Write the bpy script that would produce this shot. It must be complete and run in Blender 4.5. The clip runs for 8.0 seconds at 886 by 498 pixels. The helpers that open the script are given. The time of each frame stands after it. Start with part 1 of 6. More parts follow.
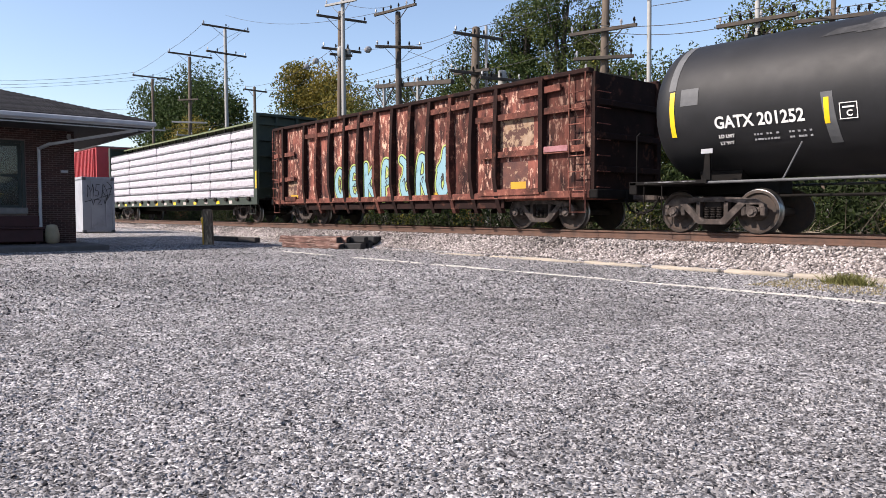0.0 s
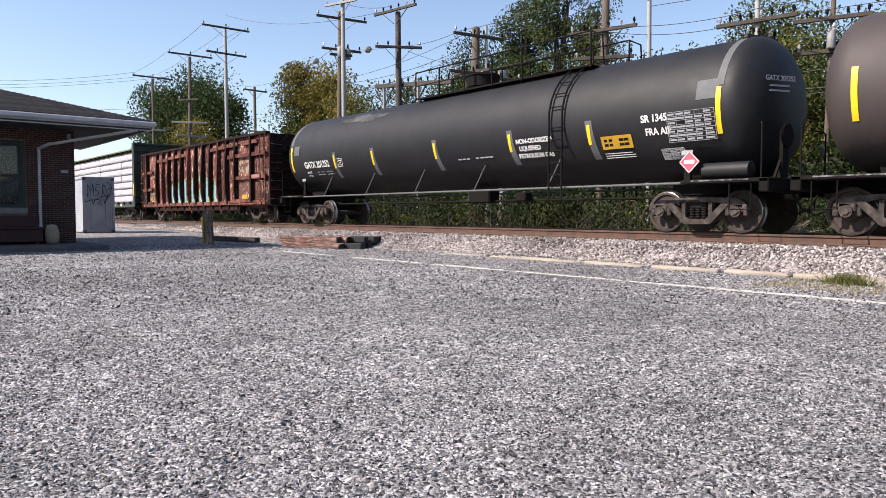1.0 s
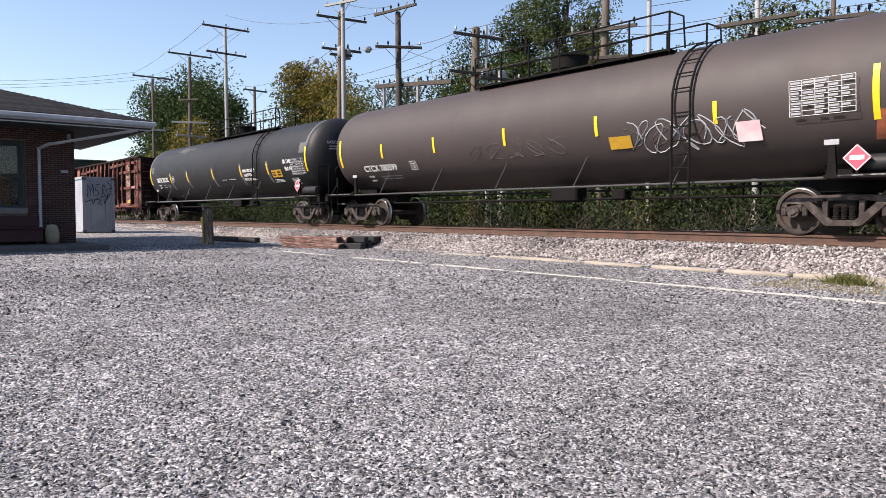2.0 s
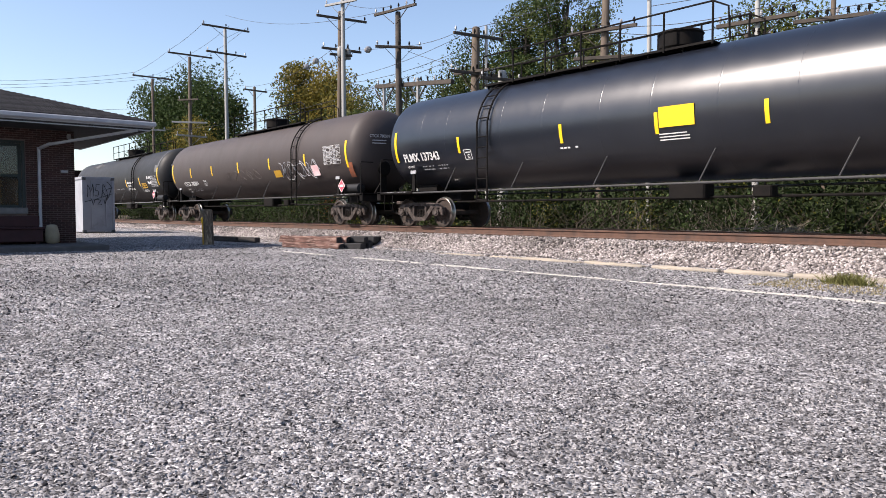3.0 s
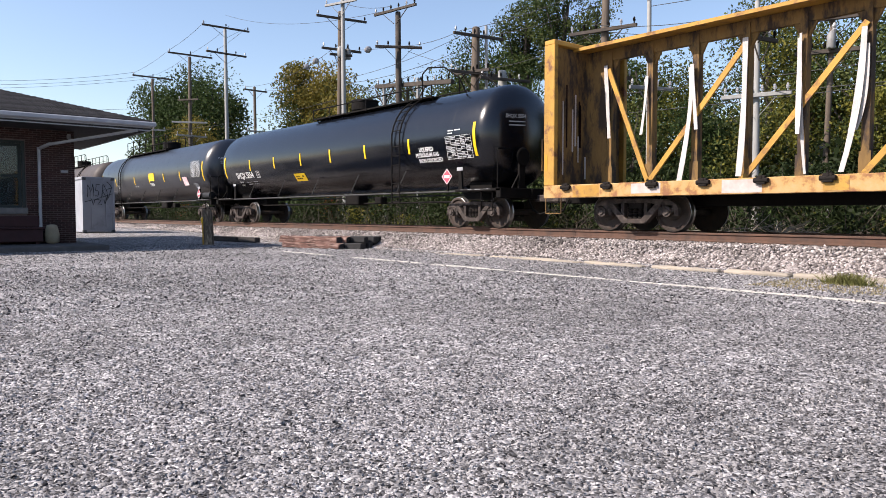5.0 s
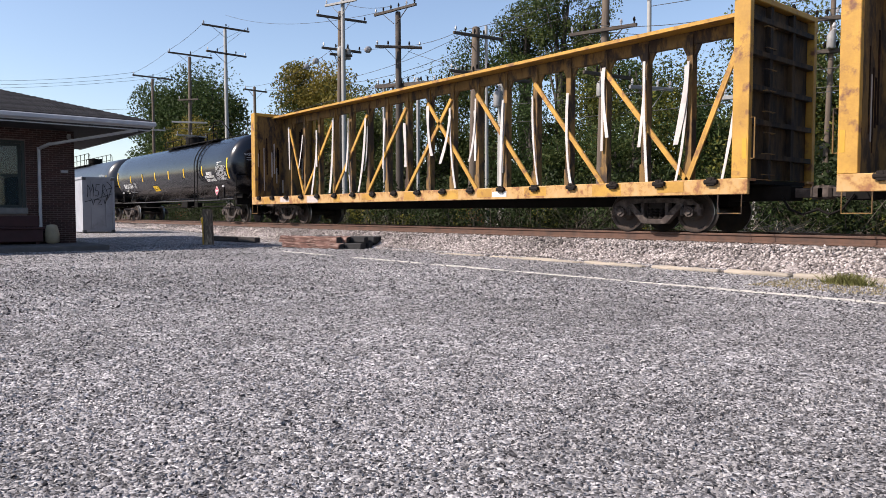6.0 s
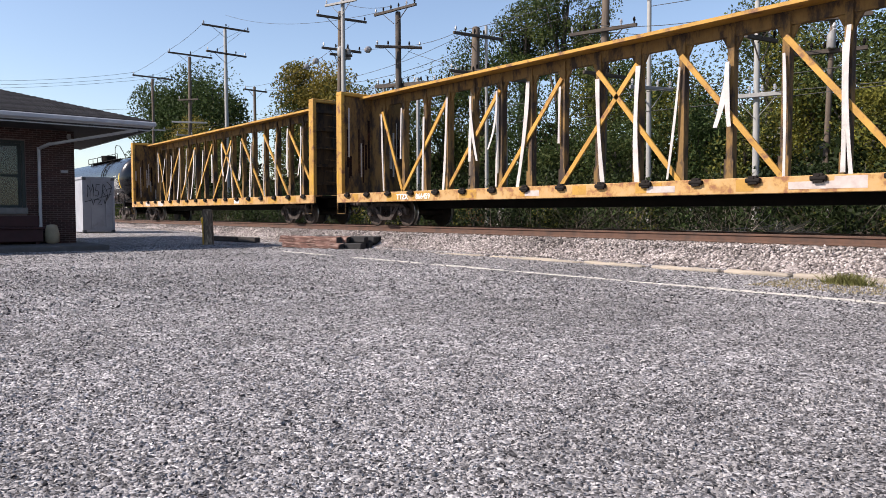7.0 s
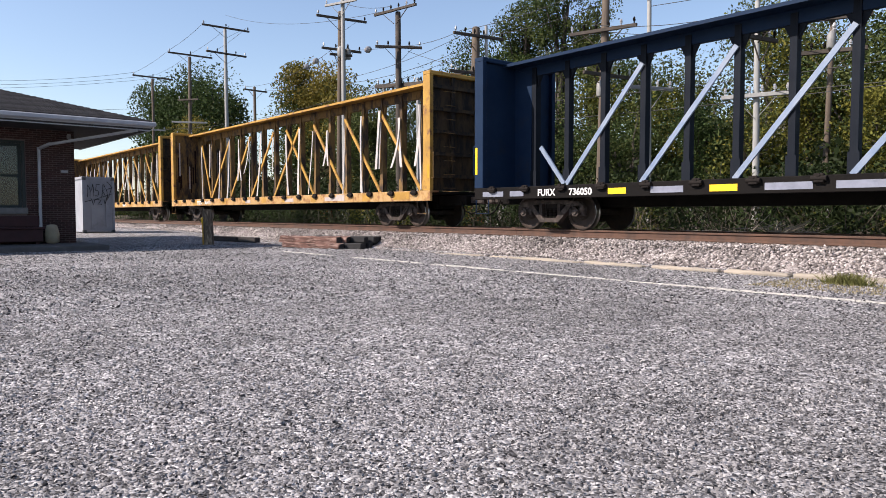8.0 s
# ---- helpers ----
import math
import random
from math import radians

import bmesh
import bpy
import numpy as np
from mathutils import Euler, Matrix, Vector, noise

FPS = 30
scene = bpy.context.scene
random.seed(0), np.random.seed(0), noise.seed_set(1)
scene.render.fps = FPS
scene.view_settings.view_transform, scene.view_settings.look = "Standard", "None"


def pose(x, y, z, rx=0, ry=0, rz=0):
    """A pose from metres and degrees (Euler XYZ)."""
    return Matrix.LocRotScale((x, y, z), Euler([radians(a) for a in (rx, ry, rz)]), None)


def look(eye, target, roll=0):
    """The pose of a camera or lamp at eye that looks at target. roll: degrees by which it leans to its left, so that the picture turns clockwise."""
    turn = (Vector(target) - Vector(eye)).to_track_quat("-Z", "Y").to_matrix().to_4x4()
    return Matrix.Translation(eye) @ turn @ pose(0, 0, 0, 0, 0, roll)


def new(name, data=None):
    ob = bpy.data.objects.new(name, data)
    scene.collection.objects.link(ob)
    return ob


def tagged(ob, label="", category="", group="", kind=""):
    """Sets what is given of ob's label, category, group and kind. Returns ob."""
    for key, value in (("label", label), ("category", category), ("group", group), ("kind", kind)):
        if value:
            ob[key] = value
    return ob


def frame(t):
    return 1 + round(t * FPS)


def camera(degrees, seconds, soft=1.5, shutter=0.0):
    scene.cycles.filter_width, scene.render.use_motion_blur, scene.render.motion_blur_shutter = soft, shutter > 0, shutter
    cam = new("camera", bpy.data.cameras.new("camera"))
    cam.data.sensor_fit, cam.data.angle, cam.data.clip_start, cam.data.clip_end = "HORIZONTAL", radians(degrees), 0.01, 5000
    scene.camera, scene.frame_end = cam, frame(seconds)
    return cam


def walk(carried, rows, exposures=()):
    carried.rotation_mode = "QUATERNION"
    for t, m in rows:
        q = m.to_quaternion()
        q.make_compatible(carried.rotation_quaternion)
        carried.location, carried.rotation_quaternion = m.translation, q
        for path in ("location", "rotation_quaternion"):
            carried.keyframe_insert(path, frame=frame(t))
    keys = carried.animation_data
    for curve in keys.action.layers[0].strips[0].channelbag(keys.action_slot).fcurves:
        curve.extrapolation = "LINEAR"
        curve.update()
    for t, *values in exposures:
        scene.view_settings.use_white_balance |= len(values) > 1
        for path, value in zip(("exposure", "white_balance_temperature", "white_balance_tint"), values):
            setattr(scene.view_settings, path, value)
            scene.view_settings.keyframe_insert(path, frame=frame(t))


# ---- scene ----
# ---- camera: it stands still on the gravel lot ----
cam = camera(63.5, 8.0, soft=0.7)
EYE = pose(0, 0, 1.1, 87.153, 0, 50.11)
walk(cam, [(0.0, EYE), (8.0, EYE)], exposures=[(0.0, 0.78, 6800, 16), (4.7, 0.80, 6800, 16), (5.8, 0.66, 6800, 16), (8.0, 0.66, 6800, 16)])

# ---- daylight: clear sky, sun high behind the camera ----
SUN_EL, SUN_AZ = radians(42), radians(204)
to_sun = Vector((math.sin(SUN_AZ) * math.cos(SUN_EL), math.cos(SUN_AZ) * math.cos(SUN_EL), math.sin(SUN_EL)))
world = bpy.data.worlds.new("sky")
scene.world = world
world.use_nodes = True
wn = world.node_tree.nodes
sky = wn.new("ShaderNodeTexSky")
sky.sky_type, sky.sun_disc = "NISHITA", False
sky.sun_elevation, sky.sun_rotation = SUN_EL, SUN_AZ
sky.air_density, sky.dust_density, sky.ozone_density = 1.0, 0.7, 2.0
wn["Background"].inputs["Strength"].default_value = 0.12
world.node_tree.links.new(sky.outputs[0], wn["Background"].inputs["Color"])
sun = new("sun", bpy.data.lights.new("sun", "SUN"))
sun.data.energy, sun.data.angle, sun.data.color = 5.0, radians(0.53), (1.0, 0.94, 0.86)
sun.matrix_world = look(to_sun * 100, (0, 0, 0))


# ---- materials ----
def mat(name, c1, c2, rough=0.7, metal=0.0, scale=6.0, bump=0.0, bscale=60.0, c3=None, s3=1.0, cut=(0.5, 0.65),
        grain=0.0, island=0.0, stretch=(1, 1, 1), spec=0.5, objrand=0.0, r2=None, k=0.74):
    """A surface: two tones mixed by noise, worn patches of a third, fine grain and bump."""
    c1, c2, c3 = (tuple(v * k for v in c) if c else None for c in (c1, c2, c3))
    m = bpy.data.materials.new(name)
    m.use_nodes = True
    n, lk = m.node_tree.nodes, m.node_tree.links
    b = n["Principled BSDF"]
    tc = n.new("ShaderNodeTexCoord")
    mp = n.new("ShaderNodeMapping")
    mp.inputs["Scale"].default_value = stretch
    lk.new(tc.outputs["Object"], mp.inputs["Vector"])

    def noise_node(s, d=4, r=0.6):
        t = n.new("ShaderNodeTexNoise")
        t.inputs["Scale"].default_value, t.inputs["Detail"].default_value, t.inputs["Roughness"].default_value = s, d, r
        lk.new(mp.outputs[0], t.inputs["Vector"])
        return t.outputs["Fac"]

    def ramp(src, lo, hi):
        r = n.new("ShaderNodeMapRange")
        r.inputs["From Min"].default_value, r.inputs["From Max"].default_value = lo, hi
        lk.new(src, r.inputs["Value"])
        return r.outputs[0]

    def mix(fac, a, c, blend="MIX"):
        x = n.new("ShaderNodeMix")
        x.data_type, x.blend_type = "RGBA", blend
        for sock, v in ((x.inputs[0], fac), (x.inputs[6], a), (x.inputs[7], c)):
            if hasattr(v, "is_linked"):
                lk.new(v, sock)
            else:
                sock.default_value = v if not isinstance(v, tuple) else (*v, 1)
        return x.outputs[2]

    col = mix(ramp(noise_node(scale), 0.35, 0.65), c1, c2)
    worn = None
    if c3:
        worn = ramp(noise_node(s3, 8, 0.65), *cut)
        col = mix(worn, col, c3)
    if grain:
        g = n.new("ShaderNodeMapRange")
        g.inputs["To Min"].default_value, g.inputs["To Max"].default_value = 1 - grain, 1 + grain
        lk.new(noise_node(bscale, 2), g.inputs["Value"])
        v = n.new("ShaderNodeVectorMath")
        v.operation = "SCALE"
        lk.new(col, v.inputs[0]), lk.new(g.outputs[0], v.inputs["Scale"])
        col = v.outputs[0]
    if island or objrand:
        gi = n.new("ShaderNodeNewGeometry") if island else n.new("ShaderNodeObjectInfo")
        a = island or objrand
        g = n.new("ShaderNodeMapRange")
        g.inputs["To Min"].default_value, g.inputs["To Max"].default_value = 1 - a, 1 + a
        lk.new(gi.outputs["Random Per Island" if island else "Random"], g.inputs["Value"])
        v = n.new("ShaderNodeVectorMath")
        v.operation = "SCALE"
        lk.new(col, v.inputs[0]), lk.new(g.outputs[0], v.inputs["Scale"])
        col = v.outputs[0]
    lk.new(col, b.inputs["Base Color"])
    b.inputs["Metallic"].default_value = metal
    b.inputs["Specular IOR Level"].default_value = spec
    rr = n.new("ShaderNodeMapRange")
    rr.inputs["To Min"].default_value, rr.inputs["To Max"].default_value = rough, (r2 if r2 else min(1, rough * 1.25 + 0.03))
    lk.new(worn if worn is not None and r2 else noise_node(scale * 2.3), rr.inputs["Value"])
    lk.new(rr.outputs[0], b.inputs["Roughness"])
    if bump:
        bp = n.new("ShaderNodeBump")
        bp.inputs["Strength"].default_value, bp.inputs["Distance"].default_value = min(1, bump), 0.02
        lk.new(noise_node(bscale, 5), bp.inputs["Height"])
        lk.new(bp.outputs[0], b.inputs["Normal"])
    return m


M_TANK = mat("matte_black_paint", (0.011, 0.0115, 0.013), (0.017, 0.0175, 0.02), 0.5, scale=1.2, bump=0.05, c3=(0.035, 0.035, 0.035), s3=0.9, cut=(0.6, 0.9), spec=0.3)
M_TANKB = mat("brown_black_paint", (0.062, 0.047, 0.044), (0.050, 0.039, 0.037), 0.55, scale=0.7, bump=0.05, c3=(0.085, 0.066, 0.06), s3=0.7, cut=(0.55, 0.9), spec=0.4, stretch=(1, 1, 0.5))
# the slight blue in these two blacks stands in for reflected sky
M_GLOSS = mat("gloss_black_paint", (0.002, 0.003, 0.006), (0.003, 0.0045, 0.009), 0.19, scale=1.0, bump=0.02, bscale=2.5, spec=0.62)
M_GLOSSB = mat("weathered_sky_tinted_black", (0.005, 0.0075, 0.014), (0.008, 0.011, 0.019), 0.27, scale=1.0, bump=0.02, bscale=2.5, spec=0.8, c3=(0.011, 0.014, 0.021), s3=0.8, cut=(0.5, 0.8), stretch=(1, 1, 0.5))
M_FRAME = mat("black_underframe_steel", (0.007, 0.0065, 0.0065), (0.012, 0.010, 0.009), 0.7, scale=3, bump=0.1, spec=0.12)
M_BOGIE = mat("dusty_cast_steel", (0.062, 0.045, 0.038), (0.022, 0.017, 0.015), 0.8, scale=5, bump=0.25, bscale=30, c3=(0.15, 0.12, 0.105), s3=4, cut=(0.5, 0.72))
M_BOGIED = mat("dark_cast_steel", (0.014, 0.012, 0.011), (0.026, 0.021, 0.019), 0.8, scale=5, bump=0.25, bscale=30, spec=0.15)
M_WHEEL = mat("wheel_plate_steel", (0.06, 0.038, 0.028), (0.035, 0.026, 0.021), 0.7, scale=8, bump=0.1)
M_TREAD = mat("polished_wheel_rim", (0.45, 0.44, 0.43), (0.35, 0.34, 0.33), 0.25, metal=1.0, scale=8)
M_YREF = mat("yellow_reflective_tape", (0.85, 0.56, 0.01), (0.80, 0.50, 0.01), 0.4, scale=5, k=0.95)
M_YPAN = mat("amber_panel", (0.62, 0.36, 0.02), (0.55, 0.30, 0.02), 0.5, scale=5)
M_WHITE = mat("white_stencil_paint", (0.75, 0.75, 0.74), (0.62, 0.62, 0.6), 0.6, scale=6, k=0.95)
M_GREYP = mat("grey_paint_patch", (0.12, 0.124, 0.13), (0.09, 0.094, 0.10), 0.6, scale=4)
M_PINK = mat("red_placard", (0.62, 0.10, 0.15), (0.55, 0.08, 0.13), 0.5, scale=6)
M_GREY = mat("galvanised_grey", (0.32, 0.32, 0.31), (0.24, 0.24, 0.24), 0.5, scale=4)
M_RUST = mat("rusted_gondola_paint", (0.21, 0.075, 0.056), (0.06, 0.025, 0.02), 0.85, scale=2.2, bump=0.35, bscale=14, c3=(0.36, 0.16, 0.11), s3=6, cut=(0.55, 0.66), grain=0.35, spec=0.2, objrand=0.35)
M_RUSTP = mat("peeling_gondola_panel", (0.25, 0.088, 0.066), (0.04, 0.019, 0.018), 0.85, scale=3.4, bump=0.5, bscale=10, c3=(0.56, 0.33, 0.25), s3=9, cut=(0.54, 0.62), grain=0.55, stretch=(1, 1, 0.4), spec=0.2, objrand=0.5)
M_YEL = mat("weathered_yellow_paint", (0.60, 0.33, 0.05), (0.44, 0.235, 0.04), 0.6, scale=1.8, bump=0.15, bscale=20, c3=(0.20, 0.085, 0.04), s3=2.6, cut=(0.53, 0.66), grain=0.15)
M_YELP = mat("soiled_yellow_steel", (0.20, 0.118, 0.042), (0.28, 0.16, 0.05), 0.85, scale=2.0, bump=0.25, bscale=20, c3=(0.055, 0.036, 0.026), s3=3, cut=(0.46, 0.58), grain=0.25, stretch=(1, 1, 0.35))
M_BLUE = mat("dark_blue_paint", (0.007, 0.024, 0.062), (0.010, 0.03, 0.072), 0.55, scale=1.5, bump=0.08, c3=(0.02, 0.028, 0.045), s3=2, cut=(0.55, 0.8), spec=0.15)
M_BLUEL = mat("pale_blue_paint", (0.20, 0.28, 0.42), (0.30, 0.36, 0.46), 0.5, scale=2.5, bump=0.08)
M_GREEN = mat("dark_green_paint", (0.02, 0.035, 0.025), (0.03, 0.045, 0.03), 0.6, scale=2, bump=0.08)
M_OLIVE = mat("olive_green_paint", (0.17, 0.20, 0.09), (0.12, 0.15, 0.07), 0.6, scale=2, bump=0.08)
M_WRAP = mat("white_plastic_wrap", (0.50, 0.47, 0.45), (0.40, 0.375, 0.36), 0.5, scale=3.5, bump=0.8, bscale=6, spec=0.4, k=0.95)
M_BAND = mat("grey_timber_spacer", (0.04, 0.04, 0.046), (0.10, 0.10, 0.11), 0.6, scale=5)
M_RED = mat("red_corrugated_paint", (0.50, 0.05, 0.06), (0.42, 0.045, 0.05), 0.55, scale=2, bump=0.05)
M_GRAF1 = mat("pale_blue_spray_paint", (0.24, 0.5, 0.6), (0.33, 0.55, 0.62), 0.6, scale=3, c3=(0.12, 0.2, 0.2), s3=5, cut=(0.55, 0.7), k=0.62)
M_GRAF2 = mat("black_spray_paint", (0.015, 0.015, 0.02), (0.03, 0.03, 0.035), 0.6, scale=6)
M_GRAF3 = mat("lime_spray_paint", (0.35, 0.50, 0.12), (0.45, 0.55, 0.15), 0.6, scale=6)
M_RAIL = mat("rusty_rail_steel", (0.145, 0.075, 0.05), (0.09, 0.05, 0.036), 0.75, scale=3, bump=0.15, c3=(0.06, 0.04, 0.032), s3=2.2, cut=(0.5, 0.7))
M_RAILT = mat("worn_rail_head", (0.25, 0.22, 0.2), (0.18, 0.15, 0.13), 0.3, metal=0.8, scale=3)
M_TIE = mat("creosoted_timber", (0.026, 0.022, 0.021), (0.045, 0.038, 0.035), 0.85, scale=2, bump=0.4, bscale=18, stretch=(1, 8, 8), objrand=0.3)
M_TIEOLD = mat("weathered_reddish_timber", (0.24, 0.125, 0.10), (0.10, 0.05, 0.04), 0.9, scale=2, bump=0.6, bscale=14, c3=(0.46, 0.31, 0.26), s3=3, cut=(0.5, 0.64), stretch=(1, 7, 7))
M_TIEDK = mat("dark_tie_timber_and_end_shade", (0.024, 0.024, 0.026), (0.042, 0.041, 0.042), 0.85, scale=5, bump=0.4, bscale=25)
M_POST = mat("weathered_post_wood", (0.13, 0.095, 0.065), (0.055, 0.043, 0.033), 0.9, scale=4, bump=0.5, bscale=20, stretch=(6, 6, 1), c3=(0.40, 0.33, 0.24), s3=3, cut=(0.5, 0.7), k=0.95)
M_POLE = mat("utility_pole_wood", (0.16, 0.125, 0.095), (0.11, 0.085, 0.065), 0.9, scale=3, bump=0.3, bscale=14, stretch=(6, 6, 0.6))
M_POLEG = mat("pale_grey_pole", (0.42, 0.42, 0.40), (0.34, 0.34, 0.33), 0.7, scale=2, bump=0.1, stretch=(4, 4, 0.6))
M_POLED = mat("dark_arm_timber", (0.06, 0.05, 0.042), (0.09, 0.073, 0.06), 0.9, scale=3, bump=0.2)
M_INS = mat("pale_porcelain", (0.34, 0.34, 0.35), (0.25, 0.25, 0.26), 0.3, scale=8, k=0.95)
M_WIRE = mat("black_cable", (0.03, 0.03, 0.032), (0.05, 0.05, 0.05), 0.6, scale=2)
M_BRICK = mat("red_brown_brick", (0.062, 0.024, 0.021), (0.040, 0.017, 0.016), 0.85, scale=9, bump=0.3, bscale=70, objrand=0.4)
M_MORTAR = mat("grey_mortar", (0.19, 0.15, 0.145), (0.14, 0.115, 0.11), 0.95, scale=9, bump=0.3, bscale=80)
M_ROOF = mat("dark_asphalt_shingle", (0.032, 0.032, 0.035), (0.021, 0.021, 0.024), 0.95, scale=3, bump=0.5, bscale=60, objrand=0.4, spec=0.1)
M_TRIM = mat("white_painted_metal", (0.36, 0.37, 0.40), (0.28, 0.29, 0.32), 0.5, scale=3, bump=0.05, k=0.95)
M_SOFF = mat("grey_painted_soffit", (0.036, 0.034, 0.036), (0.026, 0.025, 0.026), 0.8, scale=3, bump=0.05)
M_TEAL = mat("dark_green_window_paint", (0.02, 0.03, 0.03), (0.026, 0.038, 0.037), 0.5, scale=4, spec=0.3)
M_MAROON = mat("maroon_painted_wood", (0.05, 0.013, 0.016), (0.035, 0.010, 0.012), 0.7, scale=3, bump=0.1)
M_CONC = mat("worn_concrete", (0.36, 0.31, 0.25), (0.28, 0.25, 0.205), 0.9, scale=3, bump=0.4, bscale=40, c3=(0.2, 0.17, 0.14), s3=2, cut=(0.5, 0.7), k=0.95)
M_CONT = mat("scuffed_white_container", (0.33, 0.345, 0.38), (0.26, 0.275, 0.31), 0.6, scale=1.2, bump=0.1, c3=(0.19, 0.2, 0.225), s3=2, cut=(0.55, 0.75), k=0.95)
M_LINE = mat("worn_white_road_paint", (0.62, 0.59, 0.52), (0.46, 0.44, 0.40), 0.85, scale=9, bump=0.6, bscale=60, c3=(0.24, 0.23, 0.22), s3=16, cut=(0.50, 0.60), grain=0.3, k=0.95)
M_SACK = mat("pale_woven_sack", (0.46, 0.40, 0.28), (0.36, 0.31, 0.22), 0.9, scale=6, bump=0.3)


def leaf_mat(name, c1, c2):
    m = mat(name, c1, c2, 0.55, scale=0.35, island=0.45, spec=0.12, k=1.0)
    n, lk = m.node_tree.nodes, m.node_tree.links
    b = n["Principled BSDF"]
    tr, mx = n.new("ShaderNodeBsdfTranslucent"), n.new("ShaderNodeMixShader")
    lk.new(b.inputs["Base Color"].links[0].from_socket, tr.inputs["Color"])
    mx.inputs[0].default_value = 0.25
    lk.new(b.outputs[0], mx.inputs[1]), lk.new(tr.outputs[0], mx.inputs[2])
    lk.new(mx.outputs[0], n["Material Output"].inputs[0])
    return m


# dark rust; on the gondola's ends it also stands in for their shade
M_RUSTD = mat("dark_rust_and_end_shade", (0.030, 0.014, 0.012), (0.016, 0.009, 0.008), 0.9, scale=2, bump=0.3, bscale=14, c3=(0.11, 0.045, 0.03), s3=2.5, cut=(0.57, 0.7), spec=0.15)
M_LOADWRAP = mat("wrinkled_white_wrap", (0.46, 0.44, 0.475), (0.37, 0.355, 0.385), 0.5, scale=7, bump=0.7, bscale=11, c3=(0.2, 0.2, 0.22), s3=6, cut=(0.58, 0.68), spec=0.35, k=0.95)
M_LEAFD = leaf_mat("dark_green_leaves", (0.034, 0.056, 0.018), (0.048, 0.074, 0.024))
M_LEAFM = leaf_mat("mid_green_leaves", (0.058, 0.076, 0.024), (0.084, 0.10, 0.032))
# darker copy of the green leaves, with shade put into its colour
M_LEAFU = leaf_mat("shaded_green_shrub_leaves", (0.016, 0.026, 0.009), (0.026, 0.038, 0.013))
M_LEAFY = leaf_mat("yellowing_leaves", (0.15, 0.135, 0.024), (0.085, 0.095, 0.02))
M_LEAFO = leaf_mat("autumn_ochre_leaves", (0.20, 0.145, 0.03), (0.135, 0.125, 0.03))
M_LEAFR = leaf_mat("autumn_red_leaves", (0.30, 0.05, 0.025), (0.24, 0.09, 0.03))
M_BRUSH = leaf_mat("brownish_olive_brush", (0.035, 0.034, 0.017), (0.055, 0.048, 0.024))
M_TWIG = mat("grey_brown_twigs", (0.06, 0.048, 0.038), (0.10, 0.082, 0.066), 0.9, scale=3)
M_BARK = mat("grey_bark", (0.10, 0.085, 0.07), (0.06, 0.05, 0.042), 0.95, scale=4, bump=0.5, bscale=20, stretch=(5, 5, 1))
M_GRASS = leaf_mat("dry_straw_grass", (0.22, 0.19, 0.10), (0.30, 0.25, 0.14))
M_WEED = leaf_mat("green_weed_leaves", (0.07, 0.085, 0.022), (0.16, 0.15, 0.055))


def gravel_mat(name, cols, scale, bump, island=False, layers=((0.3, 0.30, 6), (2.2, 0.22, 4))):
    """Crushed stone: cells of mixed tone with a bump, and broad patches."""
    m = bpy.data.materials.new(name)
    m.use_nodes = True
    n, lk = m.node_tree.nodes, m.node_tree.links
    b = n["Principled BSDF"]
    b.inputs["Roughness"].default_value = 0.85
    b.inputs["Specular IOR Level"].default_value = 0.25
    tc = n.new("ShaderNodeTexCoord")
    cr = n.new("ShaderNodeValToRGB")
    el = cr.color_ramp.elements
    el[0].color, el[1].color = (*cols[0], 1), (*cols[-1], 1)
    for i, c in enumerate(cols[1:-1]):
        e = el.new((i + 1) / (len(cols) - 1))
        e.color = (*c, 1)
    vo = n.new("ShaderNodeTexVoronoi")
    vo.inputs["Scale"].default_value = scale
    lk.new(tc.outputs["Object"], vo.inputs["Vector"])
    if island:
        g = n.new("ShaderNodeNewGeometry")
        lk.new(g.outputs["Random Per Island"], cr.inputs[0])
    else:
        s = n.new("ShaderNodeSeparateColor")
        lk.new(vo.outputs["Color"], s.inputs[0])
        lk.new(s.outputs[0], cr.inputs[0])
    col = cr.outputs[0]
    for s, amt, d in layers:
        t = n.new("ShaderNodeTexNoise")
        t.inputs["Scale"].default_value, t.inputs["Detail"].default_value = s, d
        lk.new(tc.outputs["Object"], t.inputs["Vector"])
        r = n.new("ShaderNodeMapRange")
        r.inputs["From Min"].default_value, r.inputs["From Max"].default_value = 0.3, 0.7
        r.inputs["To Min"].default_value, r.inputs["To Max"].default_value = 1 - amt, 1 + amt
        lk.new(t.outputs["Fac"], r.inputs["Value"])
        v = n.new("ShaderNodeVectorMath")
        v.operation = "SCALE"
        lk.new(col, v.inputs[0]), lk.new(r.outputs[0], v.inputs["Scale"])
        col = v.outputs[0]
    lk.new(col, b.inputs["Base Color"])
    bp = n.new("ShaderNodeBump")
    bp.inputs["Strength"].default_value, bp.inputs["Distance"].default_value = bump, 0.6 / scale
    if island:
        t = n.new("ShaderNodeTexNoise")
        t.inputs["Scale"].default_value = scale * 3
        lk.new(tc.outputs["Object"], t.inputs["Vector"])
        lk.new(t.outputs["Fac"], bp.inputs["Height"])
    else:
        iv = n.new("ShaderNodeMath")
        iv.operation = "MULTIPLY_ADD"
        iv.inputs[1].default_value, iv.inputs[2].default_value = -1.0, 1.0
        lk.new(vo.outputs["Distance"], iv.inputs[0])
        lk.new(iv.outputs[0], bp.inputs["Height"])
    lk.new(bp.outputs[0], b.inputs["Normal"])
    return m


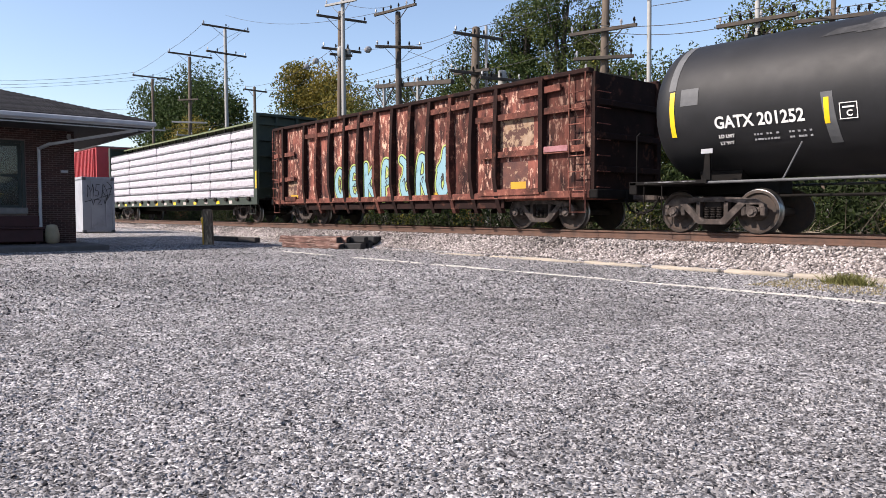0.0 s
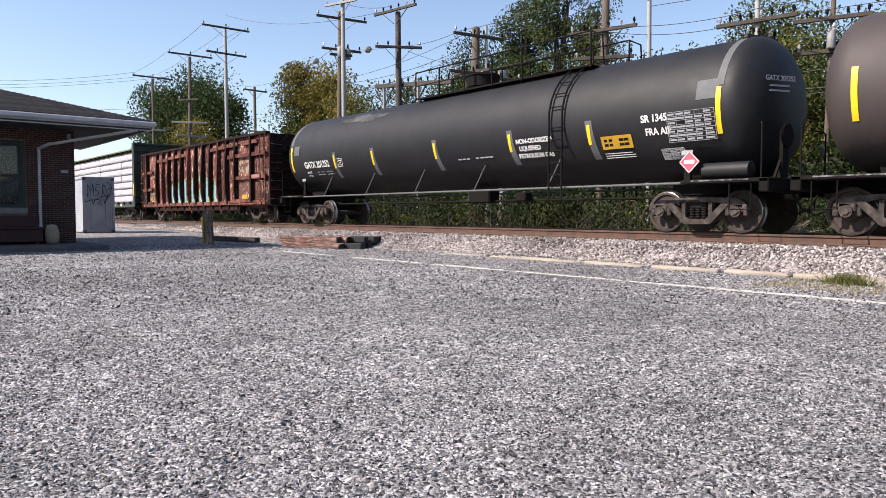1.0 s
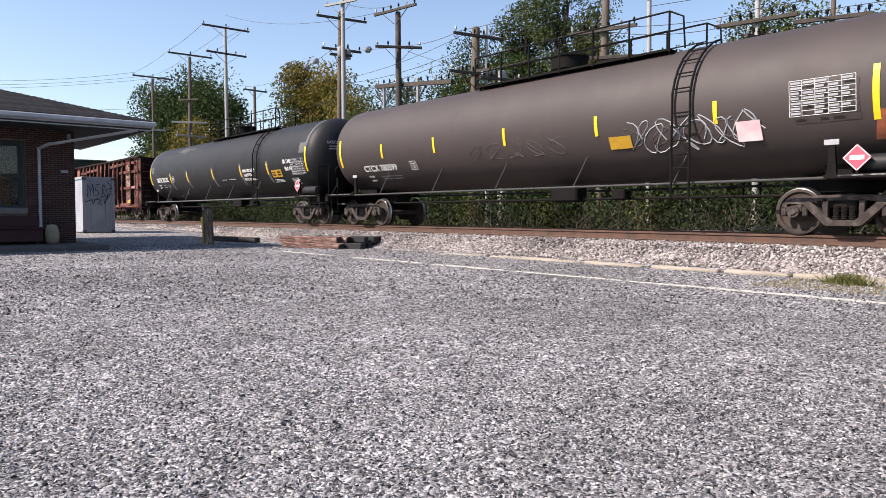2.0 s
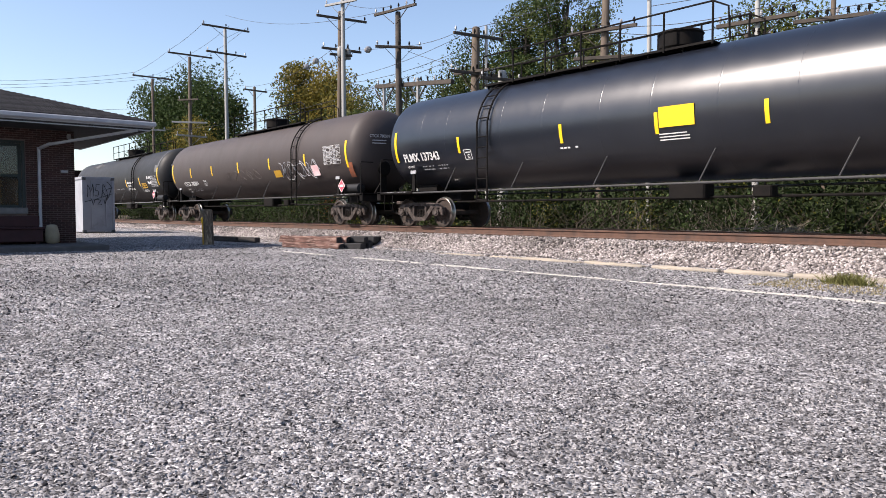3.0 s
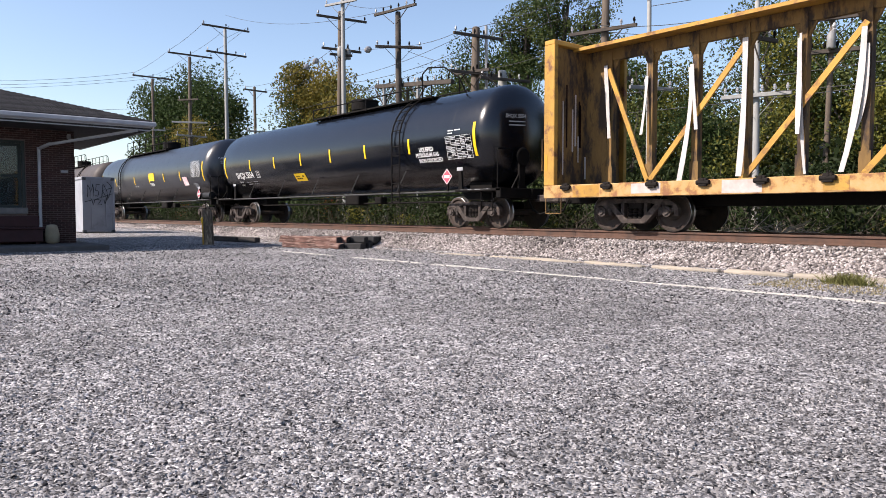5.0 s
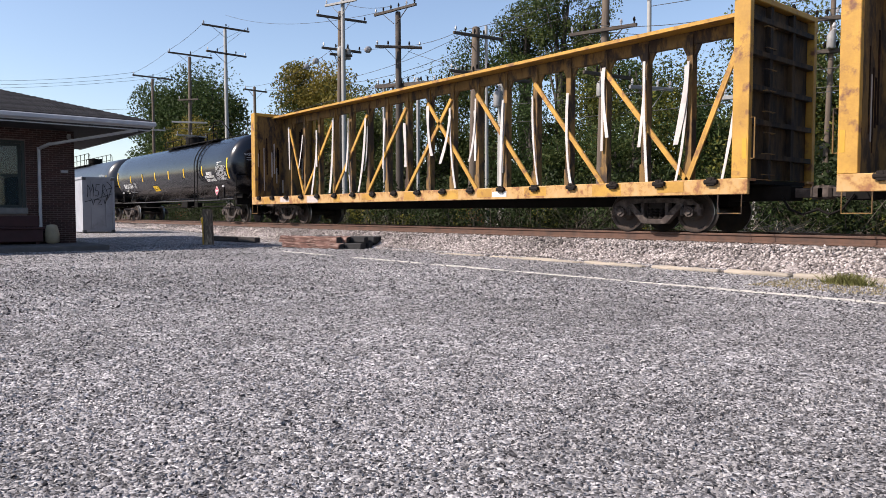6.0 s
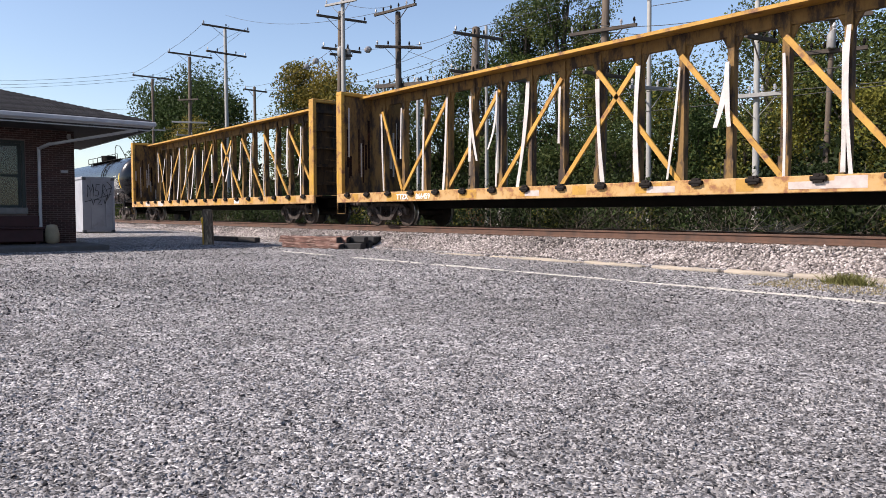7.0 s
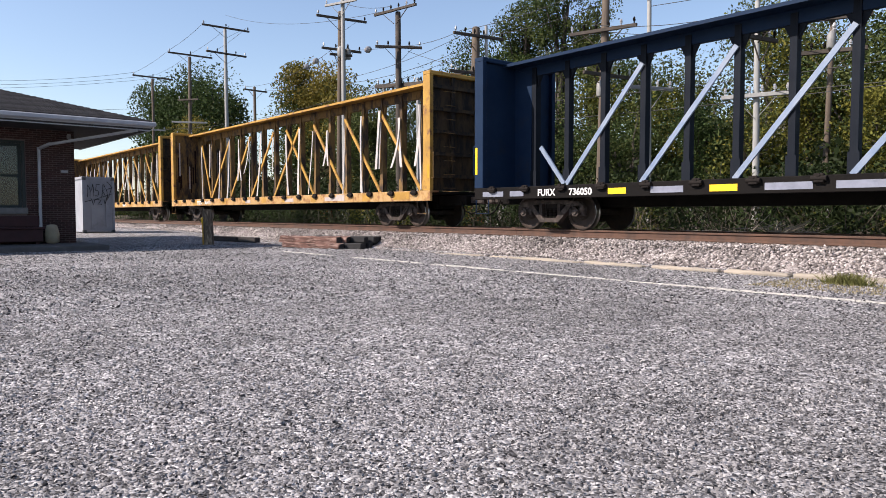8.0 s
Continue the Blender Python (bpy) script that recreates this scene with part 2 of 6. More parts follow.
LOTC = [(0.020, 0.019, 0.021), (0.098, 0.095, 0.098), (0.188, 0.182, 0.187), (0.27, 0.262, 0.266), (0.43, 0.418, 0.42)]
BALC = [(0.055, 0.047, 0.046), (0.155, 0.136, 0.130), (0.235, 0.208, 0.20), (0.32, 0.288, 0.278), (0.50, 0.455, 0.44)]
M_LOT = gravel_mat("grey_crushed_gravel", [tuple(v * 1.02 for v in q) for q in LOTC], 48, 1.0, False, ((0.22, 0.22, 5), (1.6, 0.18, 4), (4.5, 0.28, 4), (11, 0.5, 3)))
M_LOTS = gravel_mat("loose_gravel_stones", LOTC, 60, 0.2, True, ((0.22, 0.22, 5), (1.6, 0.16, 4)))
M_BAL = gravel_mat("pinkish_track_ballast", BALC, 22, 1.0)
M_BALS = gravel_mat("ballast_stones", BALC, 30, 0.2, True)


# ---- mesh building ----
class Shape:
    """Gathers simple solids into one mesh."""

    def __init__(self):
        self.bm = bmesh.new()

    def box(self, x0, x1, y0, y1, z0, z1, m=None, bev=0.0):
        t = bmesh.new()
        bmesh.ops.create_cube(t, size=1, matrix=Matrix.Translation(((x0 + x1) / 2, (y0 + y1) / 2, (z0 + z1) / 2)) @ Matrix.Diagonal((abs(x1 - x0), abs(y1 - y0), abs(z1 - z0), 1)))
        if bev:
            bmesh.ops.bevel(t, geom=t.edges[:], offset=bev, segments=1, affect="EDGES")
        return self._take(t, m)

    def _take(self, t, m=None):
        if m is not None:
            t.transform(m)
        me = bpy.data.meshes.new("tmp")
        t.to_mesh(me)
        t.free()
        self.bm.from_mesh(me)
        bpy.data.meshes.remove(me)
        return self

    def rod(self, p, q, r, n=8, r2=None, m=None):
        """A round bar from p to q."""
        p, q = Vector(p), Vector(q)
        t = bmesh.new()
        d = q - p
        bmesh.ops.create_cone(t, cap_ends=True, segments=n, radius1=r, radius2=r if r2 is None else r2, depth=d.length)
        t.transform(Matrix.Translation((p + q) / 2) @ d.to_track_quat("Z", "Y").to_matrix().to_4x4())
        return self._take(t, m)

    def path(self, pts, r, n=6):
        pts = [Vector(p) for p in pts]
        t = bmesh.new()
        rings, x = [], None
        for i, p in enumerate(pts):
            d = (pts[min(i + 1, len(pts) - 1)] - pts[max(i - 1, 0)]).normalized()
            if x is None:
                x = d.orthogonal()
            x = (x - d * x.dot(d)).normalized()
            y = d.cross(x)
            rings.append([t.verts.new(p + (x * math.cos(2 * math.pi * k / n) + y * math.sin(2 * math.pi * k / n)) * r) for k in range(n)])
        for u, v in zip(rings, rings[1:]):
            for k in range(n):
                t.faces.new((u[k], u[(k + 1) % n], v[(k + 1) % n], v[k]))
        t.faces.new(rings[0][::-1]), t.faces.new(rings[-1])
        return self._take(t)

    def ribbon(self, pts, widths, thick):
        """A flat hanging strip through points, its width along x."""
        t = bmesh.new()
        rings = []
        for p, w in zip(pts, widths):
            rings.append([t.verts.new((p[0] + a * w / 2, p[1] + b * thick / 2, p[2])) for a, b in ((-1, -1), (1, -1), (1, 1), (-1, 1))])
        for u, v in zip(rings, rings[1:]):
            for k in range(4):
                t.faces.new((u[k], u[(k + 1) % 4], v[(k + 1) % 4], v[k]))
        t.faces.new(rings[0][::-1]), t.faces.new(rings[-1])
        bmesh.ops.recalc_face_normals(t, faces=t.faces)
        return self._take(t)

    def bar(self, p, q, w, h, up=(0, 0, 1)):
        """A square bar from p to q, w wide and h deep."""
        p, q = Vector(p), Vector(q)
        d = (q - p)
        z = d.normalized()
        x = Vector(up).cross(z)
        x = x.normalized() if x.length > 1e-4 else Vector((1, 0, 0))
        y = z.cross(x)
        m = Matrix((x, y, z)).transposed().to_4x4()
        m.translation = (p + q) / 2
        return self.box(-w / 2, w / 2, -h / 2, h / 2, -d.length / 2, d.length / 2, m)

    def lathe(self, prof, n=48, axis="X", m=None):
        """Turns a profile of (along, radius) about an axis."""
        t = bmesh.new()
        rings = []
        for a, r in prof:
            ring = []
            for i in range(n):
                c, s = math.cos(2 * math.pi * i / n) * r, math.sin(2 * math.pi * i / n) * r
                ring.append(t.verts.new({"X": (a, c, s), "Y": (s, a, c), "Z": (c, s, a)}[axis]))
            rings.append(ring)
        for u, v in zip(rings, rings[1:]):
            for i in range(n):
                t.faces.new((u[i], u[(i + 1) % n], v[(i + 1) % n], v[i]))
        t.faces.new(rings[0][::-1]), t.faces.new(rings[-1])
        bmesh.ops.recalc_face_normals(t, faces=t.faces)
        return self._take(t, m)

    def prism(self, pts, y0, y1, m=None):
        """A polygon in x and z, pulled from y0 to y1."""
        t = bmesh.new()
        a = [t.verts.new((x, y0, z)) for x, z in pts]
        b = [t.verts.new((x, y1, z)) for x, z in pts]
        t.faces.new(a), t.faces.new(b[::-1])
        for i in range(len(pts)):
            j = (i + 1) % len(pts)
            t.faces.new((a[j], a[i], b[i], b[j]))
        bmesh.ops.recalc_face_normals(t, faces=t.faces)
        return self._take(t, m)

    def done(self, name, material, smooth=0):
        me = bpy.data.meshes.new(name)
        self.bm.to_mesh(me)
        self.bm.free()
        me.materials.append(material)
        if smooth:
            me.polygons.foreach_set("use_smooth", [True] * len(me.polygons))
            me.set_sharp_from_angle(angle=radians(smooth))
        return me


def part(name, shape, material, parent, label="", smooth=0, kind=""):
    me = shape.done(name, material, smooth) if isinstance(shape, Shape) else shape
    ob = new(name, me)
    ob.parent = parent
    return tagged(ob, label=label, kind=kind)


def thing(name, label, category, group="", kind=""):
    ob = new(name)
    ob.empty_display_size = 0.2
    return tagged(ob, label=label, category=category, group=group, kind=kind)


def raw_mesh(name, verts, faces_n, material, loops):
    """A mesh from arrays: all faces have faces_n corners."""
    me = bpy.data.meshes.new(name)
    nf = len(loops) // faces_n
    me.vertices.add(len(verts))
    me.vertices.foreach_set("co", verts.astype(np.float32).ravel())
    me.loops.add(len(loops))
    me.loops.foreach_set("vertex_index", loops.astype(np.int32))
    me.polygons.add(nf)
    me.polygons.foreach_set("loop_start", np.arange(nf, dtype=np.int32) * faces_n)
    me.polygons.foreach_set("loop_total", np.full(nf, faces_n, dtype=np.int32))
    me.materials.append(material)
    me.update(calc_edges=True)
    return me


CHIP_V = np.array([(-1, -0.8, -0.35), (1, -0.9, -0.35), (0.95, 0.85, -0.35), (-0.9, 0.9, -0.35), (-0.5, 0.05, 0.75), (0.5, -0.05, 0.65)], float)
CHIP_F = np.array([(0, 1, 5), (0, 5, 4), (1, 2, 5), (2, 3, 4), (2, 4, 5), (3, 0, 4)])
CUBE_V = np.array([(x, y, z) for x in (-.75, .75) for y in (-.75, .75) for z in (-.75, .75)], float)
CUBE_F = np.array([(0, 1, 3), (0, 3, 2), (4, 6, 7), (4, 7, 5), (0, 4, 5), (0, 5, 1), (2, 3, 7), (2, 7, 6), (0, 2, 6), (0, 6, 4), (1, 5, 7), (1, 7, 3)])


def stones(name, pos, size, material, rng, flat=0.7, blocky=True):
    """Many broken stones as one mesh."""
    bv, bf = (CUBE_V, CUBE_F) if blocky else (CHIP_V, CHIP_F)
    n, k = len(pos), len(bv)
    v = bv[None] * (1 + rng.uniform(-0.38, 0.38, (n, k, 3)))
    v = v * rng.uniform(0.5, 1.3, (n, 1, 3)) * np.array([1, 1, flat]) * size[:, None, None]
    q = rng.normal(size=(n, 4)) * np.array([1.0, 0.28, 0.28, 1.0])
    q /= np.linalg.norm(q, axis=1)[:, None]
    w, x, y, z = q.T
    rot = np.stack([1 - 2 * (y * y + z * z), 2 * (x * y - w * z), 2 * (x * z + w * y), 2 * (x * y + w * z), 1 - 2 * (x * x + z * z), 2 * (y * z - w * x),
                    2 * (x * z - w * y), 2 * (y * z + w * x), 1 - 2 * (x * x + y * y)], axis=1).reshape(n, 3, 3)
    v = np.einsum("nij,nkj->nki", rot, v) + pos[:, None, :]
    loops = (bf.ravel()[None] + (np.arange(n) * k)[:, None]).ravel()
    return raw_mesh(name, v.reshape(-1, 3), 3, material, loops)


def leaves(name, pos, size, material, rng):
    """Leaf clumps: small bent quads turned every way, as one mesh."""
    n = len(pos)
    a = rng.normal(size=(n, 3))
    a /= np.linalg.norm(a, axis=1)[:, None]
    b = np.cross(a, rng.normal(size=(n, 3)))
    b /= np.linalg.norm(b, axis=1)[:, None]
    s = size[:, None]
    c = np.cross(a, b) * s * 0.25
    v = np.stack([pos - a * s, pos - b * s * 0.55 + c, pos + a * s, pos + b * s * 0.55 + c], axis=1)
    loops = np.arange(n * 4)
    return raw_mesh(name, v.reshape(-1, 3), 4, material, loops)


def lettering(name, text, height, material, parent, m, label="", align="LEFT", squeeze=1.0, bold=0.035):
    """Painted lettering as a thin flat mesh, at the pose m in its thing's space."""
    cu = bpy.data.curves.new(name, "FONT")
    cu.body, cu.size, cu.align_x, cu.align_y = text, height / 0.72, align, "BOTTOM_BASELINE"
    cu.extrude, cu.resolution_u, cu.offset = 0.002, 3, height * bold
    tmp = bpy.data.objects.new(name, cu)
    me = bpy.data.meshes.new_from_object(tmp)
    me.transform(Matrix.Diagonal((squeeze, 1, 1, 1)))
    bpy.data.objects.remove(tmp), bpy.data.curves.remove(cu)
    me.materials.clear(), me.materials.append(material)
    ob = part(name, me, material, parent, label)
    ob.matrix_basis = m
    return ob


# ---- ground: gravel lot, ballast bed, rough land behind ----
RAIL_Z, TRACK_Y = 0.68, 15.15


def lift(x, y):
    """Height of the land."""
    def ss(v):
        v = min(1, max(0, v))
        return v * v * (3 - 2 * v)
    z = 0.24 * ss((-x - 27) / 7) * ss((y + 12) / 10)
    if y > 12.7:
        z = max(z, 0.06 + 0.385 * ss((y - 12.7) / 0.95))
    if y > 16.8:
        z = 0.36 + 0.10 * ss((y - 17) / 2)
    if y > 26:
        z += 0.25 * ss((y - 26) / 8)
    return z


def ground():
    xs = [-900, -300, -120] + [-80 + 1.0 * i for i in range(111)] + [60, 140, 400, 900]
    ys = [-400, -120, -40, -12] + [-6 + 2 * i for i in range(9)] + [12.65, 12.72, 12.8, 13, 13.3, 13.6, 13.9, 16.6, 17, 17.5, 18.2, 19, 22, 26, 28, 30, 34, 60, 150, 400, 1200]
    bm = bmesh.new()
    g = [[bm.verts.new((x, y, lift(x, y))) for x in xs] for y in ys]
    for a, b in zip(g, g[1:]):
        for i in range(len(xs) - 1):
            bm.faces.new((a[i], a[i + 1], b[i + 1], b[i]))
    me = bpy.data.meshes.new("ground")
    bm.to_mesh(me)
    bm.free()
    me.materials.append(M_LOT)
    me.materials.append(M_BAL)
    me.materials.append(M_SOIL)
    for p in me.polygons:
        p.material_index = 0 if p.center.y < 12.7 else (1 if p.center.y < 18.2 else 2)
    return tagged(new("ground", me), "grey crushed gravel lot beside a railway line", "ground", kind="structure")


M_SOIL = mat("leaf_littered_soil", (0.14, 0.10, 0.07), (0.09, 0.07, 0.05), 0.95, scale=3, bump=0.6, bscale=12, c3=(0.23, 0.2, 0.16), s3=2)
ground()
rng = np.random.default_rng(4)


def in_sight(p, margin=1.08):
    """Keeps places in front of the camera, within its angle of view."""
    th = radians(39.89)
    f = -p[:, 0] * math.cos(th) + p[:, 1] * math.sin(th)
    u = p[:, 0] * math.sin(th) + p[:, 1] * math.cos(th)
    return (f > 1.8) & (np.abs(u) < 0.62 * margin * f + 0.3)


def lot_stones():
    for r0, r1, dens, s0, s1 in ((1.8, 5, 4600, 0.0036, 0.0112), (5, 9, 2000, 0.0048, 0.0125), (9, 16, 620, 0.0085, 0.020), (16, 27, 120, 0.013, 0.026)):
        n = int(dens * math.pi * (r1 * r1 - r0 * r0) * 0.19)
        a = radians(90 + 50.11) + rng.uniform(-0.62, 0.62, n)
        r = np.sqrt(rng.uniform(r0 * r0, r1 * r1, n))
        p = np.stack([r * np.cos(a), r * np.sin(a), np.zeros(n)], axis=1)
        p = p[(p[:, 1] < 12.5) & ~((p[:, 0] < -22.9) & (p[:, 1] < 6.3))]
        p = p[(np.abs(p[:, 1] - 9.72) > 0.13) | (rng.random(len(p)) < 0.3)]
        s = s0 + (s1 - s0) * rng.random(len(p)) ** 2.2
        p[:, 2] = s * 0.25
        me = stones("loose_gravel", p, s, M_LOTS, rng, 0.75, False)
        tagged(new("loose_gravel", me), "loose grey crushed stones strewn over the lot", "gravel", kind="stuff")


def ballast_stones():
    pos, size = [], []
    for x0, x1, dens in ((-14, -1, 760), (-26, -14, 500), (-45, -26, 230), (-80, -45, 60)):
        n = int((x1 - x0) * 1.9 * dens)
        x, y = rng.uniform(x0, x1, n), 12.6 + 2.02 * rng.random(n)
        z = np.array([lift(a, b) for a, b in zip(x, y)])
        s = 0.012 + 0.022 * rng.random(n) ** 1.4
        pos.append(np.stack([x, y, z + s * rng.uniform(0.0, 0.75, n)], axis=1)), size.append(s)
        n2 = int((x1 - x0) * 2.6 * dens * 0.25)
        x, y = rng.uniform(x0, x1, n2), rng.uniform(15, 18.4, n2)
        s = rng.uniform(0.02, 0.04, n2)
        pos.append(np.stack([x, y, 0.40 + s * 0.3], axis=1)), size.append(s)
    me = stones("track_ballast", np.concatenate(pos), np.concatenate(size), M_BALS, rng, 0.8)
    tagged(new("track_ballast", me), "pale pinkish crushed stone ballast along the rails", "ballast", kind="stuff")


lot_stones()


def larger_stones():
    n = 330
    p = np.stack([-rng.uniform(0.5, 13, n), rng.uniform(0.5, 10, n), np.zeros(n)], axis=1)
    p = p[in_sight(p)]
    s = 0.010 + 0.016 * rng.random(len(p)) ** 2
    p[:, 2] = s * 0.3
    me = stones("scattered_stones", p, s, M_LOTS, rng, 0.6)
    tagged(new("scattered_stones", me), "larger pale and dark stones scattered on the gravel", "stones", kind="stuff")


larger_stones()
ballast_stones()


# ---- track ----
def rail(y, name="rail"):
    prof = [(-0.075, 0), (0.075, 0), (0.075, 0.012), (0.012, 0.035), (0.012, 0.13), (0.037, 0.145), (0.037, 0.178), (0.028, 0.186), (-0.028, 0.186), (-0.037, 0.178), (-0.037, 0.145), (-0.012, 0.13), (-0.012, 0.035), (-0.075, 0.012)]
    s = Shape().prism(prof, -320, 60, pose(0, 0, 0, 0, 0, -90))
    me = s.done(name, M_RAIL)
    me.materials.append(M_RAILT)
    for p in me.polygons:
        if p.normal.z > 0.8 and p.center.z > 0.18:
            p.material_index = 1
    ob = new(name, me)
    ob.location = (0, y, RAIL_Z - 0.186)
    return tagged(ob, "rusty brown steel rail with a worn head", "rail", "rails of the track", "structure")


rail(TRACK_Y - 0.755)
rail(TRACK_Y + 0.755)


def ties():
    me = Shape().box(-0.115, 0.115, -1.3, 1.3, -0.18, 0, bev=0.01).done("railway_tie", M_TIE)
    plate = Shape().box(-0.1, 0.1, -0.17, 0.17, 0, 0.016, bev=0.003).done("tie_plate", M_RAIL)
    for i in range(150):
        ob = new("railway_tie", me)
        ob.matrix_basis = pose(2 - 0.52 * i + random.uniform(-.02, .02), TRACK_Y + random.uniform(-.05, .05), RAIL_Z - 0.203, 0, 0, random.uniform(-1, 1))
        tagged(ob, "dark creosoted wooden tie bedded in ballast", "railway tie", "ties under the rails", "structure")
        if i < 60:
            p = new("tie_plate", plate)
            p.parent = ob
            p.location = (0, -0.755, 0)


ties()


def kerb():
    x, k = 1.6, 0
    while x > -13.5:
        half = random.uniform(0.55, 1.05)
        bm = Shape().box(-half, half, -0.1, 0.1, -0.15, 0.15, bev=0.03).bm
        bmesh.ops.subdivide_edges(bm, edges=[q for q in bm.edges if q.calc_length() > 0.25], cuts=8)
        for v in bm.verts:
            nv = noise.noise_vector(Vector((v.co.x * 5 + k * 7.7, v.co.y * 8, v.co.z * 8)))
            v.co += Vector((nv.x * 0.02, nv.y * 0.035, nv.z * 0.03 - 0.03 * max(0, nv.x)))
        s = Shape()
        s.bm.free()
        s.bm = bm
        ob = new("kerb_stone", s.done("kerb", M_CONC))
        ob.matrix_basis = pose(x - half, 12.62 - 0.035 * max(0, x + 13) * 0.6 + random.uniform(-.05, .05), -0.045 - 0.006 * abs(x), random.uniform(-5, 5), random.uniform(-1.2, 1.2), random.uniform(-2, 2))
        tagged(ob, "cracked weathered concrete kerb stone below the ballast", "kerb", "kerb stones along the ballast", "structure")
        x -= 2 * half + random.uniform(0.02, 0.25)
        k += 1


kerb()


def painted_line():
    """White stripes on the gravel; their edges are ragged."""
    for k, (a, b, w) in enumerate(((1.0, -6.95, 0.10), (-7.05, -9.6, 0.08), (-9.7, -12.0, 0.11), (-12.3, -15.2, 0.11), (-16.1, -19.0, 0.08))):
        bm = bmesh.new()
        n = int(abs(b - a) / 0.12)
        rows = []
        for i in range(n + 1):
            x = a + (b - a) * i / n
            e = 0.4 + 0.6 * min(1, 4 * min(i, n - i) / n + 0.1)
            rows.append([bm.verts.new((x, 9.72 + s * w * e * random.uniform(0.65, 1.5), 0.004)) for s in (-1, 1)])
        for u, v in zip(rows, rows[1:]):
            bm.faces.new((u[0], u[1], v[1], v[0]))
        bmesh.ops.recalc_face_normals(bm, faces=bm.faces)
        r = bmesh.ops.extrude_face_region(bm, geom=bm.faces[:])
        bmesh.ops.translate(bm, verts=[v for v in r["geom"] if isinstance(v, bmesh.types.BMVert)], vec=(0, 0, 0.005))
        me = bpy.data.meshes.new("painted_line")
        bm.to_mesh(me)
        bm.free()
        me.materials.append(M_LINE)
        tagged(new("painted_line", me), "worn white painted stripe on the gravel", "road marking", "stripes of the lot's edge", "structure")


painted_line()


# ---- station building ----
BX, BY, BZ = -25.5, 5.77, 0.15      # the wall's corner


def station():
    st = thing("station_building", "low dark red brick station with hipped shingle roof", "building")
    top, ex, ey, ez = 3.79, BX + 2.0, BY + 1.83, 3.74
    w = Shape()
    y0, x0 = -14.0, BX - 5
    for a, b, c, d in ((x0, BX - 0.3, BY - 0.3, BY), (x0, x0 + 0.3, y0, BY - 0.3), (x0 + 0.3, BX - 0.3, y0, y0 + 0.3)):
        w.box(a, b, c, d, BZ, top)
    # the wall with the window opening
    wy0, wy1, wz0, wz1 = 2.5, 4.27, 1.28, 3.26
    w.box(BX - 0.3, BX, wy1, BY, BZ, top).box(BX - 0.3, BX, y0, wy0, BZ, top)
    w.box(BX - 0.3, BX, wy0, wy1, BZ, wz0).box(BX - 0.3, BX, wy0, wy1, wz1, top)
    wall = part("wall", w, M_MORTAR, st, "dark red brick wall with pale mortar joints")
    win = part("window", Shape().box(BX - 0.12, BX - 0.04, wy0, wy0 + 0.09, wz0, wz1).box(BX - 0.12, BX - 0.04, wy1 - 0.09, wy1, wz0, wz1)
               .box(BX - 0.12, BX - 0.04, wy0 + 0.09, wy1 - 0.09, wz0, wz0 + 0.09).box(BX - 0.12, BX - 0.04, wy0 + 0.09, wy1 - 0.09, wz1 - 0.09, wz1)
               .box(BX - 0.11, BX - 0.05, wy0 + 0.09, wy1 - 0.09, 2.23, 2.31), M_TEAL, st, "dark green sash window")
    part("pane", Shape().box(BX - 0.09, BX - 0.08, wy0 + 0.09, wy1 - 0.09, wz0 + 0.09, 2.23), M_PANE, win)
    part("pane", Shape().box(BX - 0.09, BX - 0.08, wy0 + 0.09, wy1 - 0.09, 2.31, wz1 - 0.09), M_PANE, win)
    part("casing", Shape().box(BX - 0.02, BX + 0.03, wy1, wy1 + 0.09, wz0, wz1 + 0.09, bev=0.01).box(BX - 0.02, BX + 0.03, wy0 - 0.09, wy0, wz0, wz1 + 0.09, bev=0.01)
         .box(BX - 0.02, BX + 0.03, wy0, wy1, wz1, wz1 + 0.09, bev=0.01), M_TEAL, win)
    part("window_sill", Shape().box(BX - 0.1, BX + 0.09, wy0 - 0.14, wy1 + 0.14, wz0 - 0.2, wz0, bev=0.015), M_SILL, win, "grey stone window sill")
    # black sheet added behind the window in place of an unlit room
    part("interior", Shape().box(BX - 2.2, BX - 2.1, wy0 - 1, wy1 + 0.9, 0.2, 3.7), M_FRAME, st)
    part("soffit", Shape().box(x0 - 2, ex - 0.02, y0 - 2, ey - 0.02, ez, ez + 0.05), M_SOFF, st, "grey painted soffit under the eaves")
    # hipped roof
    cx, cy = (x0 - 2 + ex) / 2, (y0 - 2 + ey) / 2
    hx, hy, hz = (ex - x0 + 2) / 2, (ey - y0 + 2) / 2, ez + 0.26
    pitch = 0.3
    r = bmesh.new()
    e = [r.verts.new(v) for v in ((cx - hx, cy - hy, hz), (cx + hx, cy - hy, hz), (cx + hx, cy + hy, hz), (cx - hx, cy + hy, hz))]
    m_ = min(hx, hy)
    t = [r.verts.new((cx - (hx - m_) , cy - (hy - m_), hz + pitch * m_)), r.verts.new((cx + (hx - m_), cy + (hy - m_), hz + pitch * m_))]
    if hx >= hy:
        fs = ((0, 1, 5, 4), (1, 2, 5), (2, 3, 4, 5), (3, 0, 4))
    else:
        fs = ((0, 1, 4), (1, 2, 5, 4), (2, 3, 5), (3, 0, 4, 5))
    al = e + t
    for f in fs:
        r.faces.new([al[i] for i in f])
    r.faces.new(e[::-1])
    bmesh.ops.recalc_face_normals(r, faces=r.faces)
    me = bpy.data.meshes.new("roof")
    r.to_mesh(me)
    r.free()
    me.materials.append(M_ROOF)
    roof = part("roof", me, M_ROOF, st, "dark grey asphalt shingle hipped roof")
